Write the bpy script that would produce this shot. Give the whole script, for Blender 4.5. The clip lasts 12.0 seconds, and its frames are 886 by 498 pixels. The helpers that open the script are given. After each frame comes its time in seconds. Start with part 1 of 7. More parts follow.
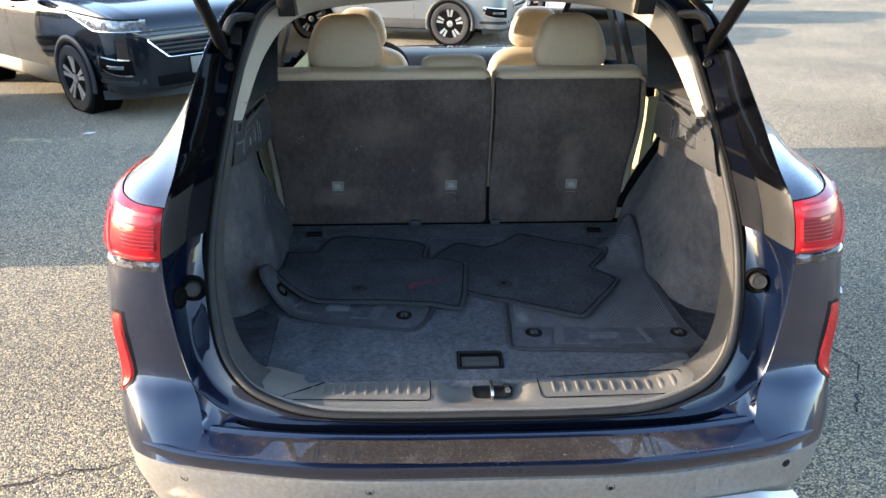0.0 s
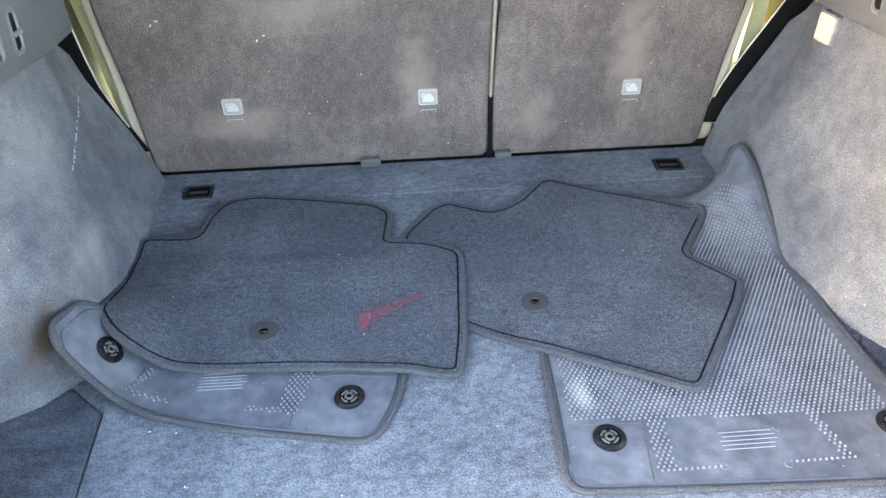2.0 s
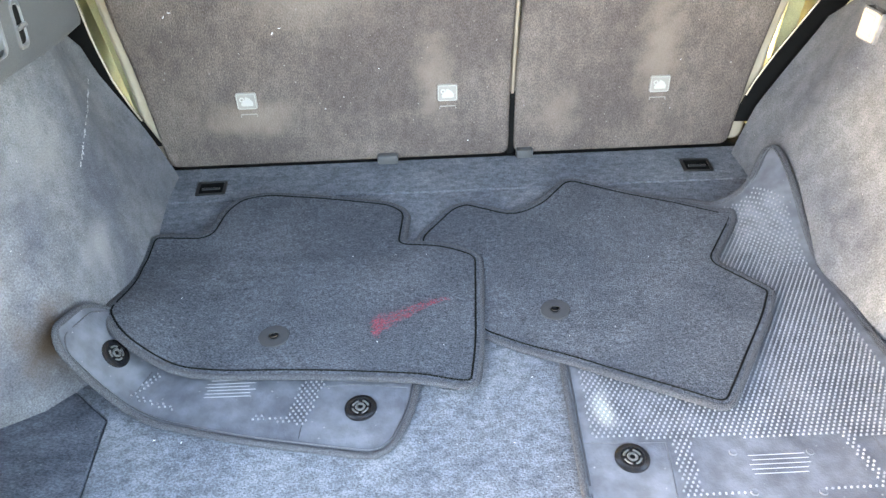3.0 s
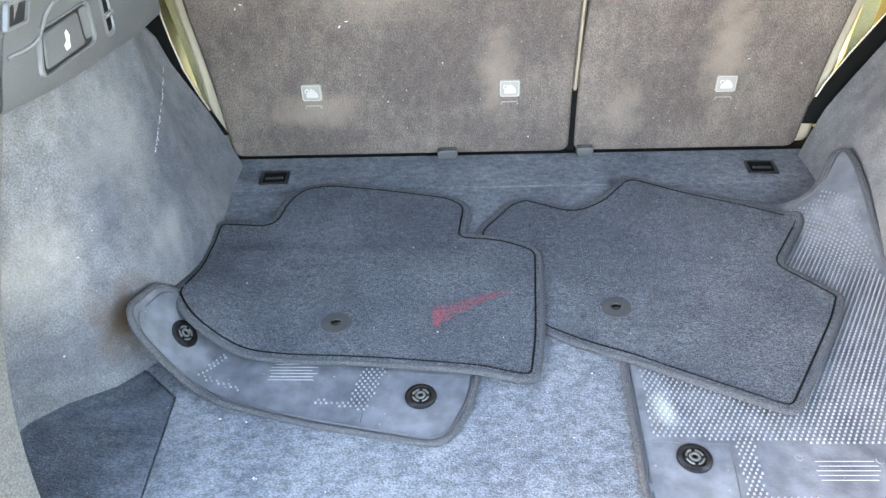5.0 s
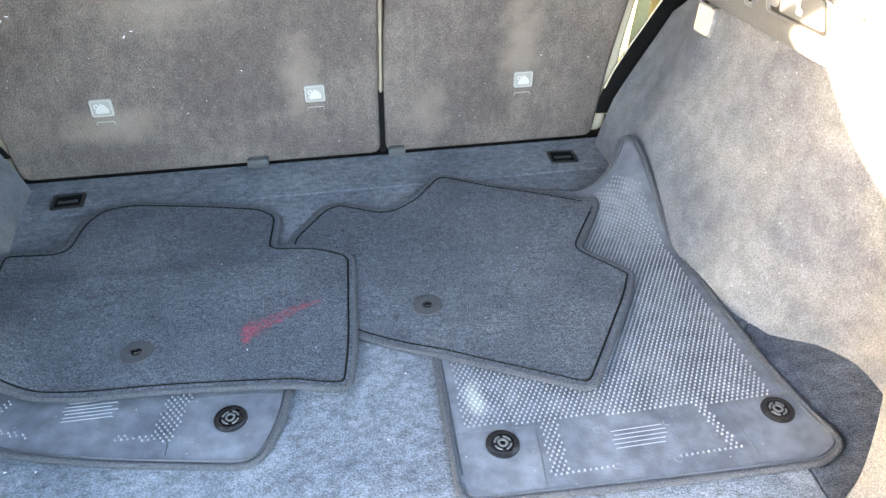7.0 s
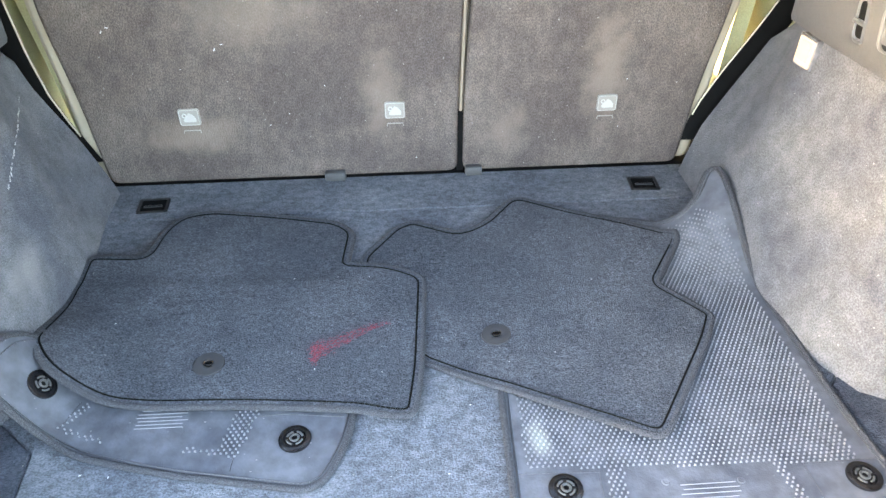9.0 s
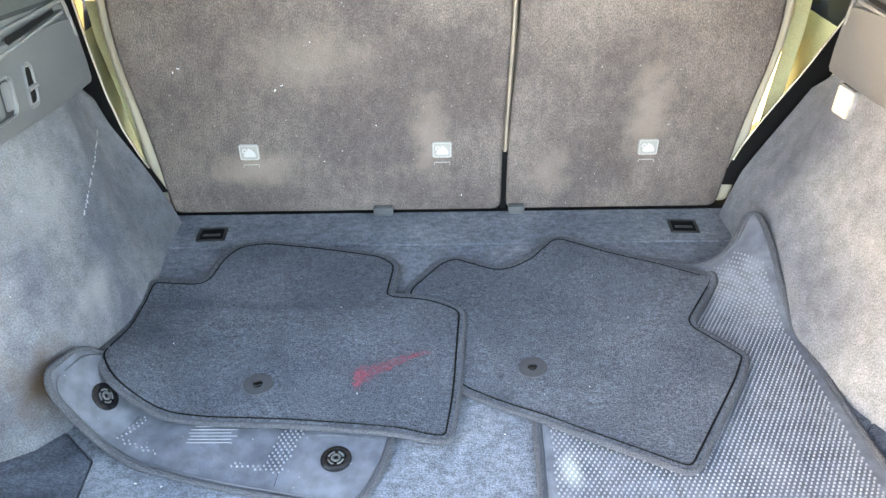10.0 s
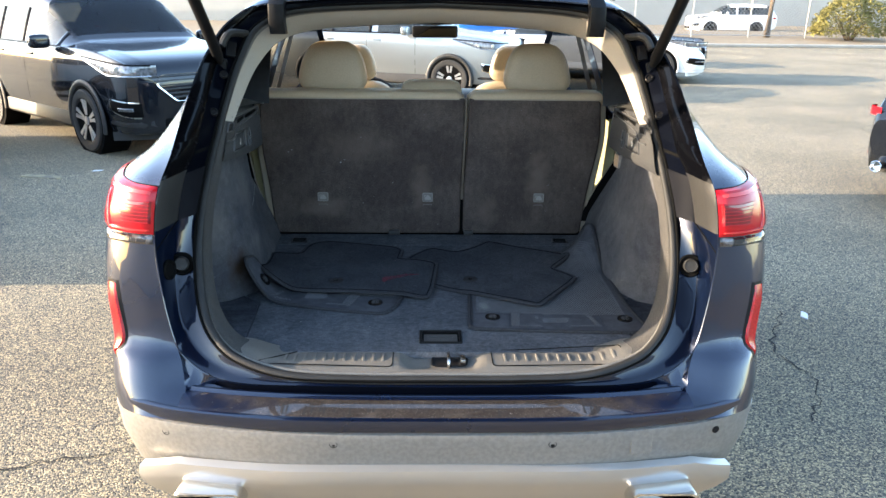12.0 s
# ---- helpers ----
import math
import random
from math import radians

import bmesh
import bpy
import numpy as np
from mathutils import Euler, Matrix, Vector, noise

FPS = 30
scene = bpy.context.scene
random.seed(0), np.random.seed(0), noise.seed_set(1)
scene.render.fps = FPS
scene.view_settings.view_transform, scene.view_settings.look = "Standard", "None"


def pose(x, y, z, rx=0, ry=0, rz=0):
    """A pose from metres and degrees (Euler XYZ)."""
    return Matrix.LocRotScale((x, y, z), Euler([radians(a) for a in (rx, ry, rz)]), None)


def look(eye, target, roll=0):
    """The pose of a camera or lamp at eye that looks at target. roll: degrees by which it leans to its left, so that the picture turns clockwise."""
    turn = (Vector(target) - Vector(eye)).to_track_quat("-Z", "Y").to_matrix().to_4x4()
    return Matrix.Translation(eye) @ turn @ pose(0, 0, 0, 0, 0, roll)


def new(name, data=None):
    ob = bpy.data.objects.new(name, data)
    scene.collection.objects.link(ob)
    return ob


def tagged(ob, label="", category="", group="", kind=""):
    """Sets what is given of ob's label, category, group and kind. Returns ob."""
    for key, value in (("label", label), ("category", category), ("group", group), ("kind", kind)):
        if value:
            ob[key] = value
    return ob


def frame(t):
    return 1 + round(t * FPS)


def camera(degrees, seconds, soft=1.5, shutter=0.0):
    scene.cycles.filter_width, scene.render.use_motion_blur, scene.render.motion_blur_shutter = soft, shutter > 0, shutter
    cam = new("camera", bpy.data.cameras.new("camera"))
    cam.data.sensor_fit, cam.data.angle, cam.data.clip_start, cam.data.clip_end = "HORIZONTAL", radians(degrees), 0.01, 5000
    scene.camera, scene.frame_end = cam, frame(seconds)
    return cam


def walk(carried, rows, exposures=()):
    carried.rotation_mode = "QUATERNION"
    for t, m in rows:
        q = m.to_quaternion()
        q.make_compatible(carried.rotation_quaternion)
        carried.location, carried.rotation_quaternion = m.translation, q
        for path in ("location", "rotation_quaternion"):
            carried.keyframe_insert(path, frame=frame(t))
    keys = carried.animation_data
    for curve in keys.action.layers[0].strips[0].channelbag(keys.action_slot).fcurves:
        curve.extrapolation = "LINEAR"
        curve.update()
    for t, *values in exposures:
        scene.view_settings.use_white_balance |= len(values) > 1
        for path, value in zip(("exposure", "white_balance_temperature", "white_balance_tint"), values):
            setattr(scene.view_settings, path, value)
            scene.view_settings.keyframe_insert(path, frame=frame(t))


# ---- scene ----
cam = camera(62.9, 12.0)
PATH = [
    (0, (-0.12, -0.02, 1.754), (-0.078, 1.809, 0.945), -0.2),
    (0.3, (-0.105, 0.075, 1.733), (-0.062, 1.876, 0.862), 0.0),
    (0.5, (-0.086, 0.192, 1.685), (-0.048, 1.974, 0.776), -0.3),
    (1, (-0.022, 0.563, 1.611), (0.007, 2.277, 0.58), -1.0),
    (1.5, (-0.064, 0.894, 1.525), (-0.007, 2.555, 0.412), -1.4),
    (2, (-0.088, 1.053, 1.538), (0.001, 2.672, 0.367), -1.6),
    (2.5, (-0.083, 1.103, 1.526), (0.004, 2.71, 0.339), -1.7),
    (3, (-0.082, 1.104, 1.529), (-0.047, 2.71, 0.337), -1.9),
    (3.5, (-0.114, 1.101, 1.522), (-0.187, 2.71, 0.336), -2.4),
    (3.7, (-0.121, 1.102, 1.526), (-0.233, 2.707, 0.338), -2.7),
    (5.5, (-0.103, 1.09, 1.525), (-0.131, 2.697, 0.335), -2.2),
    (6, (-0.065, 1.09, 1.526), (0.066, 2.687, 0.329), -1.3),
    (6.5, (-0.031, 1.091, 1.528), (0.253, 2.67, 0.333), -0.1),
    (8.3, (-0.032, 1.108, 1.531), (0.269, 2.681, 0.333), 1.6),
    (8.5, (-0.035, 1.111, 1.539), (0.197, 2.697, 0.343), 0.7),
    (9, (-0.031, 1.134, 1.555), (0.083, 2.733, 0.359), -0.2),
    (9.5, (-0.02, 1.132, 1.571), (0.016, 2.752, 0.399), -0.7),
    (10, (-0.028, 1.087, 1.579), (-0.034, 2.752, 0.471), -0.9),
    (10.5, (-0.047, 0.913, 1.574), (-0.044, 2.648, 0.58), -0.5),
    (11, (-0.025, 0.565, 1.58), (-0.016, 2.369, 0.717), 0.0),
    (11.5, (-0.062, 0.122, 1.613), (-0.025, 1.973, 0.855), 0.7),
    (12, (-0.02, -0.283, 1.645), (0.015, 1.606, 0.989), 0.6),
]
EXPOSURE = [(0, 2.88, 6150, 12), (0.6, 3.17, 6100, 12), (1.0, 3.88, 6100, 13), (1.5, 4.93, 6400, 14), (2.0, 5.76, 7200, 15), (2.5, 6.02, 7700, 15), (3.7, 6.10, 7800, 15),
            (5.5, 6.06, 7700, 14), (6.5, 5.94, 7250, 12), (8.5, 5.83, 7350, 13), (9.5, 6.13, 7700, 15), (10.5, 6.03, 7500, 13), (11.0, 5.36, 7200, 12), (11.5, 3.84, 6480, 11), (12, 2.96, 6300, 11)]
walk(cam, [(t, look(eye, target, roll)) for t, eye, target, roll in PATH], EXPOSURE)

# ---- daylight ----
SUN_WAY = Vector((1.0, 0.016, -0.228)).normalized()
world = bpy.data.worlds.new("sky")
scene.world = world
world.use_nodes = True
wn = world.node_tree.nodes
sky = wn.new("ShaderNodeTexSky")
sky.sky_type = "NISHITA"
sky.sun_disc = False
sky.sun_elevation = math.asin(-SUN_WAY.z)
sky.sun_rotation = math.atan2(-SUN_WAY.x, -SUN_WAY.y)
world.node_tree.links.new(sky.outputs[0], wn["Background"].inputs[0])
wn["Background"].inputs[1].default_value = 0.15
sun_data = bpy.data.lights.new("sun", "SUN")
sun_data.energy, sun_data.angle, sun_data.color = 2.65, radians(0.5), (1.0, 0.80, 0.57)
sun = new("sun", sun_data)
sun.rotation_mode = "QUATERNION"
sun.rotation_quaternion = SUN_WAY.to_track_quat("-Z", "Y")


# ---- materials ----
def material(name, colour, rough=0.6, metal=0.0, vary=0.0, scale=8.0, tint=None, bump=0.0, bump_scale=200.0,
             coat=0.0, fine=0.0, fine_scale=400.0, transmission=0.0, glow=0.0, glow_colour=None, sheen=0.0,
             rough_vary=0.0, specks=0.0, mid=0.0, mid_scale=55.0, stretch=(1, 1, 1), ior=1.45, lo=0.35, hi=0.65, spec=0.5, coat_ior=1.5):
    """Principled material with variation at two scales: broad patches towards a tint, and fine grain."""
    m = bpy.data.materials.new(name)
    m.use_nodes = True
    nt = m.node_tree
    n, ln = nt.nodes, nt.links
    b = n["Principled BSDF"]
    b.inputs["Roughness"].default_value = rough
    b.inputs["Metallic"].default_value = metal
    b.inputs["Coat Weight"].default_value = coat
    b.inputs["Specular IOR Level"].default_value = spec
    b.inputs["Coat Roughness"].default_value = 0.03
    b.inputs["Coat IOR"].default_value = coat_ior
    b.inputs["Transmission Weight"].default_value = transmission
    b.inputs["IOR"].default_value = ior
    b.inputs["Sheen Weight"].default_value = sheen
    b.inputs["Base Color"].default_value = (*colour, 1)
    if glow:
        b.inputs["Emission Color"].default_value = (*(glow_colour or colour), 1)
        b.inputs["Emission Strength"].default_value = glow
    tc = n.new("ShaderNodeTexCoord")
    out = None

    def grain(source, scale, amount, detail, lo_, hi_):
        """Multiplies a colour by noise between 1 - amount and 1 + amount."""
        tx = n.new("ShaderNodeTexNoise")
        tx.inputs["Scale"].default_value = scale
        tx.inputs["Detail"].default_value = detail
        mp = n.new("ShaderNodeMapping")
        mp.inputs["Scale"].default_value = stretch
        ln.new(tc.outputs["Object"], mp.inputs["Vector"])
        ln.new(mp.outputs[0], tx.inputs["Vector"])
        rg = n.new("ShaderNodeMapRange")
        rg.inputs["From Min"].default_value, rg.inputs["From Max"].default_value = lo_, hi_
        rg.inputs["To Min"].default_value, rg.inputs["To Max"].default_value = 1 - amount, 1 + amount
        ln.new(tx.outputs["Fac"], rg.inputs["Value"])
        mx = n.new("ShaderNodeMix")
        mx.data_type, mx.blend_type = "RGBA", "MULTIPLY"
        mx.inputs[0].default_value = 1
        if source:
            ln.new(source, mx.inputs[6])
        else:
            mx.inputs[6].default_value = (*colour, 1)
        ln.new(rg.outputs[0], mx.inputs[7])
        return mx.outputs[2]

    if vary:
        t = n.new("ShaderNodeTexNoise")
        t.inputs["Scale"].default_value = scale
        t.inputs["Detail"].default_value = 5
        t.inputs["Roughness"].default_value = 0.6
        ln.new(tc.outputs["Object"], t.inputs["Vector"])
        r = n.new("ShaderNodeMapRange")
        r.inputs["From Min"].default_value, r.inputs["From Max"].default_value = lo, hi
        r.inputs["To Max"].default_value = vary
        ln.new(t.outputs["Fac"], r.inputs["Value"])
        mix = n.new("ShaderNodeMix")
        mix.data_type = "RGBA"
        mix.inputs[6].default_value = (*colour, 1)
        mix.inputs[7].default_value = (*(tint or [c * 0.5 for c in colour]), 1)
        ln.new(r.outputs[0], mix.inputs[0])
        out = mix.outputs[2]
        if rough_vary:
            rr = n.new("ShaderNodeMapRange")
            rr.inputs["From Min"].default_value, rr.inputs["From Max"].default_value = lo, hi
            rr.inputs["To Min"].default_value, rr.inputs["To Max"].default_value = rough, rough + rough_vary
            ln.new(t.outputs["Fac"], rr.inputs["Value"])
            ln.new(rr.outputs[0], b.inputs["Roughness"])
    if mid:
        out = grain(out, mid_scale, mid, 4, 0.35, 0.65)
    if fine:
        out = grain(out, fine_scale, fine, 2, 0.36, 0.64)
    if specks:
        t4 = n.new("ShaderNodeTexNoise")
        t4.inputs["Scale"].default_value = 170
        t4.inputs["Detail"].default_value = 1
        ln.new(tc.outputs["Object"], t4.inputs["Vector"])
        r4 = n.new("ShaderNodeMapRange")
        r4.inputs["From Min"].default_value, r4.inputs["From Max"].default_value = 0.765, 0.80
        r4.inputs["To Max"].default_value = specks
        ln.new(t4.outputs["Fac"], r4.inputs["Value"])
        lint = n.new("ShaderNodeMix")
        lint.data_type = "RGBA"
        lint.inputs[7].default_value = (0.30, 0.29, 0.27, 1)
        ln.new(out, lint.inputs[6])
        ln.new(r4.outputs[0], lint.inputs[0])
        out = lint.outputs[2]
    if out:
        ln.new(out, b.inputs["Base Color"])
    if bump:
        t3 = n.new("ShaderNodeTexNoise")
        t3.inputs["Scale"].default_value = bump_scale
        t3.inputs["Detail"].default_value = 4
        ln.new(tc.outputs["Object"], t3.inputs["Vector"])
        bp = n.new("ShaderNodeBump")
        bp.inputs["Strength"].default_value = bump
        bp.inputs["Distance"].default_value = 0.006
        ln.new(t3.outputs["Fac"], bp.inputs["Height"])
        ln.new(bp.outputs[0], b.inputs["Normal"])
    return m


PAINT = material("blue_paint", (0.0028, 0.0085, 0.030), 0.26, 0.5, coat=1.0, coat_ior=1.62, vary=0.25, scale=3, tint=(0.004, 0.009, 0.026), fine=0.12, fine_scale=900, rough_vary=0.05)
# Darker copies of the body paint: dim reflections and shade of the opening.
DIM_CHANNEL_PAINT = material("dimmed_channel_paint", (0.0008, 0.0014, 0.0038), 0.5, 0.0, coat=0.06, vary=0.5, scale=6, tint=(0.0014, 0.0022, 0.005), rough_vary=0.12, spec=0.02)
DIM_JAMB_PAINT = material("dimmed_jamb_paint", (0.0014, 0.0045, 0.017), 0.3, 0.3, coat=0.9, coat_ior=1.5, vary=0.4, scale=5, tint=(0.002, 0.005, 0.014), fine=0.12, fine_scale=900, rough_vary=0.1, spec=0.2)
GLOSS_BLACK = material("gloss_black", (0.0012, 0.0013, 0.002), 0.2, coat=0.14, vary=0.4, scale=9, tint=(0.004, 0.004, 0.005), rough_vary=0.1, spec=0.05)
SCUFF = material("dirty_bumper_top", (0.038, 0.031, 0.027), 0.34, 0.2, coat=1.0, coat_ior=1.6, vary=0.9, scale=16, tint=(0.074, 0.061, 0.051), fine=0.3, fine_scale=160, rough_vary=0.15, lo=0.5, hi=0.75, specks=0.9)
GREY_BUMPER = material("grey_bumper", (0.21, 0.20, 0.184), 0.42, 0.25, vary=0.35, scale=2.5, tint=(0.17, 0.162, 0.15), fine=0.10, fine_scale=90, bump=0.05, bump_scale=300)
SATIN = material("satin_silver", (0.44, 0.42, 0.39), 0.3, 0.7, vary=0.3, scale=4, tint=(0.5, 0.47, 0.43))
CHROME = material("chrome", (0.75, 0.75, 0.75), 0.08, 1.0)
STEEL = material("latch_steel", (0.6, 0.58, 0.54), 0.22, 1.0, vary=0.4, scale=60, tint=(0.4, 0.36, 0.3))
RUBBER = material("seal_rubber", (0.018, 0.018, 0.018), 0.55, vary=0.6, scale=12, tint=(0.034, 0.033, 0.031), bump=0.1, bump_scale=150, spec=0.3)
WELT = material("gap_edge_vinyl", (0.17, 0.135, 0.10), 0.6, vary=0.4, scale=30, tint=(0.12, 0.098, 0.075))
BRACKET = material("bracket_plastic", (0.022, 0.0215, 0.021), 0.5, vary=0.5, scale=14, tint=(0.034, 0.033, 0.031), spec=0.3, bump=0.1, bump_scale=700)
SEAL_GREY = material("seal_flock", (0.13, 0.125, 0.115), 0.7, vary=0.5, scale=18, tint=(0.09, 0.087, 0.082), fine=0.15, fine_scale=300)
TRIM = material("grey_trim_plastic", (0.110, 0.104, 0.094), 0.5, vary=0.5, scale=10, tint=(0.150, 0.138, 0.118), fine=0.12, fine_scale=500, bump=0.25, bump_scale=900)
TRIM_FELT = material("speckled_trim", (0.054, 0.0525, 0.051), 0.8, vary=0.4, scale=12, tint=(0.075, 0.07, 0.063), fine=0.28, fine_scale=420, bump=0.3, bump_scale=600, spec=0.15)
PANEL = material("dark_panel_plastic", (0.044, 0.0445, 0.046), 0.5, vary=0.5, scale=7, tint=(0.060, 0.059, 0.057), fine=0.1, fine_scale=500, bump=0.15, bump_scale=900, spec=0.22)
# Lighter copy of the panel plastic: highlights along rims and ridges as colour.
RIM_HIGHLIGHT = material("ridge_highlight_plastic", (0.06, 0.061, 0.063), 0.34, vary=0.4, scale=40, tint=(0.08, 0.078, 0.075), spec=0.5)
# Paler and warmer than the panel: the ledge's sunlit sheen set as its colour.
LEDGE_SHEEN = material("ledge_sheen_plastic", (0.085, 0.083, 0.072), 0.38, vary=0.5, scale=9, tint=(0.07, 0.073, 0.07), bump=0.12, bump_scale=900)
DARK = material("dark_plastic", (0.009, 0.009, 0.010), 0.35, vary=0.4, scale=30, tint=(0.02, 0.02, 0.02), spec=0.12)
# Dark grey cap plastic taken down to black: the cap's shadow in its colour.
CAP_SHADE = material("shaded_cap_plastic", (0.006, 0.0065, 0.009), 0.6, vary=0.5, scale=20, tint=(0.010, 0.010, 0.012), spec=0.06, bump=0.1, bump_scale=700)
BLACK_GAP = material("black_recess", (0.005, 0.005, 0.005), 0.8, spec=0.03)
CARPET = material("cargo_carpet", (0.064, 0.070, 0.082), 0.95, vary=1.0, scale=11, tint=(0.104, 0.110, 0.121), mid=0.2, mid_scale=90, stretch=(0.7, 1, 1), fine=0.30, fine_scale=460, bump=0.7, bump_scale=380, lo=0.36, hi=0.74, specks=0.4, spec=0.08)
WALL_CARPET = material("side_carpet", (0.05, 0.052, 0.061), 0.95, vary=1.0, scale=5, tint=(0.1, 0.098, 0.098), mid=0.12, mid_scale=34, fine=0.26, fine_scale=430, bump=0.5, bump_scale=320, sheen=0.03, lo=0.36, hi=0.70, specks=0.5, spec=0.08)
# Darker copy of the cargo carpet: shade over the side flaps put into colour.
FLAP_SHADE_CARPET = material("shaded_flap_carpet", (0.034, 0.038, 0.048), 0.95, vary=1.0, scale=9, tint=(0.062, 0.067, 0.080), mid=0.2, mid_scale=55, stretch=(0.55, 1, 1), fine=0.30, fine_scale=460, bump=0.7, bump_scale=380, lo=0.38, hi=0.66, specks=0.4, spec=0.08)
SEAT_CARPET = material("seat_back_carpet", (0.068, 0.055, 0.05), 0.95, vary=1.0, scale=4.5, tint=(0.128, 0.105, 0.09), mid=0.1, mid_scale=60, stretch=(1, 1, 0.6), fine=0.30, fine_scale=460, bump=0.5, bump_scale=320, sheen=0.0, lo=0.42, hi=0.75, specks=0.5, spec=0.08)
MAT_PILE = material("mat_pile", (0.048, 0.052, 0.061), 0.97, vary=0.8, scale=6, tint=(0.080, 0.084, 0.094), mid=0.16, mid_scale=150, fine=0.44, fine_scale=540, stretch=(0.6, 1, 1), bump=1.0, bump_scale=520, sheen=0.0, lo=0.4, hi=0.7, specks=0.4, spec=0.06)
MAT_RUBBER = material("mat_rubber", (0.041, 0.0445, 0.054), 0.42, vary=0.7, scale=14, tint=(0.078, 0.081, 0.090), mid=0.2, mid_scale=40, rough_vary=0.2, bump=0.1, bump_scale=250, specks=0.4, spec=0.25)
# Lighter than the mats' rubber: skylight glinting on the tips is coloured in.
NUB_GLINT = material("mat_nub_glint", (0.092, 0.095, 0.103), 0.3, vary=0.5, scale=20, tint=(0.132, 0.135, 0.144))
BINDING = material("mat_binding", (0.047, 0.048, 0.053), 0.75, fine=0.6, fine_scale=900, bump=0.8, bump_scale=900, spec=0.15)
CREASE = material("mat_crease", (0.016, 0.017, 0.020), 0.5, vary=0.4, scale=30, tint=(0.024, 0.025, 0.029))
THREAD = material("mat_print", (0.115, 0.118, 0.126), 0.6)
BEIGE = material("beige_leather", (0.50, 0.40, 0.27), 0.45, vary=0.35, scale=9, tint=(0.42, 0.33, 0.22), bump=0.25, bump_scale=420, fine=0.06, fine_scale=250)
OLIVE = material("olive_cloth", (0.40, 0.38, 0.21), 0.8, vary=0.3, scale=9, tint=(0.33, 0.31, 0.17), fine=0.1, fine_scale=400)
# Greyer, darker copy of the beige leather: shade on the seat sides mixed in.
SHADED_BEIGE = material("shaded_beige_leather", (0.36, 0.31, 0.235), 0.55, vary=0.4, scale=8, tint=(0.27, 0.235, 0.18), bump=0.2, bump_scale=420)
CLIP = material("clip_plastic", (0.004, 0.004, 0.005), 0.22, spec=0.4, vary=0.4, scale=60, tint=(0.010, 0.010, 0.010))
GROMMET = material("grommet_plastic", (0.024, 0.024, 0.026), 0.6, spec=0.2, vary=0.4, scale=60, tint=(0.033, 0.032, 0.032))
LINER = material("headliner", (0.35, 0.31, 0.255), 0.85, vary=0.3, scale=6, tint=(0.31, 0.275, 0.225), fine=0.06, fine_scale=400, bump=0.15, bump_scale=600)
TAG = material("tag_grey", (0.19, 0.175, 0.155), 0.6, vary=0.4, scale=60, tint=(0.15, 0.138, 0.122))
WHITE = material("white_print", (0.30, 0.285, 0.262), 0.6)
RED_LENS = material("red_lens", (0.40, 0.006, 0.012), 0.16, coat=0.25, vary=0.3, scale=30, tint=(0.28, 0.003, 0.007), spec=0.4)
RED_DARK = material("red_lamp_inner", (0.20, 0.005, 0.010), 0.18, coat=1.0, vary=0.6, scale=40, tint=(0.09, 0.002, 0.005), spec=0.3)
RED_BRIGHT = material("red_lamp_guide", (0.55, 0.035, 0.035), 0.2, coat=0.3)
CLEAR_LENS = material("clear_lens", (0.03, 0.028, 0.03), 0.10, 0.4, coat=1.0, vary=0.9, scale=45, tint=(0.16, 0.15, 0.15), lo=0.5, hi=0.6)
REFLECT = material("red_reflector", (0.36, 0.004, 0.006), 0.22, coat=0.3, fine=0.35, fine_scale=350)
GLASS = material("glass", (0.96, 0.98, 0.97), 0.0, transmission=1.0, ior=1.0005)
PRIVACY = material("privacy_glass", (0.012, 0.013, 0.014), 0.0, transmission=1.0, ior=1.0005, coat=0.0)
TINT = material("tinted_glass", (0.05, 0.06, 0.065), 0.03, transmission=0.55, ior=1.4)
MIRROR = material("mirror", (0.22, 0.22, 0.23), 0.02, 1.0)
WINDSCREEN = material("clear_windscreen", (0.55, 0.68, 0.74), 0.0, transmission=1.0, ior=1.02, coat=0.6)
LAMP_CORE = material("cargo_lamp_bulb", (0.26, 0.17, 0.09), 0.4, glow=0.018, glow_colour=(1.0, 0.76, 0.50))
LAMP_GLOW = material("cargo_lamp_lens", (0.2, 0.145, 0.105), 0.4, glow=0.014, glow_colour=(1.0, 0.72, 0.50))
RED_MARK = material("red_chalk", (0.085, 0.016, 0.024), 0.9, fine=0.6, fine_scale=600)
TYRE = material("tyre", (0.016, 0.016, 0.017), 0.75, vary=0.5, scale=12, tint=(0.035, 0.033, 0.03), bump=0.2, bump_scale=120)
ALLOY = material("alloy", (0.62, 0.62, 0.62), 0.32, 0.8, vary=0.3, scale=20, tint=(0.3, 0.29, 0.28))
CLAD = material("grey_cladding", (0.020, 0.020, 0.021), 0.55, vary=0.4, scale=6, tint=(0.032, 0.03, 0.028))
LIGHT_TRIM = material("lamp_glass", (0.28, 0.285, 0.3), 0.15, 0.5, coat=1.0, vary=0.8, scale=25, tint=(0.04, 0.042, 0.045))
BLACK_PAINT = material("black_paint", (0.006, 0.008, 0.013), 0.15, 0.2, coat=1.0, vary=0.3, scale=3, tint=(0.02, 0.02, 0.02), spec=0.1)
SILVER_PAINT = material("silver_paint", (0.30, 0.32, 0.33), 0.3, 0.7, coat=1.0, vary=0.2, scale=2, tint=(0.26, 0.28, 0.29))
BLUE_CAR = material("bright_blue_paint", (0.02, 0.13, 0.40), 0.25, 0.4, coat=1.0)
WHITE_PAINT = material("white_paint", (0.78, 0.78, 0.78), 0.25, 0.0, coat=1.0)
CRACK = material("crack", (0.012, 0.012, 0.013), 0.95)
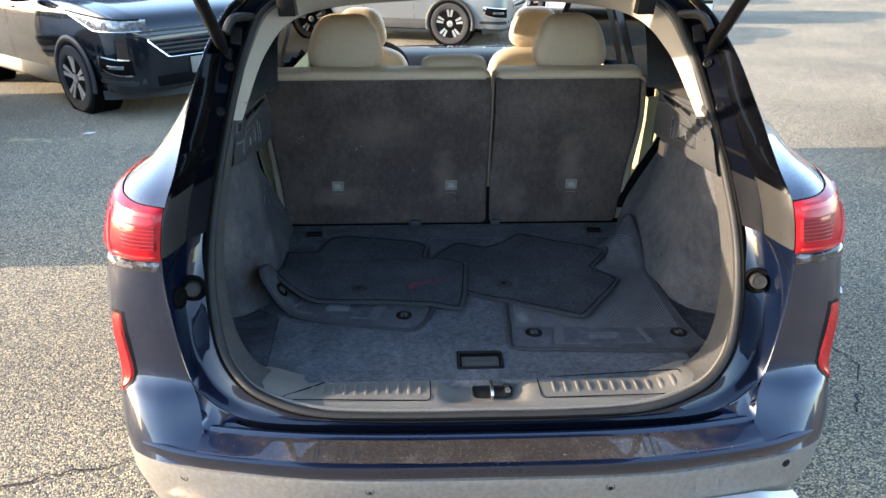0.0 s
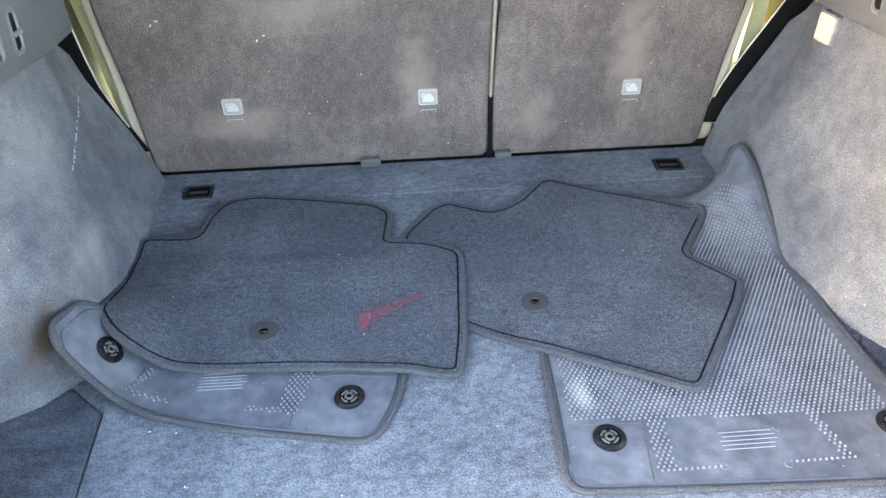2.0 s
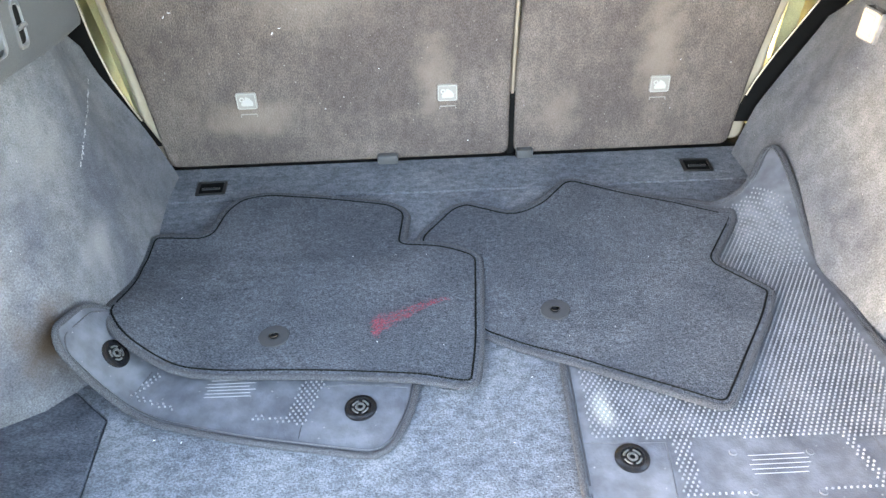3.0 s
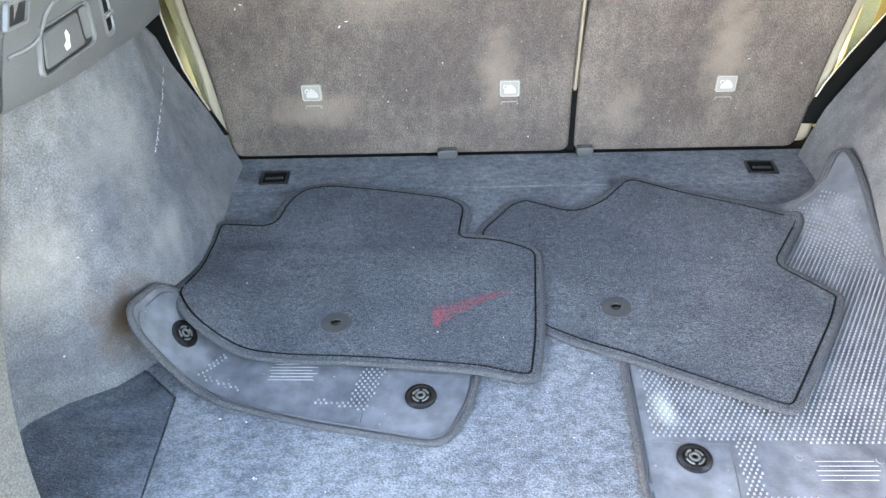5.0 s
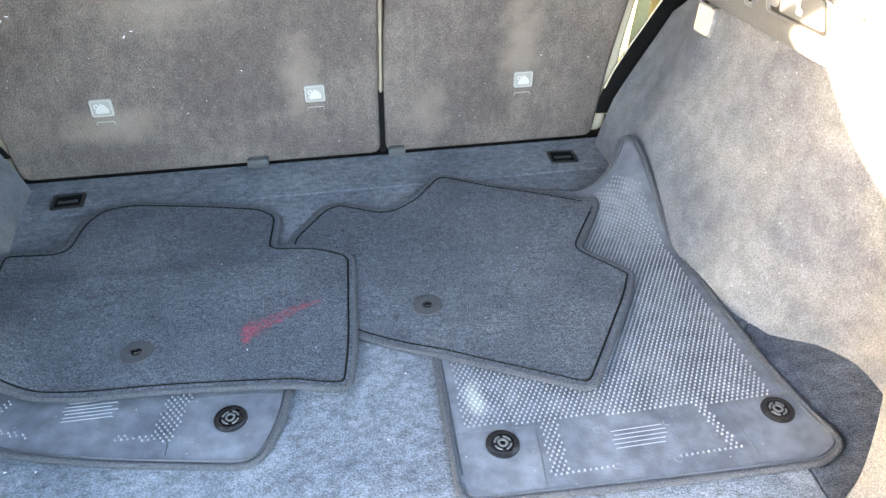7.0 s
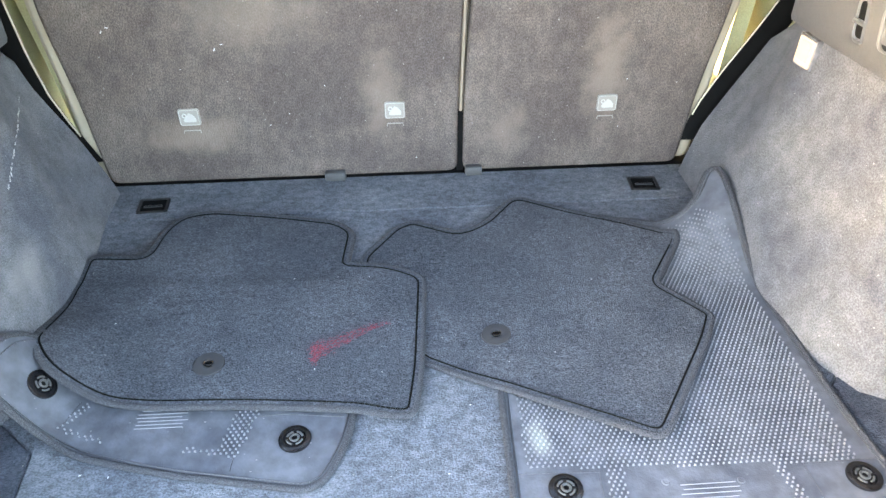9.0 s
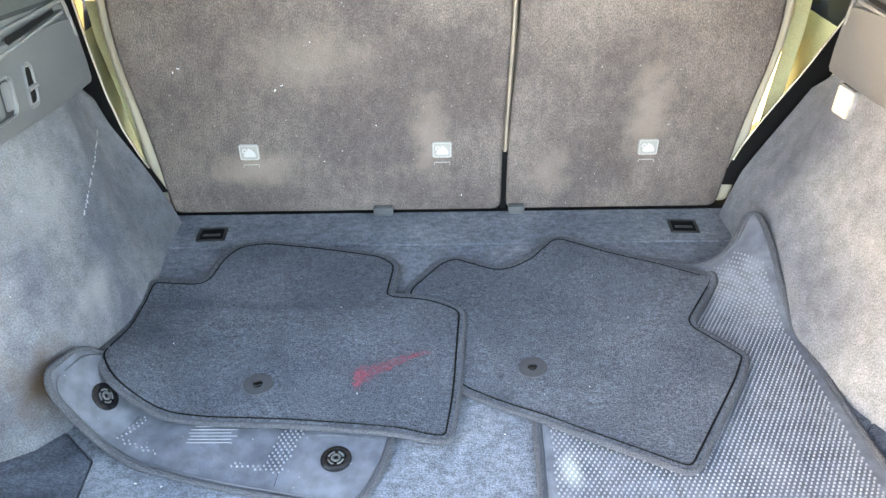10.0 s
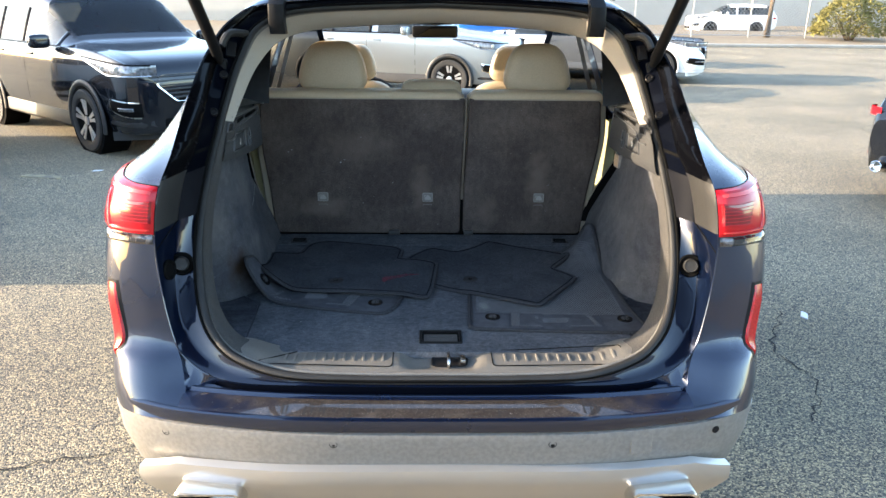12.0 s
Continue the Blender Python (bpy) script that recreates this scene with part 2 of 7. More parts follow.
YELLOW = material("worn_road_paint", (0.42, 0.34, 0.18), 0.85, vary=1.0, scale=9, tint=(0.10, 0.10, 0.10))
LINT = material("lint", (0.38, 0.38, 0.37), 0.9)
LITTER = material("litter", (0.7, 0.7, 0.7), 0.7)
LEAF = material("bush_leaf", (0.13, 0.115, 0.025), 0.6, vary=0.8, scale=2, tint=(0.2, 0.17, 0.04))
BARK = material("bark", (0.12, 0.09, 0.06), 0.9, vary=0.5, scale=10)
BUILDING = material("building_wall", (0.42, 0.41, 0.39), 0.9, vary=0.5, scale=0.7, tint=(0.34, 0.33, 0.31), bump=0.2, bump_scale=40)
CONCRETE = material("kerb_concrete", (0.36, 0.34, 0.30), 0.9, vary=0.6, scale=3, tint=(0.25, 0.235, 0.21), bump=0.4, bump_scale=60)
EARTH = material("bed_earth", (0.24, 0.19, 0.125), 0.95, vary=0.7, scale=4, tint=(0.16, 0.12, 0.075), bump=0.6, bump_scale=30)
FENCE = material("galvanised", (0.35, 0.35, 0.34), 0.45, 0.6)


def smudge_or_light(m, centre, size, colour, amount, seed):
    """A soft-edged, uneven patch of dirt, wear or painted light on a material, at a place of the car."""
    nt = m.node_tree
    n, ln = nt.nodes, nt.links
    socket = n["Principled BSDF"].inputs["Base Color"]
    before = socket.links[0].from_socket
    tc = n.new("ShaderNodeTexCoord")
    mp = n.new("ShaderNodeMapping")
    mp.vector_type = "POINT"
    mp.inputs["Scale"].default_value = [1 / v for v in size]
    mp.inputs["Location"].default_value = [-c / v for c, v in zip(centre, size)]
    ln.new(tc.outputs["Object"], mp.inputs["Vector"])
    length = n.new("ShaderNodeVectorMath")
    length.operation = "LENGTH"
    ln.new(mp.outputs[0], length.inputs[0])
    noise = n.new("ShaderNodeTexNoise")
    noise.inputs["Scale"].default_value = 22 + seed
    noise.inputs["Detail"].default_value = 6
    ln.new(tc.outputs["Object"], noise.inputs["Vector"])
    wobble = n.new("ShaderNodeMath")
    wobble.operation = "MULTIPLY_ADD"
    wobble.inputs[1].default_value = 1.1
    ln.new(noise.outputs["Fac"], wobble.inputs[0])
    ln.new(length.outputs["Value"], wobble.inputs[2])
    fade = n.new("ShaderNodeMapRange")
    fade.interpolation_type = "SMOOTHSTEP"
    fade.inputs["From Min"].default_value, fade.inputs["From Max"].default_value = 0.55, 1.55
    fade.inputs["To Min"].default_value, fade.inputs["To Max"].default_value = amount, 0
    ln.new(wobble.outputs[0], fade.inputs["Value"])
    mix = n.new("ShaderNodeMix")
    mix.data_type = "RGBA"
    ln.new(fade.outputs[0], mix.inputs[0])
    ln.new(before, mix.inputs[6])
    mix.inputs[7].default_value = (*colour, 1)
    ln.new(mix.outputs[2], socket)


# patches of stray light painted on the seat backs, a rusty stain on one wheel housing
SEAT_LIGHT = (0.165, 0.132, 0.108)
smudge_or_light(SEAT_CARPET, (-0.44, 2.497, 0.855), (0.15, 0.2, 0.06), SEAT_LIGHT, 0.75, 1)
smudge_or_light(SEAT_CARPET, (-0.06, 2.497, 0.93), (0.06, 0.2, 0.16), SEAT_LIGHT, 0.6, 2)
smudge_or_light(SEAT_CARPET, (-0.30, 2.497, 1.10), (0.20, 0.2, 0.10), SEAT_LIGHT, 0.45, 3)
smudge_or_light(SEAT_CARPET, (0.40, 2.497, 0.97), (0.07, 0.2, 0.20), SEAT_LIGHT, 0.7, 4)
smudge_or_light(SEAT_CARPET, (0.20, 2.497, 0.85), (0.08, 0.2, 0.08), SEAT_LIGHT, 0.45, 5)
smudge_or_light(WALL_CARPET, (-0.60, 1.86, 0.835), (0.09, 0.09, 0.085), (0.036, 0.022, 0.012), 0.95, 6)
smudge_or_light(WALL_CARPET, (-0.66, 1.80, 0.98), (0.10, 0.14, 0.10), (0.15, 0.138, 0.126), 0.4, 7)
smudge_or_light(WALL_CARPET, (-0.60, 2.05, 0.86), (0.10, 0.12, 0.05), (0.16, 0.153, 0.15), 0.5, 8)
smudge_or_light(WALL_CARPET, (-0.62, 2.02, 1.04), (0.10, 0.16, 0.10), (0.14, 0.134, 0.132), 0.4, 9)


# a pale chalky scuff on the large mat's nubs
for m_ in (MAT_RUBBER, NUB_GLINT):
    smudge_or_light(m_, (0.147, 1.767, 0.75), (0.022, 0.050, 0.1), (0.20, 0.205, 0.195), 0.7, 3)

# the dust film on the bumper top gives way to clean paint at both ends
for side in (1, -1):
    smudge_or_light(SCUFF, (0.66 * side, 1.33, 0.68), (0.34, 0.4, 0.4), (0.0028, 0.0085, 0.030), 1.0, 5 + side)


def asphalt():
    m = bpy.data.materials.new("asphalt")
    m.use_nodes = True
    nt = m.node_tree
    n, ln = nt.nodes, nt.links
    b = n["Principled BSDF"]
    b.inputs["Roughness"].default_value = 0.9
    tc = n.new("ShaderNodeTexCoord")
    v = n.new("ShaderNodeTexVoronoi")
    v.inputs["Scale"].default_value = 165
    ln.new(tc.outputs["Object"], v.inputs["Vector"])
    sep = n.new("ShaderNodeSeparateColor")
    ln.new(v.outputs["Color"], sep.inputs[0])
    ramp = n.new("ShaderNodeValToRGB")
    e = ramp.color_ramp.elements
    e[0].position, e[0].color = 0.0, (0.022, 0.022, 0.022, 1)
    e[1].position, e[1].color = 1.0, (0.50, 0.40, 0.235, 1)
    x = e.new(0.45)
    x.color = (0.116, 0.106, 0.084, 1)
    x = e.new(0.8)
    x.color = (0.30, 0.243, 0.150, 1)
    ln.new(sep.outputs[0], ramp.inputs[0])
    big = n.new("ShaderNodeTexNoise")
    big.inputs["Scale"].default_value = 0.55
    big.inputs["Detail"].default_value = 6
    ln.new(tc.outputs["Object"], big.inputs["Vector"])
    rr = n.new("ShaderNodeMapRange")
    rr.inputs["From Min"].default_value, rr.inputs["From Max"].default_value = 0.3, 0.7
    rr.inputs["To Min"].default_value, rr.inputs["To Max"].default_value = 0.75, 1.3
    ln.new(big.outputs["Fac"], rr.inputs["Value"])
    mul = n.new("ShaderNodeMix")
    mul.data_type, mul.blend_type = "RGBA", "MULTIPLY"
    mul.inputs[0].default_value = 1
    ln.new(ramp.outputs[0], mul.inputs[6])
    ln.new(rr.outputs[0], mul.inputs[7])
    ln.new(mul.outputs[2], b.inputs["Base Color"])
    bp = n.new("ShaderNodeBump")
    bp.inputs["Strength"].default_value = 0.7
    bp.inputs["Distance"].default_value = 0.006
    ln.new(v.outputs["Distance"], bp.inputs["Height"])
    bp.invert = True
    ln.new(bp.outputs[0], b.inputs["Normal"])
    return m


ASPHALT = asphalt()


# ---- mesh helpers ----
def finish(bm, sharp=38, weld=0.00005):
    if weld:
        bmesh.ops.remove_doubles(bm, verts=bm.verts, dist=weld)
    bmesh.ops.recalc_face_normals(bm, faces=bm.faces)
    for f in bm.faces:
        f.smooth = True
    lim = radians(sharp)
    for e in bm.edges:
        if len(e.link_faces) != 2 or e.calc_face_angle(0) > lim:
            e.smooth = False


def part(name, bm, mat, parent=None, label="", sharp=38, weld=0.00005):
    """One bmesh as one mesh object, under a thing or a part."""
    finish(bm, sharp, weld)
    me = bpy.data.meshes.new(name)
    bm.to_mesh(me)
    bm.free()
    me.materials.append(mat)
    ob = new(name, me)
    ob.parent = parent
    if label:
        ob["label"] = label
    return ob


def thing(name, label, category, at=(0, 0, 0), turn=0, group="", kind=""):
    ob = new(name)
    ob.empty_display_size = 0.1
    ob.matrix_basis = pose(*at, 0, 0, turn)
    return tagged(ob, label, category, group, kind)


def spline(pts, per=6, closed=False):
    """Catmull-Rom through points of any dimension."""
    p = [np.array(q, float) for q in pts]
    n, out = len(p), []
    for i in range(n if closed else n - 1):
        a, b, c, d = [p[(i + k) % n] if closed else p[min(max(i + k, 0), n - 1)] for k in (-1, 0, 1, 2)]
        for j in range(per):
            t = j / per
            out.append(0.5 * (2 * b + (c - a) * t + (2 * a - 5 * b + 4 * c - d) * t * t + (3 * b - a - 3 * c + d) * t ** 3))
    if not closed:
        out.append(p[-1])
    return np.array(out)


def rounded(pts, r, n=5):
    """A closed outline in the plane with its corners rounded."""
    out, k = [], len(pts)
    for i in range(k):
        a, b, c = (np.array(pts[(i + j) % k], float) for j in (-1, 0, 1))
        ri = r[i] if isinstance(r, (list, tuple)) else r
        u, w = a - b, c - b
        lu, lw = np.linalg.norm(u), np.linalg.norm(w)
        d = min(ri, lu * 0.45, lw * 0.45)
        s, e = b + u / lu * d, b + w / lw * d
        for j in range(n + 1):
            t = j / n
            out.append((1 - t) ** 2 * s + 2 * t * (1 - t) * b + t * t * e)
    return np.array(out)


def strip(rows, closed_u=False, closed_v=False, bm=None):
    """A grid of faces through rows of points."""
    bm = bm or bmesh.new()
    vs = [[bm.verts.new(p) for p in row] for row in rows]
    nu, nv = len(vs), len(vs[0])
    for i in range(nu if closed_u else nu - 1):
        for j in range(nv if closed_v else nv - 1):
            a, b, c, d = vs[i][j], vs[(i + 1) % nu][j], vs[(i + 1) % nu][(j + 1) % nv], vs[i][(j + 1) % nv]
            try:
                bm.faces.new((a, b, c, d))
            except ValueError:
                pass
    return bm


def tube(pts, r, n=8, closed=False, bm=None, flat=1.0, up=(0, 0, 1)):
    """A tube along points; flat squeezes it along up."""
    pts = [Vector(p) for p in pts]
    k, rows = len(pts), []
    for i, p in enumerate(pts):
        a = pts[(i - 1) % k] if closed or i else p
        b = pts[(i + 1) % k] if closed or i < k - 1 else p
        t = (b - a).normalized()
        side = t.cross(Vector(up))
        side = side.normalized() if side.length > 1e-4 else t.orthogonal().normalized()
        v = side.cross(t).normalized()
        ri = r[i] if isinstance(r, (list, tuple)) else r
        rows.append([p + side * (ri * math.cos(q)) + v * (ri * flat * math.sin(q)) for q in (2 * math.pi * j / n for j in range(n))])
    bm = strip(rows, closed, True, bm)
    if not closed:
        bm.verts.ensure_lookup_table()
        total = len(bm.verts)
        first = total - k * n
        bm.faces.new([bm.verts[first + j] for j in range(n)])
        bm.faces.new([bm.verts[total - n + j] for j in range(n)])
    return bm


def box(c, s, bevel=0.0, bm=None, m=None, seg=2):
    bm = bm or bmesh.new()
    mat = (m or Matrix()) @ Matrix.Translation(c) @ Matrix.Diagonal((*s, 1))
    r = bmesh.ops.create_cube(bm, size=1, matrix=mat)
    if bevel:
        es = list({e for v in r["verts"] for e in v.link_edges})
        bmesh.ops.bevel(bm, geom=es, offset=bevel, segments=seg, profile=0.5, affect="EDGES")
    return bm


def lathe(profile, n=24, m=None, bm=None, cap=True):
    """Rings (radius, height) turned about z."""
    m = m or Matrix()
    rows = [[m @ Vector((r * math.cos(a), r * math.sin(a), h)) for a in (2 * math.pi * j / n for j in range(n))] for r, h in profile]
    bm = strip(rows, False, True, bm)
    if cap:
        bm.verts.ensure_lookup_table()
        total = len(bm.verts)
        bm.faces.new([bm.verts[total - n + j] for j in range(n)])
    return bm


def plate(outline, z0, z1, bevel=0.0, bm=None, m=None):
    """A flat outline raised from z0 to z1, with its upper rim softened."""
    m = m or Matrix()
    bm = bm or bmesh.new()
    o = np.array(outline)
    c = o.mean(0)
    rows = [[m @ Vector((p[0], p[1], z0)) for p in o], [m @ Vector((p[0], p[1], z1 - bevel)) for p in o]]
    if bevel:
        q = [p + (c - p) / np.linalg.norm(c - p) * bevel for p in o]
        rows.append([m @ Vector((p[0], p[1], z1)) for p in q])
    strip(rows, False, True, bm)
    bm.verts.ensure_lookup_table()
    n, total = len(o), len(bm.verts)
    bm.faces.new([bm.verts[total - n + j] for j in range(n)])
    return bm


def smooth01(t):
    t = min(max(t, 0.0), 1.0)
    return t * t * (3 - 2 * t)


def mirror_x(bm):
    for v in bm.verts:
        v.co.x = -v.co.x
    return bm


def frame_to(origin, x_way, normal):
    """A matrix whose x runs along x_way and z along normal."""
    z = Vector(normal).normalized()
    x = Vector(x_way)
    x = (x - z * x.dot(z)).normalized()
    y = z.cross(x)
    m = Matrix((x, y, z)).transposed().to_4x4()
    m.translation = origin
    return m


# ---- the ground ----
ground_bm = strip([[(x, y, 0) for y in (-400, -20, 0, 4, 8, 14, 26.5)] for x in (-400, -20, -8, -3, 3, 8, 20, 400)])
strip([[(x, y, 0) for y in (26.5, 60, 900)] for x in (-400, -20, 0, 20, 400)], bm=ground_bm)
ground = part("ground", ground_bm, ASPHALT)
tagged(ground, "weathered grey asphalt car park with tan aggregate", "ground", kind="structure")


def crack(points, width, label):
    pts = spline(points, 10)
    rng = random.Random(len(points) * 7)
    left, right = [], []
    for i, p in enumerate(pts):
        q = pts[min(i + 1, len(pts) - 1)] - pts[max(i - 1, 0)]
        s = np.array([-q[1], q[0]]) / (np.linalg.norm(q) + 1e-9)
        w = width * rng.uniform(0.3, 1.0)
        o = s * rng.uniform(-0.02, 0.02)
        left.append((*(p + o + s * w), 0.004))
        right.append((*(p + o - s * w), 0.004))
    ob = part("crack", strip([left, right]), CRACK)
    return tagged(ob, label, "crack", kind="structure")


crack([(-1.0, 2.15), (-1.35, 2.05), (-1.75, 1.9), (-2.2, 1.75)], 0.006, "long dark crack in the asphalt")
crack([(1.55, 2.3), (1.75, 2.6), (1.7, 2.95), (1.95, 3.4)], 0.006, "jagged dark crack in the asphalt")
crack([(5.2, 7.2), (5.0, 7.7), (5.6, 8.6), (5.9, 9.6)], 0.012, "wandering dark crack in the asphalt")
for k, (x, y, a) in enumerate([(-3.7, 6.5, -14), (-4.6, 6.95, -14)]):
    o = rounded([(-0.22, -0.06), (0.22, -0.05), (0.2, 0.06), (-0.2, 0.05)], 0.02)
    ob = part("road_paint", plate(o, 0.001, 0.005, m=pose(x, y, 0, 0, 0, a)), YELLOW)
    tagged(ob, "worn yellow parking line stub on asphalt", "road marking", kind="structure")


# ---- the SUV whose tailgate stands open ----
suv = thing("suv", "dark blue metallic SUV with its tailgate raised, parked on asphalt", "car", (0, 3.4, 0))
SUV_AT = Vector((0, 3.4, 0))


def suv_part(name, bm, mat, parent=None, label="", sharp=38):
    """A part of the SUV, written in world metres."""
    ob = part(name, bm, mat, None, label, sharp)
    holder = parent or suv
    ob.parent = holder
    if holder is suv:
        ob.matrix_parent_inverse = Matrix.Translation(-SUV_AT)
    return ob


# The rear edge of the body beside the opening, level by level from bumper to roof.
EDGE_Z = [0.640, 0.690, 0.755, 0.80, 0.93, 1.06, 1.18, 1.25, 1.35, 1.47, 1.575, 1.63, 1.655]
EDGE_X = [0.645, 0.645, 0.662, 0.680, 0.708, 0.719, 0.703, 0.694, 0.704, 0.69, 0.645, 0.50, 0.0]
EDGE_Y = [1.295, 1.362, 1.400, 1.420, 1.447, 1.472, 1.490, 1.575, 1.755, 1.925, 2.10, 2.17, 2.20]
# Where the corner stands, level by level: beside the edge, at the bend and on the flank.
C1_X = [0.765, 0.765, 0.765, 0.768, 0.790, 0.800, 0.780, 0.752, 0.722, 0.702, 0.652, 0.50, 0.0]
C1_Y = [1.327, 1.349, 1.386, 1.428, 1.460, 1.492, 1.518, 1.640, 1.815, 1.965, 2.14, 2.20, 2.22]
C2_X = [0.845, 0.857, 0.860, 0.863, 0.876, 0.872, 0.848, 0.795, 0.742, 0.711, 0.658, 0.50, 0.0]
C2_Y = [1.417, 1.432, 1.458, 1.483, 1.513, 1.552, 1.610, 1.745, 1.880, 2.02, 2.17, 2.23, 2.25]
C3_X = [0.917, 0.925, 0.927, 0.923, 0.914, 0.903, 0.880, 0.805, 0.748, 0.714, 0.660, 0.50, 0.0]
C3_Y = [1.717, 1.717, 1.728, 1.738, 1.745, 1.745, 1.790, 1.890, 1.98, 2.10, 2.22, 2.30, 2.32]
# The section forward of the rear wheel: share of the height below or above the belt, and of the half width.
LOW = [0.0, 0.28, 0.42, 0.52, 0.72, 0.87, 1.0]
LOW_W = [0.965, 0.99, 1.0, 1.0, 0.995, 0.985, 0.955]
TOP = [0.12, 0.42, 0.70, 0.90, 0.985, 1.0]
TOP_W = [0.90, 0.835, 0.765, 0.69, 0.52, 0.0]
STATION_Y = [2.25, 2.6, 3.0, 3.45, 3.9, 4.45, 4.75, 5.35, 5.75, 5.9]
ROOF_Z = [1.66, 1.68, 1.70, 1.66, 1.40, 1.09, 1.05, 0.98, 0.87, 0.78]
BELT_Z = [1.15, 1.11, 1.09, 1.07, 1.05, 1.01, 0.99, 0.92, 0.82, 0.72]
SILL_Z = [0.50, 0.38, 0.36, 0.36, 0.36, 0.38, 0.40, 0.40, 0.38, 0.36]
HALF_W = [0.945, 0.95, 0.95, 0.95, 0.95, 0.945, 0.94, 0.90, 0.78, 0.62]


def level_curve(k):
    """Points of one body level, from the opening's edge round the corner and forward."""
    e = Vector((EDGE_X[k], EDGE_Y[k], EDGE_Z[k]))
    pts = [e] + [Vector((xs[k], ys[k], e.z)) for xs, ys in ((C1_X, C1_Y), (C2_X, C2_Y), (C3_X, C3_Y))]
    for y, zt, zb, zs, w in zip(STATION_Y, ROOF_Z, BELT_Z, SILL_Z, HALF_W):
        if k < 7:
            pts.append(Vector((w * LOW_W[k], y + (0.12 if k > 5 else 0) * (y < 2.3), zs + (zb - zs) * LOW[k])))
        else:
            pts.append(Vector((w * TOP_W[k - 7], y + (0.1 if y < 2.3 else 0), zb + (zt - zb) * TOP[k - 7])))
    return pts


U_PER, V_PER = 4, 4
_rows = [spline(level_curve(k), V_PER) for k in range(13)]
_cols = [spline([r[j] for r in _rows], U_PER) for j in range(len(_rows[0]))]
SKIN = [[Vector(_cols[j][i]) for j in range(len(_cols))] for i in range(len(_cols[0]))]


def skin(u, v):
    """A point of the body's side; u counts levels, v stations."""
    i, j = min(max(u * U_PER, 0), len(SKIN) - 1.001), min(max(v * V_PER, 0), len(SKIN[0]) - 1.001)
    a, b = int(i), int(j)
    s, t = i - a, j - b
    return (SKIN[a][b] * (1 - s) + SKIN[a + 1][b] * s) * (1 - t) + (SKIN[a][b + 1] * (1 - s) + SKIN[a + 1][b + 1] * s) * t


def skin_normal(u, v):
    d = 0.08
    n = (skin(u + d, v) - skin(u - d, v)).cross(skin(u, v + d) - skin(u, v - d))
    n.normalize()
    out = skin(u, v) - Vector((0, 3.2, 0.9))
    return n if n.dot(out) > 0 else -n


def is_side_glass(c):
    return 2.62 < c.y < 4.25 and not 3.32 < c.y < 3.44 and 1.13 < c.z < 1.60 and c.x > 0.62 and c.z < 1.60 - max(0, c.y - 3.5) * 0.55


def is_windscreen(c):
    return 3.55 < c.y < 4.42 and c.x < 0.60 and c.z > 1.08


body_bm, glass_bm, screen_bm = bmesh.new(), bmesh.new(), bmesh.new()
for i in range(len(SKIN) - 1):
    for j in range(len(SKIN[0]) - 1):
        q = [SKIN[i][j], SKIN[i + 1][j], SKIN[i + 1][j + 1], SKIN[i][j + 1]]
        c = (q[0] + q[1] + q[2] + q[3]) / 4
        target = glass_bm if is_side_glass(c) else screen_bm if is_windscreen(c) else body_bm
        target.faces.new([target.verts.new(p) for p in q])
for side in (1, -1):
    b, g = body_bm.copy(), glass_bm.copy()
    if side < 0:
        mirror_x(b), mirror_x(g)
    ob = suv_part("body_side", b, PAINT, None, "dark blue metallic quarter panel, door skins and roof side")
    sol = ob.modifiers.new("thickness", "SOLIDIFY")
    sol.thickness, sol.offset = 0.004, -1
    w = suv_part("side_window", g, PRIVACY, None, "dark privacy glass side window")
    w.visible_shadow = False
full = screen_bm.copy()
mirror_x(full)
tmp = bpy.data.meshes.new("tmp")
full.to_mesh(tmp)
screen_bm.from_mesh(tmp)
full.free()
screen = suv_part("windscreen", screen_bm, GLASS)
screen.visible_shadow = False

# nose and underside close the shell
nose = strip([[(x, 5.80 + 0.16 * (1 - (x / 0.62) ** 2), z) for x in np.linspace(-0.62, 0.62, 9)] for z in (0.36, 0.5, 0.65, 0.78, 0.9)])
nose = suv_part("front_bumper", nose, PAINT)
suv_part("underbody", box((0, 3.7, 0.38), (1.44, 3.9, 0.12), 0.03), BLACK_GAP)


# lamps and reflectors lie on the skin
def skin_patch(u0, u1, v0, v1, lift, nu=8, nv=10, taper=None, rise=0.0):
    """A raised piece of the skin; taper gives its two sides by height, rise lifts its top outwards."""
    rows = []
    for i in range(nu + 1):
        row = []
        for j in range(nv + 1):
            a, b = i / nu, j / nv
            va, vb = (v0, v1) if taper is None else taper(a)
            v = va + (vb - va) * b
            top = u1 + rise * (min(v, 2.0) / 2.0 - 0.5)
            u = u0 + (top - u0) * a
            edge = min(1.0, min(a, 1 - a) * 7, min(b, 1 - b) * 9)
            row.append(skin(u, v) + skin_normal(u, v) * (lift * (0.15 + 0.85 * math.sqrt(edge))))
        rows.append(row)
    return strip(rows)


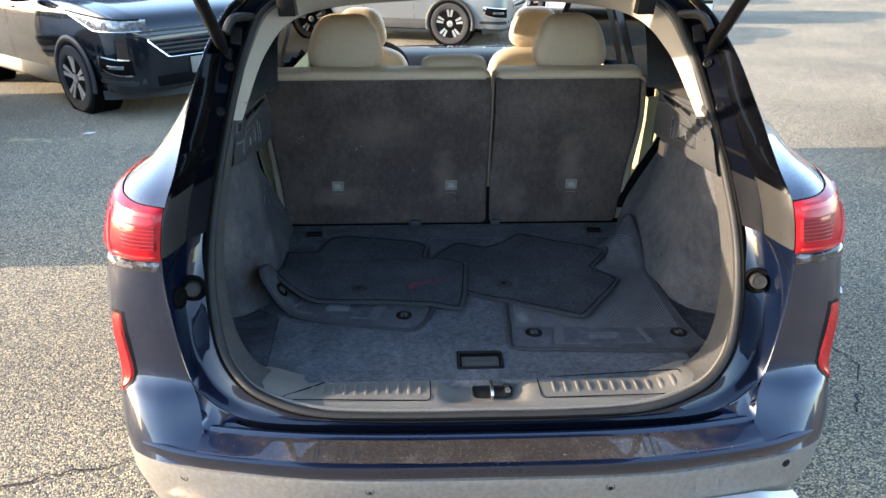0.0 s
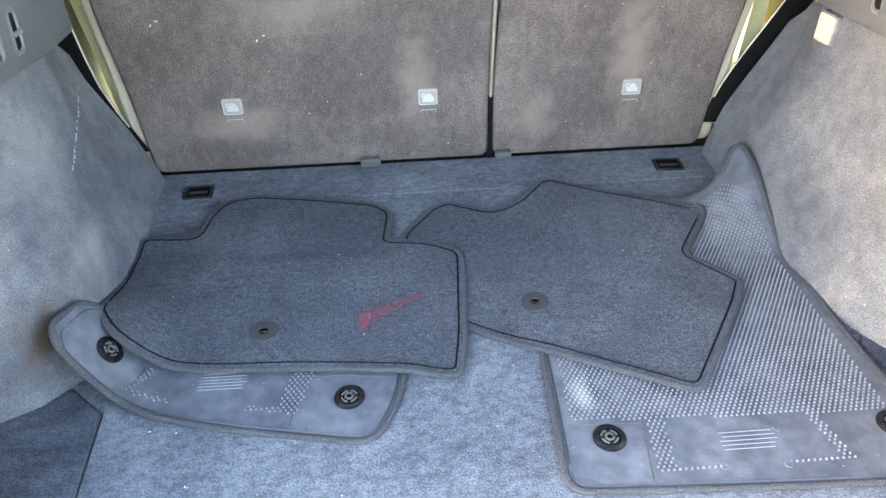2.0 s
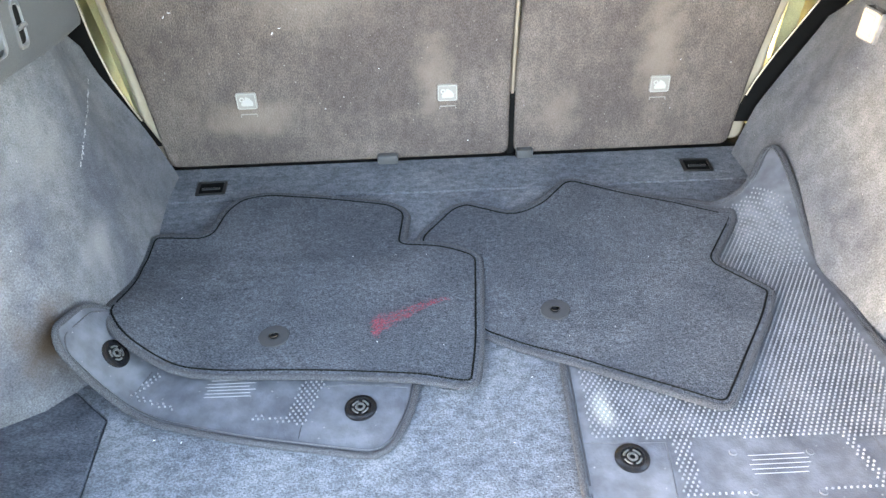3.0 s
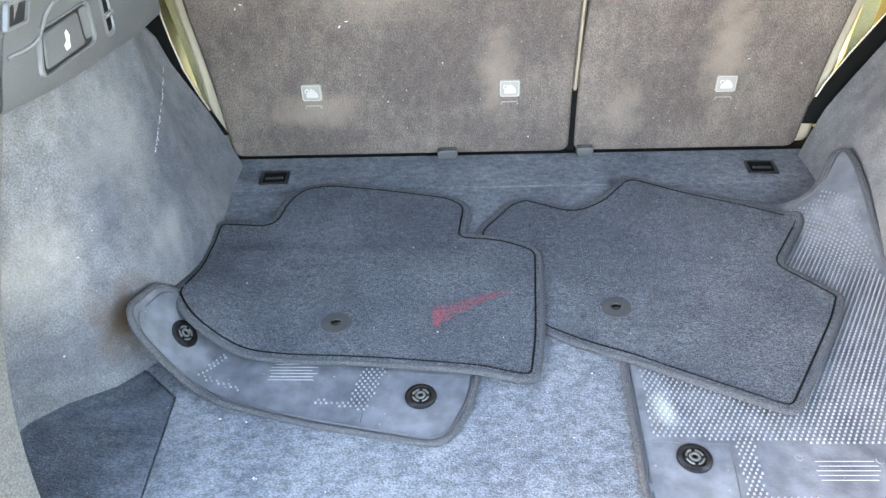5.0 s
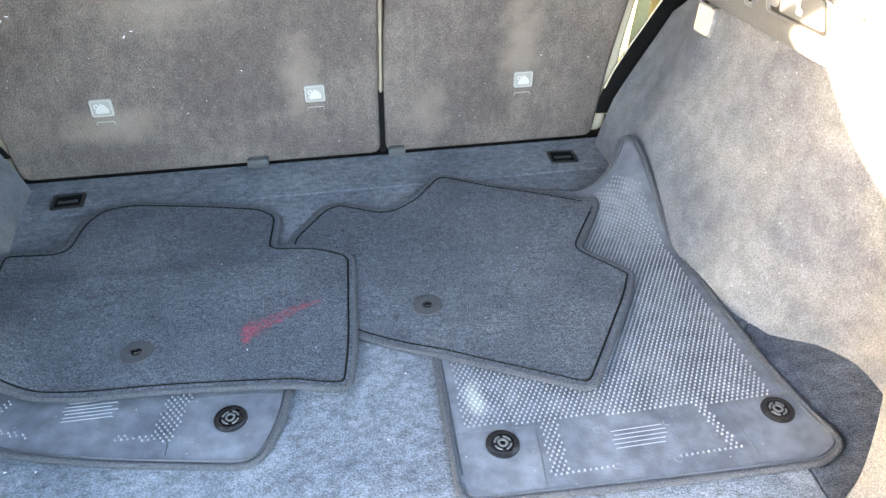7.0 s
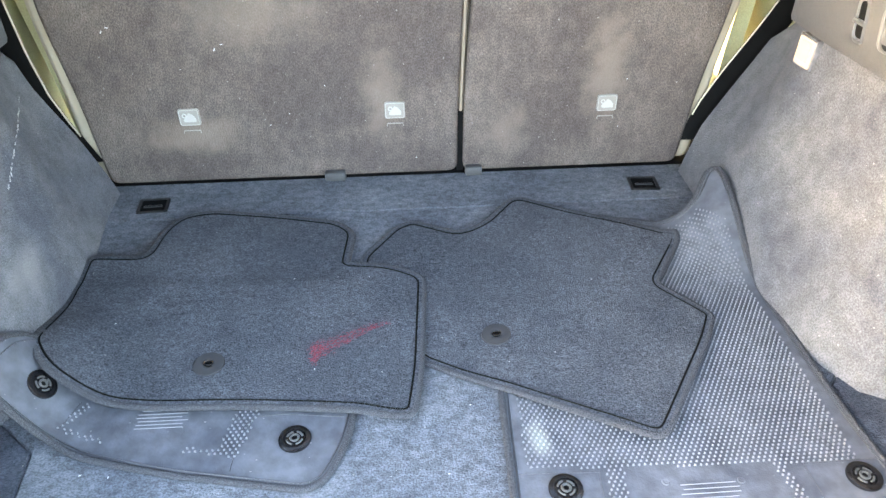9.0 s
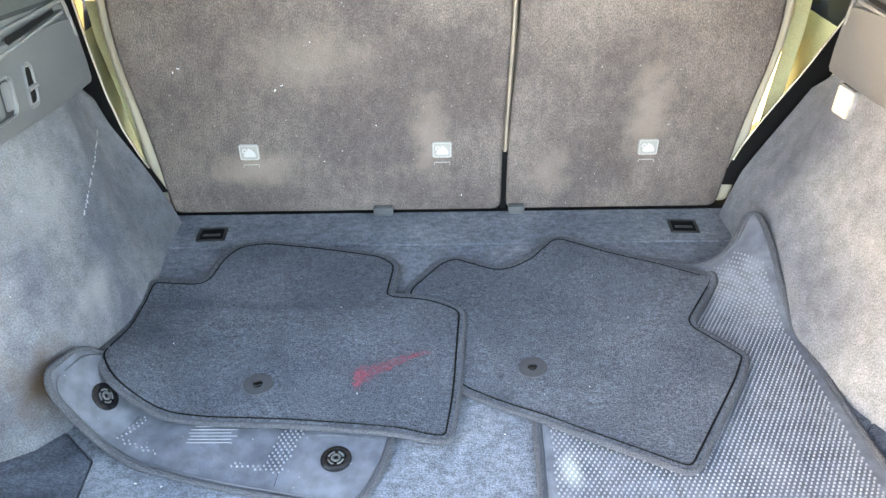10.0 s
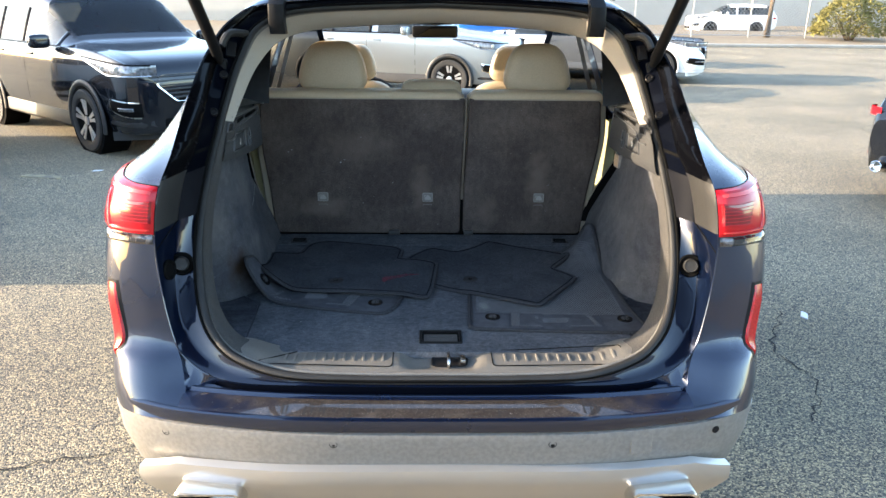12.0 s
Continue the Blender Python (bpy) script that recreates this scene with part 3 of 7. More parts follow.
for side in (1, -1):
    put = (lambda bm: bm) if side > 0 else mirror_x
    lens = suv_part("tail_lamp", put(skin_patch(5.08, 6.14, 0.03, 3.4, 0.012, 10, 20, rise=0.06)), RED_LENS, None, "wrap-around red tail lamp lens")
    suv_part("lamp_insert", put(skin_patch(5.27, 5.80, 0.10, 1.35, 0.0148, taper=lambda a: (0.10, 1.05 + 0.35 * a))), RED_DARK, lens, "dark ribbed lamp insert")
    for u in np.linspace(5.33, 5.74, 7):
        suv_part("lamp_rib", put(tube([skin(u, v) + skin_normal(u, v) * 0.0146 for v in np.linspace(0.16, 0.98 + 0.5 * (u - 5.2), 12)], 0.0011, 5)), RED_LENS, lens)
    suv_part("light_guide", put(skin_patch(5.86, 6.02, 0.12, 2.4, 0.0145, 4, 14, rise=0.08)), RED_BRIGHT, lens, "bright red light guide")
    suv_part("light_guide", put(skin_patch(5.13, 5.20, 0.12, 1.7, 0.0145, 3, 12)), RED_BRIGHT, lens)
    suv_part("light_guide", put(skin_patch(5.10, 5.90, 1.5, 1.8, 0.0145, 8, 4, taper=lambda a: (1.42 + 0.30 * a, 1.60 + 0.36 * a))), RED_BRIGHT, lens)
    suv_part("clear_strip", put(skin_patch(4.88, 5.06, 0.10, 2.2, 0.006, 4, 12, taper=lambda a: (0.10, 1.9 + 0.3 * a))), CLEAR_LENS, lens, "smoked clear strip along the foot of the lamp")
    gap = [skin(6.14 + 0.05 * (v / 2 - 0.5), v) + skin_normal(6.14, v) * 0.001 for v in np.linspace(0.02, 3.0, 20)]
    suv_part("lamp_gap", put(tube(gap, 0.0022, 5)), BLACK_GAP, lens)
    refl = suv_part("reflector_surround", put(skin_patch(1.95, 4.12, 1.2, 1.9, 0.002, 10, 6, taper=lambda a: (1.72 - 0.35 * smooth01(a * 1.8), 1.96 - 0.06 * a))), DARK, None, "dark recess round the reflector")
    suv_part("reflector", put(skin_patch(2.02, 4.06, 1.3, 1.8, 0.006, 12, 6, taper=lambda a: (1.78 - 0.34 * smooth01(a * 1.9) + 0.10 * max(0, a - 0.6), 1.87 - 0.06 * a))), REFLECT, refl, "long red bumper reflector")


# ---- bumper ----
def bumper_y(x):
    return 1.243 + 0.062 * (abs(x) / 0.69) ** 3


def bumper_rows(profile, xs):
    return [[(x, bumper_y(x) + dy, z) for dy, z in profile] for x in xs]


XS = np.linspace(-0.648, 0.648, 33)
bumper = suv_part("rear_bumper", strip(bumper_rows([(0.100, 0.684), (0.094, 0.690), (0.088, 0.6935), (0.082, 0.693), (0.077, 0.688), (0.073, 0.686)], XS)), PAINT, None, "dark blue lip under the tailgate opening")
SHELF = [(0.073, 0.686), (0.060, 0.6845), (0.044, 0.682), (0.026, 0.679), (0.012, 0.676), (0.004, 0.6735)]
suv_part("scuff_strip", strip(bumper_rows(SHELF, XS)), SCUFF, bumper, "dusty dark bumper top with dried water runs")
# thin dried runs on the bumper top
rng = random.Random(5)
for k in range(16):
    x = rng.choice((rng.uniform(-0.34, -0.26), rng.uniform(-0.22, -0.15), rng.uniform(0.3, 0.46), rng.uniform(-0.4, 0.4)))
    a, b2 = rng.uniform(0.045, 0.068), rng.uniform(0.012, 0.028)
    rows = []
    for t in np.linspace(0, 1, 6):
        dy = a + (b2 - a) * t
        z = float(np.interp(dy, [p[0] for p in SHELF[::-1]], [p[1] for p in SHELF[::-1]])) + 0.0006
        w = 0.0012 + 0.0016 * t
        rows.append([(x - w, bumper_y(x) + dy, z), (x + w, bumper_y(x) + dy, z)])
    suv_part("dried_run", strip(rows), CLAD, bumper)

PLAN_S = [0, 0.35, 0.6, 0.72, 0.795, 0.848, 0.892, 0.925, 0.948]
PLAN_Y = [1.243, 1.248, 1.284, 1.318, 1.358, 1.42, 1.56, 1.80, 2.15]
half = spline(list(zip(PLAN_S, PLAN_Y)), 5)
plan = [(-x, y) for x, y in half[::-1]] + [(x, y) for x, y in half[1:]]


def plan_normal(i):
    a, b = np.array(plan[max(i - 1, 0)]), np.array(plan[min(i + 1, len(plan) - 1)])
    t = (b - a) / np.linalg.norm(b - a)
    return np.array([t[1], -t[0]])


def wrap(profile, lo=0, hi=None):
    """Sweeps (outwards, height) round the bumper's plan."""
    rows = []
    for i in range(lo, hi or len(plan)):
        n = plan_normal(i)
        rows.append([(plan[i][0] + n[0] * o, plan[i][1] + n[1] * o, z(plan[i][0]) if callable(z) else z) for o, z in profile])
    return rows


# the painted face below the shelf runs round both corners; pale grit lies along its edge
round_i = [i for i, p in enumerate(plan) if abs(p[0]) < 0.935]
suv_part("bumper_rim", strip(wrap([(-0.004, 0.637), (0.001, 0.640), (0.003, 0.646), (0.0035, 0.666), (0.002, 0.6715), (-0.002, 0.6742), (-0.010, 0.6750)], round_i[0], round_i[-1] + 1)), PAINT, bumper)
grit = bmesh.new()
for k in range(420):
    x = rng.gauss(0.0, 0.26)
    dy = 0.006 + 0.064 * rng.random() ** (2.2 if rng.random() < 0.5 else 0.7)
    if abs(x) > 0.6:
        continue
    z = float(np.interp(dy, [p[0] for p in SHELF[::-1]], [p[1] for p in SHELF[::-1]])) + 0.0004
    q = rng.uniform(0.0004, 0.0011)
    c = Vector((x, bumper_y(x) + dy, z))
    grit.faces.new([grit.verts.new(c + Vector(d) * q) for d in ((-1, -0.6, 0), (0.8, -0.9, 0.2), (1, 0.7, 0.3), (-0.7, 0.9, 0.1))])
tagged(suv_part("grit", grit, TAG, bumper, "specks of pale dried dirt"), kind="stuff")

lower = suv_part("lower_bumper", strip(wrap([(-0.01, 0.636), (0.002, 0.632), (0.004, 0.622), (0.0, 0.59), (-0.002, 0.555), (-0.012, 0.52), (-0.03, 0.46), (-0.12, 0.41), (-0.25, 0.38)])), GREY_BUMPER, None, "grey textured lower bumper")
trim_z = lambda x: 0.545 - 0.016 * (x / 0.7) ** 2 - 0.03 * max(0, abs(x) - 0.66) / 0.1
inner = [i for i, p in enumerate(plan) if abs(p[0]) < 0.775]
valance = strip(wrap([(-0.005, trim_z), (0.014, lambda x: trim_z(x) - 0.008), (0.018, lambda x: trim_z(x) - 0.03), (0.012, lambda x: trim_z(x) - 0.055), (-0.02, lambda x: trim_z(x) - 0.10), (-0.05, 0.36)], inner[0], inner[-1] + 1))
valance = suv_part("valance_trim", valance, SATIN, lower, "bright satin silver valance trim")
for side in (1, -1):
    x = 0.575 * side
    tip = rounded([(-0.085, -0.035), (0.085, -0.035), (0.085, 0.035), (-0.085, 0.035)], 0.02)
    rows = []
    for sc, y in ((1.0, 1.30), (1.0, 1.228), (0.985, 1.222), (0.90, 1.224), (0.88, 1.33)):
        rows.append([(x + p[0] * sc, y, 0.440 + p[1] * (sc if sc > 0.95 else 0.78)) for p in tip])
    ex = suv_part("exhaust_tip", strip(rows, False, True), CHROME, lower, "rectangular chrome exhaust tip")
    suv_part("exhaust_bore", plate(tip * 0.86, 0, 0.004, m=Matrix.Translation((x, 1.31, 0.440)) @ pose(0, 0, 0, 90)), BLACK_GAP, ex)
for x, z in ((-0.685, 0.603), (-0.256, 0.606), (0.284, 0.606), (0.715, 0.603)):
    i = min(range(len(plan)), key=lambda k: abs(plan[k][0] - x))
    n = plan_normal(i)
    y = float(np.interp(abs(x), PLAN_S, PLAN_Y))
    m = frame_to((x + n[0] * 0.001, y + n[1] * 0.001 - 0.001, z), (0, 0, 1), (n[0], n[1], 0.0))
    s = suv_part("parking_sensor", lathe([(0.0105, -0.004), (0.0105, 0.002), (0.009, 0.003), (0.0085, 0.001), (0.004, 0.002)], 16, m), DARK, lower, "small round parking sensor")
m = frame_to((0.512, float(np.interp(0.512, PLAN_S, PLAN_Y)) - 0.004, 0.596), (1, 0.12, 0), (0.12, -1, 0.05))
suv_part("tow_cover", plate(rounded([(-0.028, -0.032), (0.028, -0.032), (0.028, 0.032), (-0.028, 0.032)], 0.006), -0.004, 0.0025, 0.001, m=m), GREY_BUMPER, lower, "square tow eye cover")


# ---- the opening: flange, seal and trim ring ----
OUT_X = [0.0, 0.3, 0.50, 0.59, 0.648] + EDGE_X[3:]
OUT_Y = [1.339, 1.345, 1.364, 1.388, 1.408] + EDGE_Y[3:]
OUT_Z = [0.710, 0.710, 0.707, 0.719, 0.752] + EDGE_Z[3:]
# the corner where the jamb meets the channel beside the seal
FOLD_X = [0.0, 0.3, 0.49, 0.575, 0.640, 0.684, 0.706, 0.698, 0.682, 0.666, 0.668, 0.662, 0.62, 0.48, 0.0]
FOLD_Y = [1.344, 1.349, 1.372, 1.405, 1.440, 1.485, 1.545, 1.578, 1.630, 1.71, 1.84, 1.985, 2.12, 2.182, 2.206]
FOLD_Z = [0.7135, 0.7135, 0.714, 0.732, 0.772, 0.83, 0.93, 1.06, 1.18, 1.25, 1.35, 1.46, 1.565, 1.622, 1.645]
SEAL_X = [0.0, 0.2, 0.38, 0.50, 0.567, 0.615, 0.645, 0.653, 0.649, 0.643, 0.631, 0.608, 0.565, 0.42, 0.0]
SEAL_Y = [1.352, 1.353, 1.362, 1.392, 1.428, 1.482, 1.562, 1.645, 1.752, 1.822, 1.922, 2.03, 2.14, 2.19, 2.21]
SEAL_Z = [0.723, 0.723, 0.730, 0.754, 0.787, 0.845, 0.950, 1.063, 1.18, 1.25, 1.35, 1.46, 1.555, 1.605, 1.625]
TRIM_X = [0.0, 0.2, 0.36, 0.475, 0.553, 0.610, 0.640, 0.649, 0.634, 0.626, 0.606, 0.574, 0.510, 0.36, 0.0]
TRIM_Y = [1.50, 1.50, 1.50, 1.503, 1.52, 1.578, 1.65, 1.735, 1.80, 1.85, 1.96, 2.085, 2.20, 2.26, 2.28]
TRIM_Z = [0.742, 0.742, 0.744, 0.750, 0.777, 0.84, 0.945, 1.055, 1.17, 1.245, 1.34, 1.44, 1.515, 1.55, 1.57]


def ring(xs, ys, zs):
    """The whole ring, from the foot's middle up the right side, over the top and down the left."""
    r = spline(list(zip(xs, ys, zs)), 8)
    left = r[::-1][1:-1] * np.array([-1, 1, 1])
    return [Vector(p) for p in np.concatenate([r, left])]


OUT, FOLD, SEAL, INNER = ring(OUT_X, OUT_Y, OUT_Z), ring(FOLD_X, FOLD_Y, FOLD_Z), ring(SEAL_X, SEAL_Y, SEAL_Z), ring(TRIM_X, TRIM_Y, TRIM_Z)
RN = len(OUT)


def mixed(a, b, t, push=(0, 0, 0)):
    """A ring part of the way from one ring to another, pushed a little."""
    return [p.lerp(q, t) + Vector((push[0] * (1 if p.x > 0 else -1), push[1], push[2])) for p, q in zip(a, b)]


def jamb_piece(rows, lo, hi, name, mat, label, parent=None):
    """Both sides' stretch of the rings from one control point to another."""
    made = []
    for side in (1, -1):
        bm = strip([[r[i] for r in rows] for i in range(round(8 * lo), round(8 * hi) + 1)])
        made.append(suv_part(name, mirror_x(bm) if side < 0 else bm, mat, parent, label))
    return made


# the lip and the channel run all round; the jamb is a deep painted wall between them
flange_rows = [mixed(OUT, OUT, 0, (0.004, 0.002, -0.03)), mixed(OUT, OUT, 0, (0.001, 0.0, -0.004)), OUT, mixed(OUT, FOLD, 0.06, (-0.001, -0.001, 0)), mixed(OUT, FOLD, 0.5), mixed(OUT, FOLD, 0.94),
               FOLD, mixed(FOLD, SEAL, 0.12, (0, 0.003, 0)), mixed(FOLD, SEAL, 0.55, (0, 0.002, 0)), mixed(FOLD, SEAL, 1.0), mixed(FOLD, SEAL, 1.1)]
LOW_END = round(8 * 7.1)
flange = suv_part("opening_flange", strip([[r[i] for r in flange_rows[2:]] for i in range(-LOW_END, LOW_END + 1)]), DIM_JAMB_PAINT, None, "glossy dark blue jamb and channel of the tailgate opening")
suv_part("upper_channel", strip([[r[i] for r in flange_rows[2:]] for i in range(LOW_END, RN - LOW_END + 1)]), DIM_CHANNEL_PAINT, flange, "dark inner channel of the upper opening")
suv_part("flange_skirt", strip([[r[i] for r in flange_rows[:3]] for i in range(-8 * 5, 8 * 5 + 1)]), DIM_CHANNEL_PAINT, flange)
# painted fillet between the flange's lip and the bumper's corner
FILL = [(0.44, bumper_y(0.44) + 0.096, 0.686), (0.53, bumper_y(0.53) + 0.096, 0.686), (0.60, bumper_y(0.60) + 0.094, 0.687), (0.643, 1.364, 0.690), (0.652, 1.380, 0.722), (0.662, 1.399, 0.755), (0.680, 1.421, 0.80)]
for side in (1, -1):
    outer_line = spline(FILL, 5)
    inner_line = [OUT[i] for i in np.linspace(8 * 1.7, 8 * 5, len(outer_line)).round().astype(int)]
    rows = [[Vector(o), Vector(o).lerp(q, 0.4) + Vector((0, 0.006, -0.006)), q + Vector((0, -0.0012, -0.001))] for o, q in zip(outer_line, inner_line)]
    bm = strip(rows)
    suv_part("corner_fillet", mirror_x(bm) if side < 0 else bm, PAINT, flange)
# gloss black covers over the upper jamb, plain caps below them
cover_rows = [mixed(OUT, FOLD, 0.02, (0.0, -0.002, 0.002)), mixed(OUT, FOLD, 0.10, (-0.004, -0.006, 0.002)), mixed(OUT, FOLD, 0.45, (-0.006, -0.007, 0.002)), mixed(OUT, FOLD, 0.80, (-0.005, -0.007, 0.002)),
              mixed(OUT, FOLD, 0.97, (-0.003, -0.006, 0.001)), mixed(OUT, FOLD, 1.0, (0, 0, 0))]
jamb_piece(cover_rows, 7.1, 8.2, "lamp_bracket", BRACKET, "dark grey plastic bracket beside the tail lamp")
jamb_piece(cover_rows, 8.22, 9.25, "jamb_cover", GLOSS_BLACK, "gloss black cover over the jamb")
covers = jamb_piece(cover_rows, 9.3, 12.6, "pillar_cover", GLOSS_BLACK, "gloss black pillar cover")
cap_rows = [mixed(FOLD, SEAL, 0.02, (0.0, -0.004, 0.001)), mixed(FOLD, SEAL, 0.08, (-0.002, -0.007, 0.001)), mixed(FOLD, SEAL, 0.5, (-0.003, -0.008, 0.001)), mixed(FOLD, SEAL, 0.86, (-0.002, -0.008, 0.001)), mixed(FOLD, SEAL, 0.9, (0, 0, 0))]
jamb_piece(cap_rows, 7.1, 8.15, "channel_cap", CAP_SHADE, "dark grey plastic cap in the channel")
jamb_piece([mixed(FOLD, SEAL, 0.0, (0, -0.003, 0)), mixed(FOLD, SEAL, 0.9, (0, -0.003, 0))], 8.75, 8.9, "channel_seam", BLACK_GAP, "black joint across the channel")
for side in (1, -1):
    for i in (8 * 9 + 6, 8 * 10 + 5):
        p = FOLD[i].lerp(SEAL[i], 0.5)
        p.x *= side
        m = frame_to(p + Vector((0, -0.005, 0)), (1, 0, 0), (-0.35 * side, -0.8, 0.55))
        suv_part("screw_plug", lathe([(0.0125, -0.004), (0.0125, 0.004), (0.010, 0.006), (0.008, 0.003), (0.004, 0.004)], 16, m), DARK, covers[0 if side > 0 else 1], "round black plug")
    # ribbed latch block and wiring under the strut's foot
    p = FOLD[8 * 11 + 2].lerp(SEAL[8 * 11 + 2], 0.4)
    p.x *= side
    m = frame_to(p + Vector((0, -0.008, 0)), (1, 0, 0), (-0.35 * side, -0.8, 0.55))
    suv_part("hinge_bracket", box((0, 0, 0), (0.03, 0.05, 0.016), 0.004, m=m), DARK, covers[0 if side > 0 else 1], "small black bracket under the strut")
    # seams of the painted jamb: under the lamp and beside the channel
    pts = [mixed(OUT, FOLD, t)[8 * 9 + 1] + Vector((-0.001, -0.001, 0)) for t in np.linspace(0, 1, 6)]
    suv_part("jamb_seam", tube([(q.x * side, q.y, q.z) for q in pts], 0.0022, 5), BLACK_GAP, flange)
    pts = [mixed(OUT, FOLD, t)[8 * 7 - 2 + k] + Vector((-0.0008, -0.0008, 0)) for k, t in ((0, 0.0), (1, 0.35), (2, 0.7), (3, 1.0))]
    suv_part("jamb_seam", tube([(q.x * side, q.y, q.z) for q in pts], 0.0020, 5), BLACK_GAP, flange)
    lip_line = [(OUT[i].x * side, OUT[i].y - 0.002, OUT[i].z) for i in range(8 * 3, 8 * 7)]
    suv_part("jamb_lip", tube(lip_line, 0.0024, 6), PAINT, flange)
# bump stops and grommets
for side in (1, -1):
    m = frame_to((0.688 * side, 1.555, 0.962), (1, 0, 0), (-0.25 * side, -0.93, 0.3))
    stop = suv_part("bump_stop", lathe([(0.031, -0.012), (0.031, 0.003), (0.028, 0.006), (0.024, 0.004), (0.0205, 0.002)], 24, m), BLACK_GAP, None, "round black rubber bump stop with a grey cap")
    suv_part("stop_cap", lathe([(0.0195, -0.002), (0.019, 0.020), (0.0165, 0.024), (0.012, 0.0225), (0.006, 0.0235)], 24, m), RUBBER, stop, "worn grey rubber cap")
m = frame_to((-0.703, 1.505, 0.963), (0, 1, 0), (0.96, -0.25, 0.1))
suv_part("grommet", lathe([(0.027, -0.006), (0.027, 0.002), (0.022, 0.004), (0.019, -0.002), (0.008, -0.003)], 20, m), BLACK_GAP, None, "oval black grommet")
sticker = frame_to((-0.664, 1.545, 0.875), (0.25, 0.3, -0.9), (0.25, -0.93, 0.25))
for k in range(2):
    suv_part("stamped_line", box((0, 0.005 - 0.01 * k, 0), (0.05 - 0.012 * k, 0.0028, 0.0012), 0, m=sticker), PANEL, flange)

# seal: a bulb with a flocked lip
seal = suv_part("tailgate_seal", tube(SEAL, 0.0115, 10, True, up=(0, 1, 0.3)), RUBBER, None, "thick dark grey rubber tailgate seal")
for ring_, t, r in ((FOLD, 0.16, 0.0045), (INNER, 0.085, 0.0035)):
    groove = [SEAL[i].lerp(ring_[i], t) + Vector((0, -0.0075, 0.003)) for i in range(RN)]
    suv_part("seal_groove", tube(groove, r, 6, True, up=(0, 1, 0.3)), BLACK_GAP, seal)
lip = [SEAL[i].lerp(INNER[i], 0.16) + Vector((0, -0.005, 0.002)) for i in range(RN)]
suv_part("seal_lip", tube(lip, 0.0075, 8, True, up=(0, 1, 0.3)), SEAL_GREY, seal, "grey flocked seal lip")


# trim ring: speckled grey at the sides, beige above
def ring_band(lo, hi, ts, ins, mat, name, label):
    for side in (1, -1):
        rows = []
        for i in range(lo, hi + 1):
            row = []
            for t, d in zip(ts, ins):
                p = SEAL[i].lerp(INNER[i], t)
                c = Vector((0, p.y, 1.1))
                row.append(p + (c - p).normalized() * d)
            rows.append(row)
        bm = strip(rows)
        if side < 0:
            mirror_x(bm)
        suv_part(name, bm, mat, None, label)


ring_band(8 * 3 + 2, 8 * 9 + 4, [0.10, 0.18, 0.55, 0.95, 1.0, 1.02], [0.0, 0.006, 0.008, 0.006, 0.0, -0.03], TRIM_FELT, "opening_trim", "grey speckled felt trim round the opening")
ring_band(8 * 9 + 4, 8 * 14, [0.10, 0.16, 0.5, 0.92, 1.05, 1.25], [0.0, 0.006, 0.010, 0.010, 0.004, -0.03], LINER, "pillar_trim", "beige upper pillar and header trim")

# headliner
liner = []
for y in np.linspace(2.26, 3.5, 10):
    top = float(np.interp(y, [2.2, 2.5, 3.0, 3.3, 3.55], [1.565, 1.60, 1.625, 1.62, 1.575]))
    liner.append([(x, y + 0.03 * (1 - (x / 0.62) ** 2), top - 0.075 * abs(x / 0.62) ** 3.5) for x in np.linspace(-0.62, 0.62, 17)])
suv_part("headliner", strip(liner), LINER, None, "beige cloth headliner")

# struts, hinge covers and the raised tailgate
STRUT_LOW, STRUT_TOP = Vector((0.655, 1.985, 1.448)), Vector((0.66, 1.40, 1.98))
gate = []
GATE_Y = [2.13, 1.95, 1.6, 1.2, 0.85, 0.55]
GATE_Z = [1.665, 1.76, 1.93, 2.11, 2.22, 2.24]
GATE_W = [0.56, 0.64, 0.71, 0.76, 0.75, 0.66]
for y, z, w in zip(GATE_Y, GATE_Z, GATE_W):
    gate.append([(x * w, y, z + 0.05 * (1 - abs(x) ** 3)) for x in np.linspace(-1, 1, 15)])
gate_ob = suv_part("tailgate", strip(gate), PAINT, None, "raised dark blue tailgate")
sol = gate_ob.modifiers.new("thickness", "SOLIDIFY")
sol.thickness, sol.offset = 0.06, 0
for side in (1, -1):
    a, b = STRUT_LOW.copy(), STRUT_TOP.copy()
    a.x, b.x = a.x * side, b.x * side
    st = suv_part("gas_strut", tube([a.lerp(b, t) for t in (0.02, 0.06, 0.9)], [0.012, 0.0165, 0.0165], 12), DARK, None, "thick black powered tailgate strut")
    suv_part("strut_rod", tube([a.lerp(b, 0.88), b], 0.008, 10), STEEL, st)
    suv_part("strut_mount", box(a + Vector((0.0, 0.005, -0.01)), (0.03, 0.03, 0.05), 0.006), DARK, st)
    hinge = [(0.508 * side, 2.17, 1.66), (0.508 * side, 2.11, 1.62), (0.507 * side, 2.10, 1.565), (0.506 * side, 2.112, 1.53)]
    hb = strip([[Vector(p) + Vector((dx, dy, 0)) for dx, dy in ((-0.024, 0.004), (-0.018, 0), (0.018, 0), (0.024, 0.004), (0.024, 0.045), (-0.024, 0.045))] for p in hinge], False, True)
    hb.verts.ensure_lookup_table()
    hb.faces.new(hb.verts[-6:])
    suv_part("hinge_cover", hb, DARK, None, "black hinge arm cover hanging from the header")
    # wiring boot beside the hinge
    suv_part("wiring_boot", tube(spline([(0.60 * side, 2.10, 1.53), (0.635 * side, 2.03, 1.535), (0.655 * side, 2.0, 1.50)], 6), 0.012, 8), RUBBER, None, "ribbed black wiring boot")


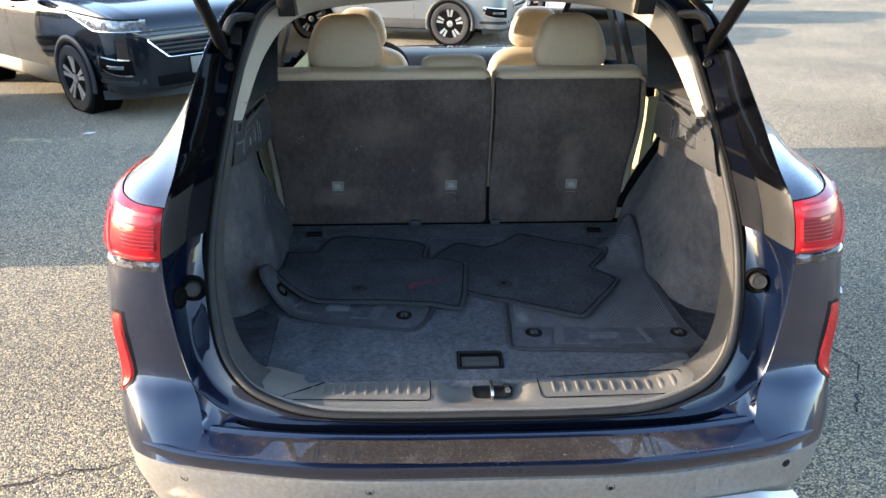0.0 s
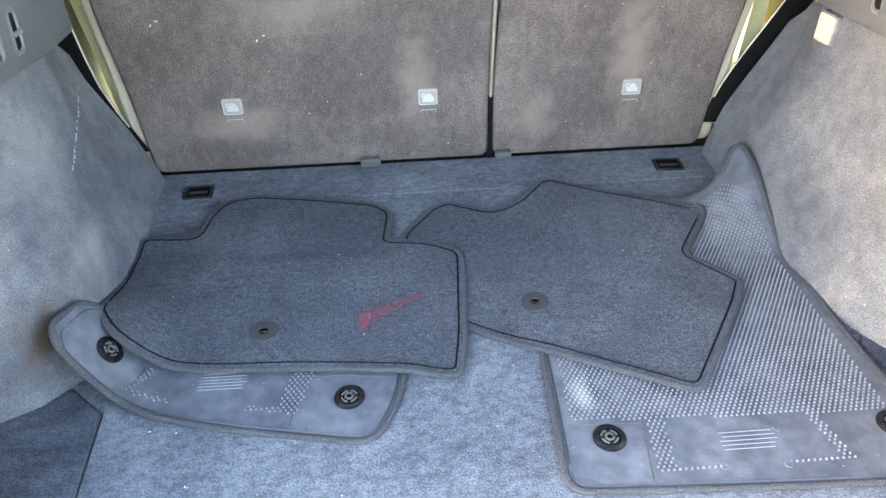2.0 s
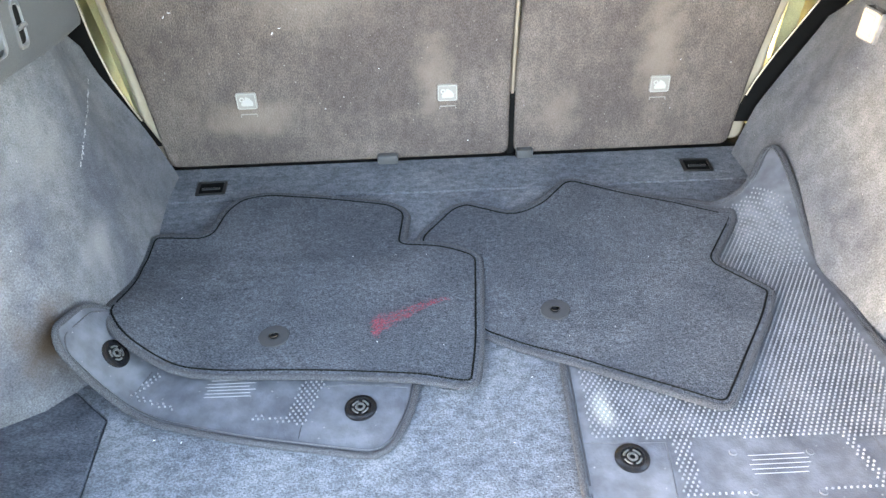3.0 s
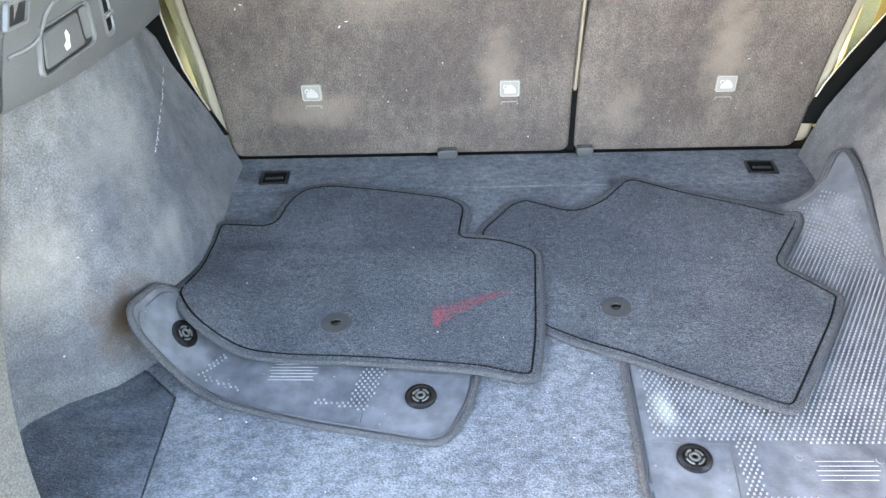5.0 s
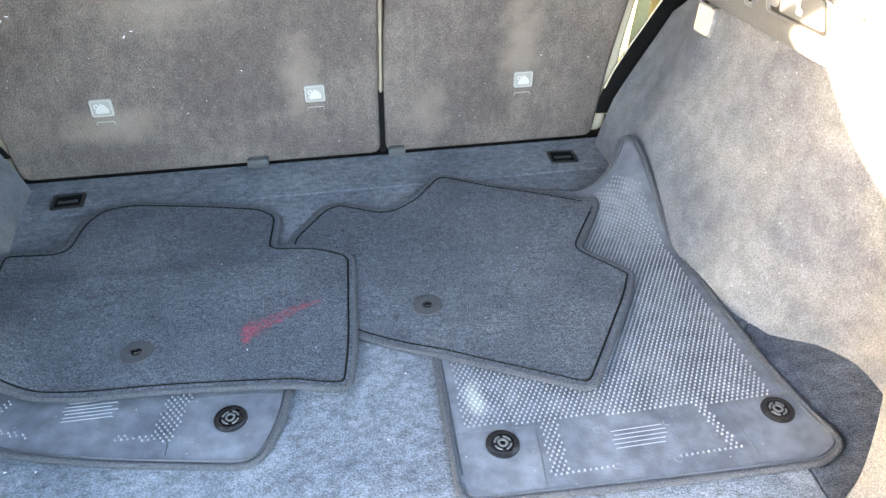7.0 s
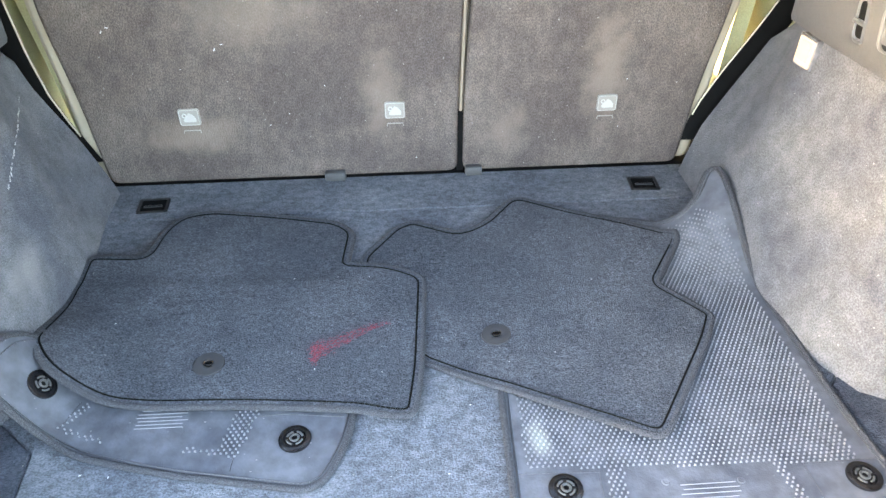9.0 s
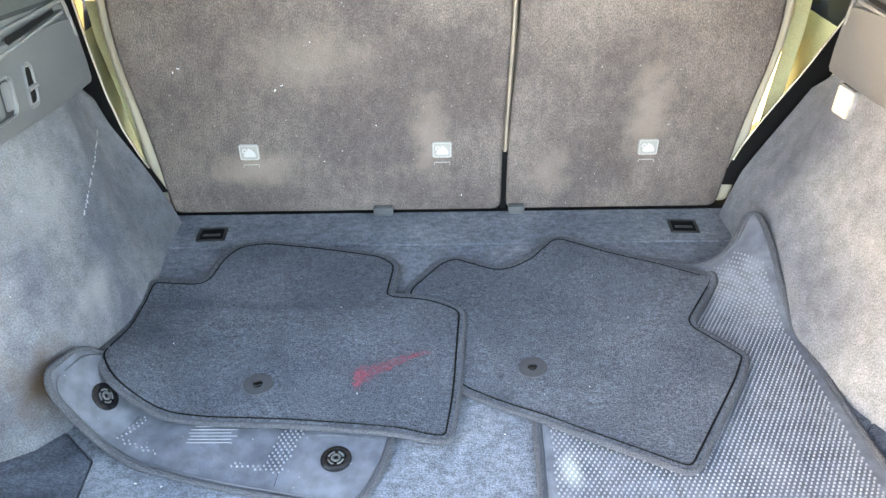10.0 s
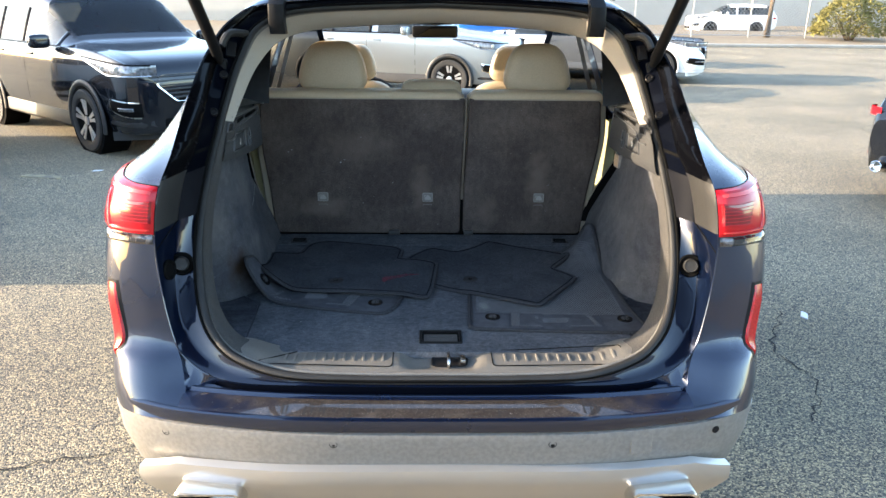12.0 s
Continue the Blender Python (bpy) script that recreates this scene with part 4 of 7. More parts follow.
# wheels
def wheel_parts(c, r, width, side, parent, adder, spokes=10):
    """A tyre with an alloy rim; side tells which way it faces."""
    m = frame_to(c, (0, 1, 0), (side, 0, 0))
    w = width / 2
    t = adder("wheel", lathe([(r * 0.64, -w), (r * 0.9, -w), (r, -w * 0.7), (r, w * 0.7), (r * 0.93, w * 0.96), (r * 0.74, w), (r * 0.68, w * 0.9), (r * 0.66, w * 0.3)], 36, m, cap=False), TYRE, parent, "")
    adder("rim", lathe([(r * 0.68, w * 0.88), (r * 0.64, w * 0.86), (r * 0.60, w * 0.25), (r * 0.1, w * 0.2)], 30, m), DARK, t, "")
    for k in range(spokes):
        a = 2 * math.pi * k / spokes + (0.16 if k % 2 else -0.16)
        q = m @ Matrix.Rotation(a, 4, "Z")
        adder("spoke", strip([[q @ Vector((x, y, z)) for y, z in ((-0.022 * r / 0.33 * s, w * 0.45), (-0.016 * r / 0.33 * s, h), (0.016 * r / 0.33 * s, h), (0.022 * r / 0.33 * s, w * 0.45))] for x, s, h in ((r * 0.1, 0.9, w * 0.72), (r * 0.4, 0.85, w * 0.78), (r * 0.66, 1.2, w * 0.84))]), ALLOY, t, "")
    adder("hub", lathe([(r * 0.17, w * 0.4), (r * 0.16, w * 0.78), (r * 0.1, w * 0.82)], 16, m), ALLOY, t, "")
    return t


for side in (1, -1):
    for y in (2.30, 5.08):
        wheel_parts(Vector((0.755 * side, y, 0.36)), 0.36, 0.22, side, suv, lambda n, bm, mat, p, l: suv_part(n, bm, mat, None if p is suv else p, l))
        arch = [(0.952 * side, y + 0.40 * math.cos(a), max(0.36 + 0.40 * math.sin(a), 0.30)) for a in np.linspace(-0.1, math.pi + 0.1, 22)]
        suv_part("wheel_arch_lip", tube(arch, 0.018, 8, up=(1, 0, 0)), CLAD, None)
        suv_part("wheel_well", lathe([(0.395, -0.2), (0.395, 0.012), (0.30, 0.012)], 32, frame_to((0.925 * side, y, 0.37), (0, 1, 0), (side, 0, 0))), BLACK_GAP, None)


# ---- the cargo bay ----
FLOOR = 0.742


def floor_piece(outline, name, mat, label, parent=None):
    return suv_part(name, plate(outline, FLOOR - 0.03, FLOOR, 0.003), mat, parent, label)


floor_ob = floor_piece(rounded([(-0.527, 1.47), (0.545, 1.47), (0.565, 1.80), (0.66, 1.90), (0.66, 2.36), (-0.66, 2.36), (-0.66, 1.90), (-0.548, 1.80)], 0.004), "cargo_floor", CARPET, "worn dark grey carpeted load floor")
floor_piece(rounded([(-0.78, 1.47), (-0.5282, 1.47), (-0.5494, 1.8005), (-0.662, 1.9015), (-0.78, 1.904)], 0.004), "floor_flap", FLAP_SHADE_CARPET, "carpeted side flap of the load floor", floor_ob)
floor_piece(rounded([(0.5463, 1.47), (0.78, 1.47), (0.78, 1.9015), (0.662, 1.9015), (0.5664, 1.8005)], 0.004), "floor_flap", FLAP_SHADE_CARPET, "carpeted side flap of the load floor", floor_ob)
floor_piece(rounded([(-0.66, 2.364), (0.66, 2.364), (0.64, 2.496), (-0.64, 2.496)], 0.006), "floor_edge_strip", CARPET, "carpeted strip in front of the seat backs", floor_ob)
suv_part("floor_base", box((0, 2.0, FLOOR - 0.045), (1.6, 1.1, 0.02)), BLACK_GAP, floor_ob)

# pull handle of the floor
hx, hy = 0.010, 1.560
hm = Matrix.Translation((hx, hy, FLOOR))
outer, inner_o = rounded([(-0.060, -0.040), (0.060, -0.040), (0.060, 0.040), (-0.060, 0.040)], 0.007), rounded([(-0.052, -0.033), (0.052, -0.033), (0.052, 0.033), (-0.052, 0.033)], 0.004)
hb = strip([[hm @ Vector((*p, 0.0)) for p in outer], [hm @ Vector((*p, 0.004)) for p in outer * 0.985], [hm @ Vector((*p, 0.004)) for p in inner_o], [hm @ Vector((*p, 0.0005)) for p in inner_o * 0.98]], False, True)
pull = suv_part("floor_handle", hb, DARK, floor_ob, "black plastic pull handle set in the floor")
suv_part("handle_well", plate(inner_o, 0.0, 0.001, m=hm), BLACK_GAP, floor_ob)
suv_part("handle_lever", plate(rounded([(-0.047, -0.029), (0.047, -0.029), (0.047, 0.012), (-0.047, 0.012)], 0.004), 0.001, 0.0035, 0.001, m=hm), PANEL, floor_ob)
gr = rounded([(-0.034, -0.018), (0.034, -0.018), (0.034, -0.002), (-0.034, -0.002)], 0.001)
suv_part("lever_rib", tube([hm @ Vector((*p, 0.004)) for p in gr], 0.0011, 5, True), PANEL, floor_ob)

# tie-downs
for x, y, a in ((-0.532, 2.412, 3), (0.489, 2.420, -3)):
    m = pose(x, y, FLOOR, 0, 0, a)
    o = rounded([(-0.031, -0.026), (0.031, -0.026), (0.031, 0.026), (-0.031, 0.026)], 0.005)
    tie = suv_part("tie_down", strip([[m @ Vector((*p, 0)) for p in o], [m @ Vector((*p, 0.003)) for p in o * 0.97], [m @ Vector((*p, 0.003)) for p in o * 0.8], [m @ Vector((*p, 0.0006)) for p in o * 0.78]], False, True), DARK, floor_ob, "black tie-down cup")
    suv_part("tie_down_well", plate(o * 0.79, 0, 0.0012, m=m), BLACK_GAP, floor_ob)
    suv_part("tie_down_bar", tube([m @ Vector((-0.018, -0.004, 0.002)), m @ Vector((0.018, -0.004, 0.002))], 0.0028, 8), DARK, floor_ob)


# side walls: carpet over the wheel housings, plastic panels above
BASE_Y = [1.50, 1.62, 1.70, 1.745, 1.785, 1.82, 1.90, 2.05, 2.20, 2.35, 2.47, 2.50]
BASE_LEFT = [0.71, 0.735, 0.748, 0.748, 0.705, 0.640, 0.568, 0.580, 0.590, 0.602, 0.617, 0.622]
BASE_RIGHT = [0.70, 0.72, 0.735, 0.73, 0.70, 0.635, 0.592, 0.575, 0.565, 0.575, 0.594, 0.60]
TOP_Y = [1.50, 1.70, 1.85, 2.05, 2.25, 2.42, 2.50]
TOP_LEFT = [0.665, 0.668, 0.662, 0.650, 0.668, 0.702, 0.712]
TOP_RIGHT = [0.665, 0.668, 0.662, 0.650, 0.655, 0.684, 0.690]


# the walls' forward edge beside the seat backs, by height
FRONT_Z = [0.742, 0.788, 0.85, 0.884, 0.934, 0.982, 1.032, 1.087, 1.20]
FRONT_LEFT = [0.612, 0.626, 0.650, 0.664, 0.689, 0.712, 0.727, 0.735, 0.742]
FRONT_RIGHT = [0.580, 0.590, 0.608, 0.625, 0.652, 0.679, 0.706, 0.730, 0.745]


def wall_top(y):
    return float(np.interp(y, [1.5, 1.70, 1.82, 2.2, 2.30, 2.42, 2.50], [1.30, 1.28, 1.21, 1.155, 1.14, 1.09, 1.00]))


def side_wall(side):
    base = BASE_RIGHT if side > 0 else BASE_LEFT
    rows = []
    ring_y = lambda z: float(np.interp(z, TRIM_Z[3:], TRIM_Y[3:])) - 0.006
    ss = np.concatenate([np.linspace(0, 0.22, 8), np.linspace(0.235, 0.38, 13), np.linspace(0.40, 1.0, 26)])
    for s in ss:
        row = []
        for a in np.linspace(0, 1, 17):
            y = 1.5 + s
            for _ in range(3):
                z = FLOOR - 0.004 + (wall_top(y) - FLOOR) * a
                r = max(1.50, ring_y(z))
                y = r + s * (2.465 - r)
            b = float(np.interp(y, BASE_Y, base))
            t = float(np.interp(y, TOP_Y, TOP_RIGHT if side > 0 else TOP_LEFT))
            h = min(1.0, max(0.0, (z - FLOOR) / (1.17 - FLOOR)))
            x = b + (t - b) * (h ** (0.85 + (0.65 * smooth01((y - 2.15) / 0.2) if side > 0 else 0))) + 0.006 * math.sin(math.pi * h) * (1 if b < 0.64 else 0.2)
            x += (float(np.interp(z, FRONT_Z, FRONT_RIGHT if side > 0 else FRONT_LEFT)) - x) * smooth01((y - 2.20) / 0.26)
            row.append((side * x, y, z))
        lip = row[-1]
        row.append((lip[0] + side * 0.012, lip[1] + 0.004, lip[2] + 0.004))
        row.append((lip[0] + side * 0.06, lip[1] + 0.01, lip[2] - 0.01))
        rows.append(row)
    last = [(p[0] + side * 0.05, p[1] + 0.012, p[2]) for p in rows[-1]]
    rows.append(last)
    return suv_part("side_trim", strip(rows), WALL_CARPET, None, "scuffed grey carpeted wheel housing trim", sharp=60)


def panel_point(side, y, z, lift=0.0):
    """The face of the plastic side panel, leaning in a little towards its foot."""
    return Vector((side * (0.612 + 0.12 * max(0, 1.90 - y) + 0.08 * max(0, z - 1.2) - lift), y, z))


def side_panel(side):
    foot = [1.168, 1.168, 1.164, 1.154, 1.152] if side > 0 else [1.197, 1.190, 1.172, 1.154, 1.152]
    low = lambda y: float(np.interp(y, [1.75, 1.80, 1.95, 2.14, 2.245], foot))
    high = lambda y: float(np.interp(y, [1.75, 1.84, 1.90, 2.05, 2.22, 2.245], [1.285, 1.30, 1.318, 1.305, 1.288, 1.28]))
    rear = lambda z: float(np.interp(z, TRIM_Z[6:], TRIM_Y[6:])) - (0.055 if side > 0 else 0.015)
    rows = []
    for s in np.linspace(0, 1, 26):
        def at(f, lift, dz=0.0):
            y = 1.82
            for _ in range(3):
                z = low(y) + (high(y) - low(y)) * f + dz
                y = rear(z) + (2.245 - rear(z)) * s
            return panel_point(side, y, low(y) + (high(y) - low(y)) * f + dz, lift)
        rows.append([at(0, -0.05), at(0, 0), at(0.06, 0.003), at(0.3, 0.003), at(0.6, 0.003), at(0.8, 0.003), at(0.82, -0.004), at(0.90, -0.004),
                     at(0.92, 0.002), at(1, 0), at(1, -0.02, 0.012), at(1, -0.10, 0.02)])
    rows.append([Vector((p.x + side * 0.05, p.y + 0.008, p.z)) for p in rows[-1]])
    ob = suv_part("side_panel", strip(rows), PANEL, None, "dark grey plastic side panel with a shelf ledge")

    def on_panel(outline, lift):
        return [panel_point(side, p[0], p[1], lift) for p in outline]

    def filled(bm, n):
        bm.verts.ensure_lookup_table()
        bm.faces.new(bm.verts[-n:])
        return bm

    def bead(points, r, lift, name, mat, label=""):
        return suv_part(name, tube([panel_point(side, a, b, lift) for a, b in spline(points, 5)], r, 6), mat, ob, label)

    # release handle in a recessed frame, with a finger cup at its forward end
    o = rounded([(1.872, 1.199), (2.016, 1.192), (2.032, 1.243), (1.900, 1.248)], 0.012)
    c = o.mean(0)
    k = lambda s: c + (o - c) * s
    fr = suv_part("handle_frame", strip([on_panel(o, 0.002), on_panel(k(0.985), 0.0065), on_panel(k(0.95), 0.007), on_panel(k(0.92), 0.006), on_panel(k(0.90), -0.006)], False, True), RIM_HIGHLIGHT, ob, "raised rim of the seat release handle")
    suv_part("handle_well", filled(strip([on_panel(k(0.90), 0.0034), on_panel(k(0.5), 0.0036)], False, True), len(o)), DARK, fr)
    g = rounded([(1.888, 1.205), (1.986, 1.200), (1.996, 1.238), (1.908, 1.241)], 0.006)
    cg = g.mean(0)
    suv_part("release_handle", filled(strip([on_panel(g, 0.0036), on_panel(cg + (g - cg) * 0.97, 0.0058), on_panel(cg + (g - cg) * 0.5, 0.0062)], False, True), len(g)), PANEL, fr, "dark grey seat release handle")
    cup = rounded([(1.992, 1.203), (2.014, 1.201), (2.022, 1.237), (2.002, 1.239)], 0.006)
    cc = cup.mean(0)
    suv_part("finger_cup", filled(strip([on_panel(cup, 0.0042), on_panel(cc + (cup - cc) * 0.8, 0.0038)], False, True), len(cup)), RIM_HIGHLIGHT, fr)
    icon = rounded([(1.938, 1.209), (1.950, 1.209), (1.952, 1.217), (1.958, 1.222), (1.956, 1.230), (1.949, 1.228), (1.946, 1.219), (1.937, 1.216)], 0.0015)
    ci = icon.mean(0)
    suv_part("handle_icon", filled(strip([on_panel(icon, 0.006), on_panel(ci + (icon - ci) * 0.9, 0.0068)], False, True), len(icon)), WHITE, fr, "small white seat mark on the handle")
    # upright slot beside it
    s = rounded([(2.047, 1.184), (2.072, 1.182), (2.088, 1.242), (2.066, 1.245)], 0.010)
    cs = s.mean(0)
    sl = suv_part("slot_frame", strip([on_panel(s, 0.002), on_panel(cs + (s - cs) * 0.97, 0.0062), on_panel(cs + (s - cs) * 0.84, 0.0066), on_panel(cs + (s - cs) * 0.72, 0.001)], False, True), RIM_HIGHLIGHT, ob)
    suv_part("slot", filled(strip([on_panel(cs + (s - cs) * 0.80, 0.0036), on_panel(cs + (s - cs) * 0.3, 0.0037)], False, True), len(s)), BLACK_GAP, sl)
    suv_part("slot_bar", tube([panel_point(side, 2.056, 1.211, 0.006), panel_point(side, 2.080, 1.210, 0.006)], 0.0035, 6), RIM_HIGHLIGHT, sl)
    # raised ridges along the top in the highlight tone; flat black strips paint the groove's shade
    bead([(2.222, 1.272), (2.10, 1.268), (1.98, 1.264), (1.935, 1.258), (1.910, 1.245), (1.885, 1.236), (1.84, 1.238)], 0.0030, 0.0035, "panel_ridge", RIM_HIGHLIGHT, "raised moulded ridge")
    bead([(2.225, 1.290), (2.10, 1.292), (1.98, 1.296), (1.90, 1.300)], 0.0034, 0.0045, "panel_ridge", RIM_HIGHLIGHT)
    bead([(2.236, 1.288), (2.240, 1.262), (2.240, 1.230)], 0.0036, 0.002, "panel_ridge", RIM_HIGHLIGHT)
    for a, b in ((2.055, 2.20), (1.955, 2.035)):
        ch = rounded([(a, 1.273), (b, 1.277), (b, 1.284), (a, 1.284)], 0.003)
        cm = ch.mean(0)
        suv_part("channel", filled(strip([on_panel(ch, 0.0036), on_panel(cm + (ch - cm) * 0.9, 0.0040)], False, True), len(ch)), BLACK_GAP, ob, "flat black strip for the shade between the ridges")
    # small open tray towards the opening
    tray = rounded([(1.852, 1.262), (1.892, 1.260), (1.915, 1.284), (1.872, 1.288)], 0.004)
    ct = tray.mean(0)
    tr = suv_part("tray", strip([on_panel(tray, 0.002), on_panel(ct + (tray - ct) * 0.95, 0.0066), on_panel(ct + (tray - ct) * 0.78, 0.0066), on_panel(ct + (tray - ct) * 0.70, -0.002)], False, True), RIM_HIGHLIGHT, ob, "small open tray in the panel")
    suv_part("tray_well", filled(strip([on_panel(ct + (tray - ct) * 0.78, 0.0036), on_panel(ct + (tray - ct) * 0.3, 0.0037)], False, True), len(tray)), DARK, tr)
    # ledge above the panel, up to the quarter window
    led = [[(side * (0.60 + 0.12 * t + 0.06 * max(0, 1.86 - y)), y, high(y) + 0.012 + 0.03 * t) for t in np.linspace(0, 1, 5)] for y in np.linspace(1.93, 2.30, 14)]
    suv_part("panel_ledge", strip(led), LEDGE_SHEEN, ob, "ledge with a painted pale sheen under the quarter window")
    pil = [[(side * (0.585 + 0.115 * t), y + 0.05 * (1 - t), z) for t in np.linspace(0, 1, 4)] for y, z in ((2.235, 1.29), (2.25, 1.34), (2.29, 1.42), (2.36, 1.52), (2.40, 1.58))]
    suv_part("quarter_trim", strip(pil), DARK, ob, "dark quarter pillar trim")
    return ob


for side in (1, -1):
    side_wall(side)
    side_panel(side)
    # strap gap beside the seat: black belt guide
    web = np.linspace(0.80, 1.26, 16)
    zi, xi = ([0.78, 0.83, 0.882, 0.945, 1.056, 1.26], [0.578, 0.588, 0.603, 0.634, 0.698, 0.80]) if side > 0 else ([0.80, 0.895, 0.954, 1.034, 1.12, 1.26], [0.640, 0.682, 0.702, 0.716, 0.723, 0.732])
    zo, xo = zi, [v + 0.07 for v in xi]
    suv_part("belt", strip([[(side * np.interp(z, zi, xi), 2.501, z), (side * 0.5 * (np.interp(z, zi, xi) + np.interp(z, zo, xo)), 2.498, z), (side * np.interp(z, zo, xo), 2.506, z)] for z in web]), BLACK_GAP, None, "black seat belt webbing")
    suv_part("belt_edge", tube([(side * (np.interp(z, zi, xi) + 0.002), 2.499, z) for z in web[2:]], 0.0018, 5), SHADED_BEIGE, None, "pale piping along the seat belt gap")
    lean = 0.025 if side > 0 else 0.05
    suv_part("bolster", strip([[(side * x, y, z) for x, y in ((0.655 + lean * t, 2.565), (0.69 + lean * t, 2.568), (0.715 + lean * t, 2.62), (0.735 + lean * t, 2.75))] for t, z in ((0, 0.74), (0.3, 0.85), (0.6, 0.98), (1, 1.12), (1, 1.2))]), OLIVE, None, "beige leather side bolster of the rear bench")
    # rear door card
    suv_part("door_card", strip([[(side * (0.78 + 0.03 * math.sin(3 * z)), y, z) for y in np.linspace(2.5, 4.3, 6)] for z in (0.45, 0.7, 0.9, 1.05, 1.13)]), OLIVE, None, "olive beige inner door card")
    for y0, y1 in ((2.42, 2.64), (3.32, 3.44)):
        suv_part("inner_pillar", strip([[(side * (0.80 - 0.16 * max(0, t - 0.1)), y, 1.08 + 0.52 * t) for y in (y0, (y0 + y1) / 2, y1)] for t in np.linspace(0, 1, 5)]), DARK, None, "dark inner pillar trim")

# pale scuff marks on the wheel housing
SCRATCH = material("pale_scuff", (0.17, 0.17, 0.17), 0.9, fine=0.6, fine_scale=500)
rng_scuff = random.Random(5)
scuff = bmesh.new()
for k in range(46):
    t = rng_scuff.random()
    pts = []
    for d in (0, 0.5, 1):
        u = t + d * rng_scuff.uniform(0.01, 0.03)
        z = 0.962 + 0.070 * u + rng_scuff.gauss(0, 0.0012)
        y = 2.130 + 0.188 * u
        h = (z - FLOOR) / (1.17 - FLOOR)
        b = float(np.interp(y, BASE_Y, BASE_LEFT))
        tx = float(np.interp(y, TOP_Y, TOP_LEFT))
        pts.append((-(b + (tx - b) * h ** 0.85 + 0.006 * math.sin(math.pi * h)) + 0.0005, y, z))
    tube(pts, [0.0003, 0.0009, 0.0003], 4, bm=scuff)
suv_part("scuff_mark", scuff, SCRATCH, None, "broken pale scratch on the carpet trim")

# cargo lamp on one wall
lm = frame_to((0.638, 2.218, 1.108), (0, 1, 0.0), (-1, -0.10, 0.02))
lamp_o = rounded([(-0.023, -0.026), (0.023, -0.026), (0.023, 0.026), (-0.023, 0.026)], 0.004)
lamp = suv_part("cargo_lamp", plate(lamp_o, -0.012, 0.004, 0.001, m=lm), LIGHT_TRIM, None, "small rectangular cargo lamp, lit warm")
suv_part("lamp_lens", plate(lamp_o * 0.86, 0.004, 0.006, 0.001, m=lm), LAMP_GLOW, lamp, "glowing warm lens")
suv_part("lamp_bulb", plate(lamp_o * 0.66 + np.array([0.002, -0.002]), 0.006, 0.0072, 0.001, m=lm), LAMP_CORE, lamp)


# ---- sill ----
def sill_z(x, y):
    """Height of the sill plate; it dips round the latch."""
    t = (y - 1.352) / 0.145
    z = 0.722 + 0.020 * smooth01(t * 2.2) - 0.004 * smooth01((t - 0.7) * 3)
    corner = 0.025 * smooth01((abs(x) - 0.40) / 0.12) * smooth01(t * 1.5)
    dip = 0.020 * smooth01((0.115 - abs(x - 0.012)) / 0.045) * smooth01((1.50 - y) / 0.03) * smooth01((t - 0.2) * 4)
    return z + corner - dip


sill_rows = []
for x in np.linspace(-0.525, 0.525, 71):
    y0 = float(np.interp(abs(x), [0, 0.2, 0.38, 0.5, 0.53], [1.358, 1.359, 1.368, 1.396, 1.41]))
    y1 = float(np.interp(abs(x), [0, 0.36, 0.47, 0.525], [1.505, 1.505, 1.508, 1.515]))
    row = [(x, y0 + (y1 - y0) * t, sill_z(x, y0 + (y1 - y0) * t)) for t in np.linspace(0, 1, 15)]
    row += [(x, y1 + 0.004, row[-1][2] - 0.004), (x, y1 + 0.006, FLOOR - 0.01)]
    sill_rows.append(row)
sill = suv_part("sill_plate", strip(sill_rows), TRIM, None, "grey plastic sill plate")
for x0, x1, cut in ((-0.474, -0.118, 0.11), (0.145, 0.492, 0.0)):
    o = rounded([(x0, 1.400), (x1, 1.397), (x1, 1.478), (x0 + cut, 1.482)], 0.012)
    line = [Vector((p[0], p[1], sill_z(p[0], p[1]) + 0.0005)) for p in o]
    tread = suv_part("tread_groove", tube(line, 0.0014, 5, True), BLACK_GAP, sill, "groove round the tread plate")
    for k in range(11):
        x = x0 + 0.035 + cut * 0.35 + (x1 - x0 - 0.06 - cut * 0.35) * k / 10
        reach = 0.046 * min(1.0, 0.35 + (x - x0) / (cut * 1.2)) if cut else 0.046
        rib = []
        for t in np.linspace(0, 1, 8):
            y = 1.418 + reach * t
            h = 0.004 * math.sin(math.pi * t) ** 0.6
            rib.append([(x + dx, y, sill_z(x + dx, y) - 0.001 + (h + 0.001) * hh) for dx, hh in ((-0.0048, 0), (-0.0032, 0.8), (0, 1), (0.0032, 0.8), (0.0048, 0))])
        suv_part("tread_rib", strip(rib), TRIM, sill)
for d in (0.006, 0.014):
    line = []
    for x in np.linspace(-0.50, 0.50, 41):
        y = float(np.interp(abs(x), [0, 0.2, 0.38, 0.5, 0.53], [1.358, 1.359, 1.368, 1.396, 1.41])) + d
        line.append((x, y, sill_z(x, y) + 0.0004))
    suv_part("sill_ridge", tube(line, 0.0022, 6), TRIM, sill)
# latch striker and its bowl
bowl_o = rounded([(-0.045, -0.026), (0.050, -0.026), (0.056, 0.022), (-0.045, 0.026)], 0.012)
bm_ = Matrix.Translation((0.028, 1.446, 0.7235))
suv_part("latch_bowl", strip([[bm_ @ Vector((*p, 0.003)) for p in bowl_o], [bm_ @ Vector((*p, 0.004)) for p in bowl_o * 0.96], [bm_ @ Vector((*p, 0.0006)) for p in bowl_o * 0.9]], False, True), DARK, sill, "dark recess round the latch")
suv_part("latch_floor", plate(bowl_o * 0.9, 0.0, 0.001, m=bm_), DARK, sill)
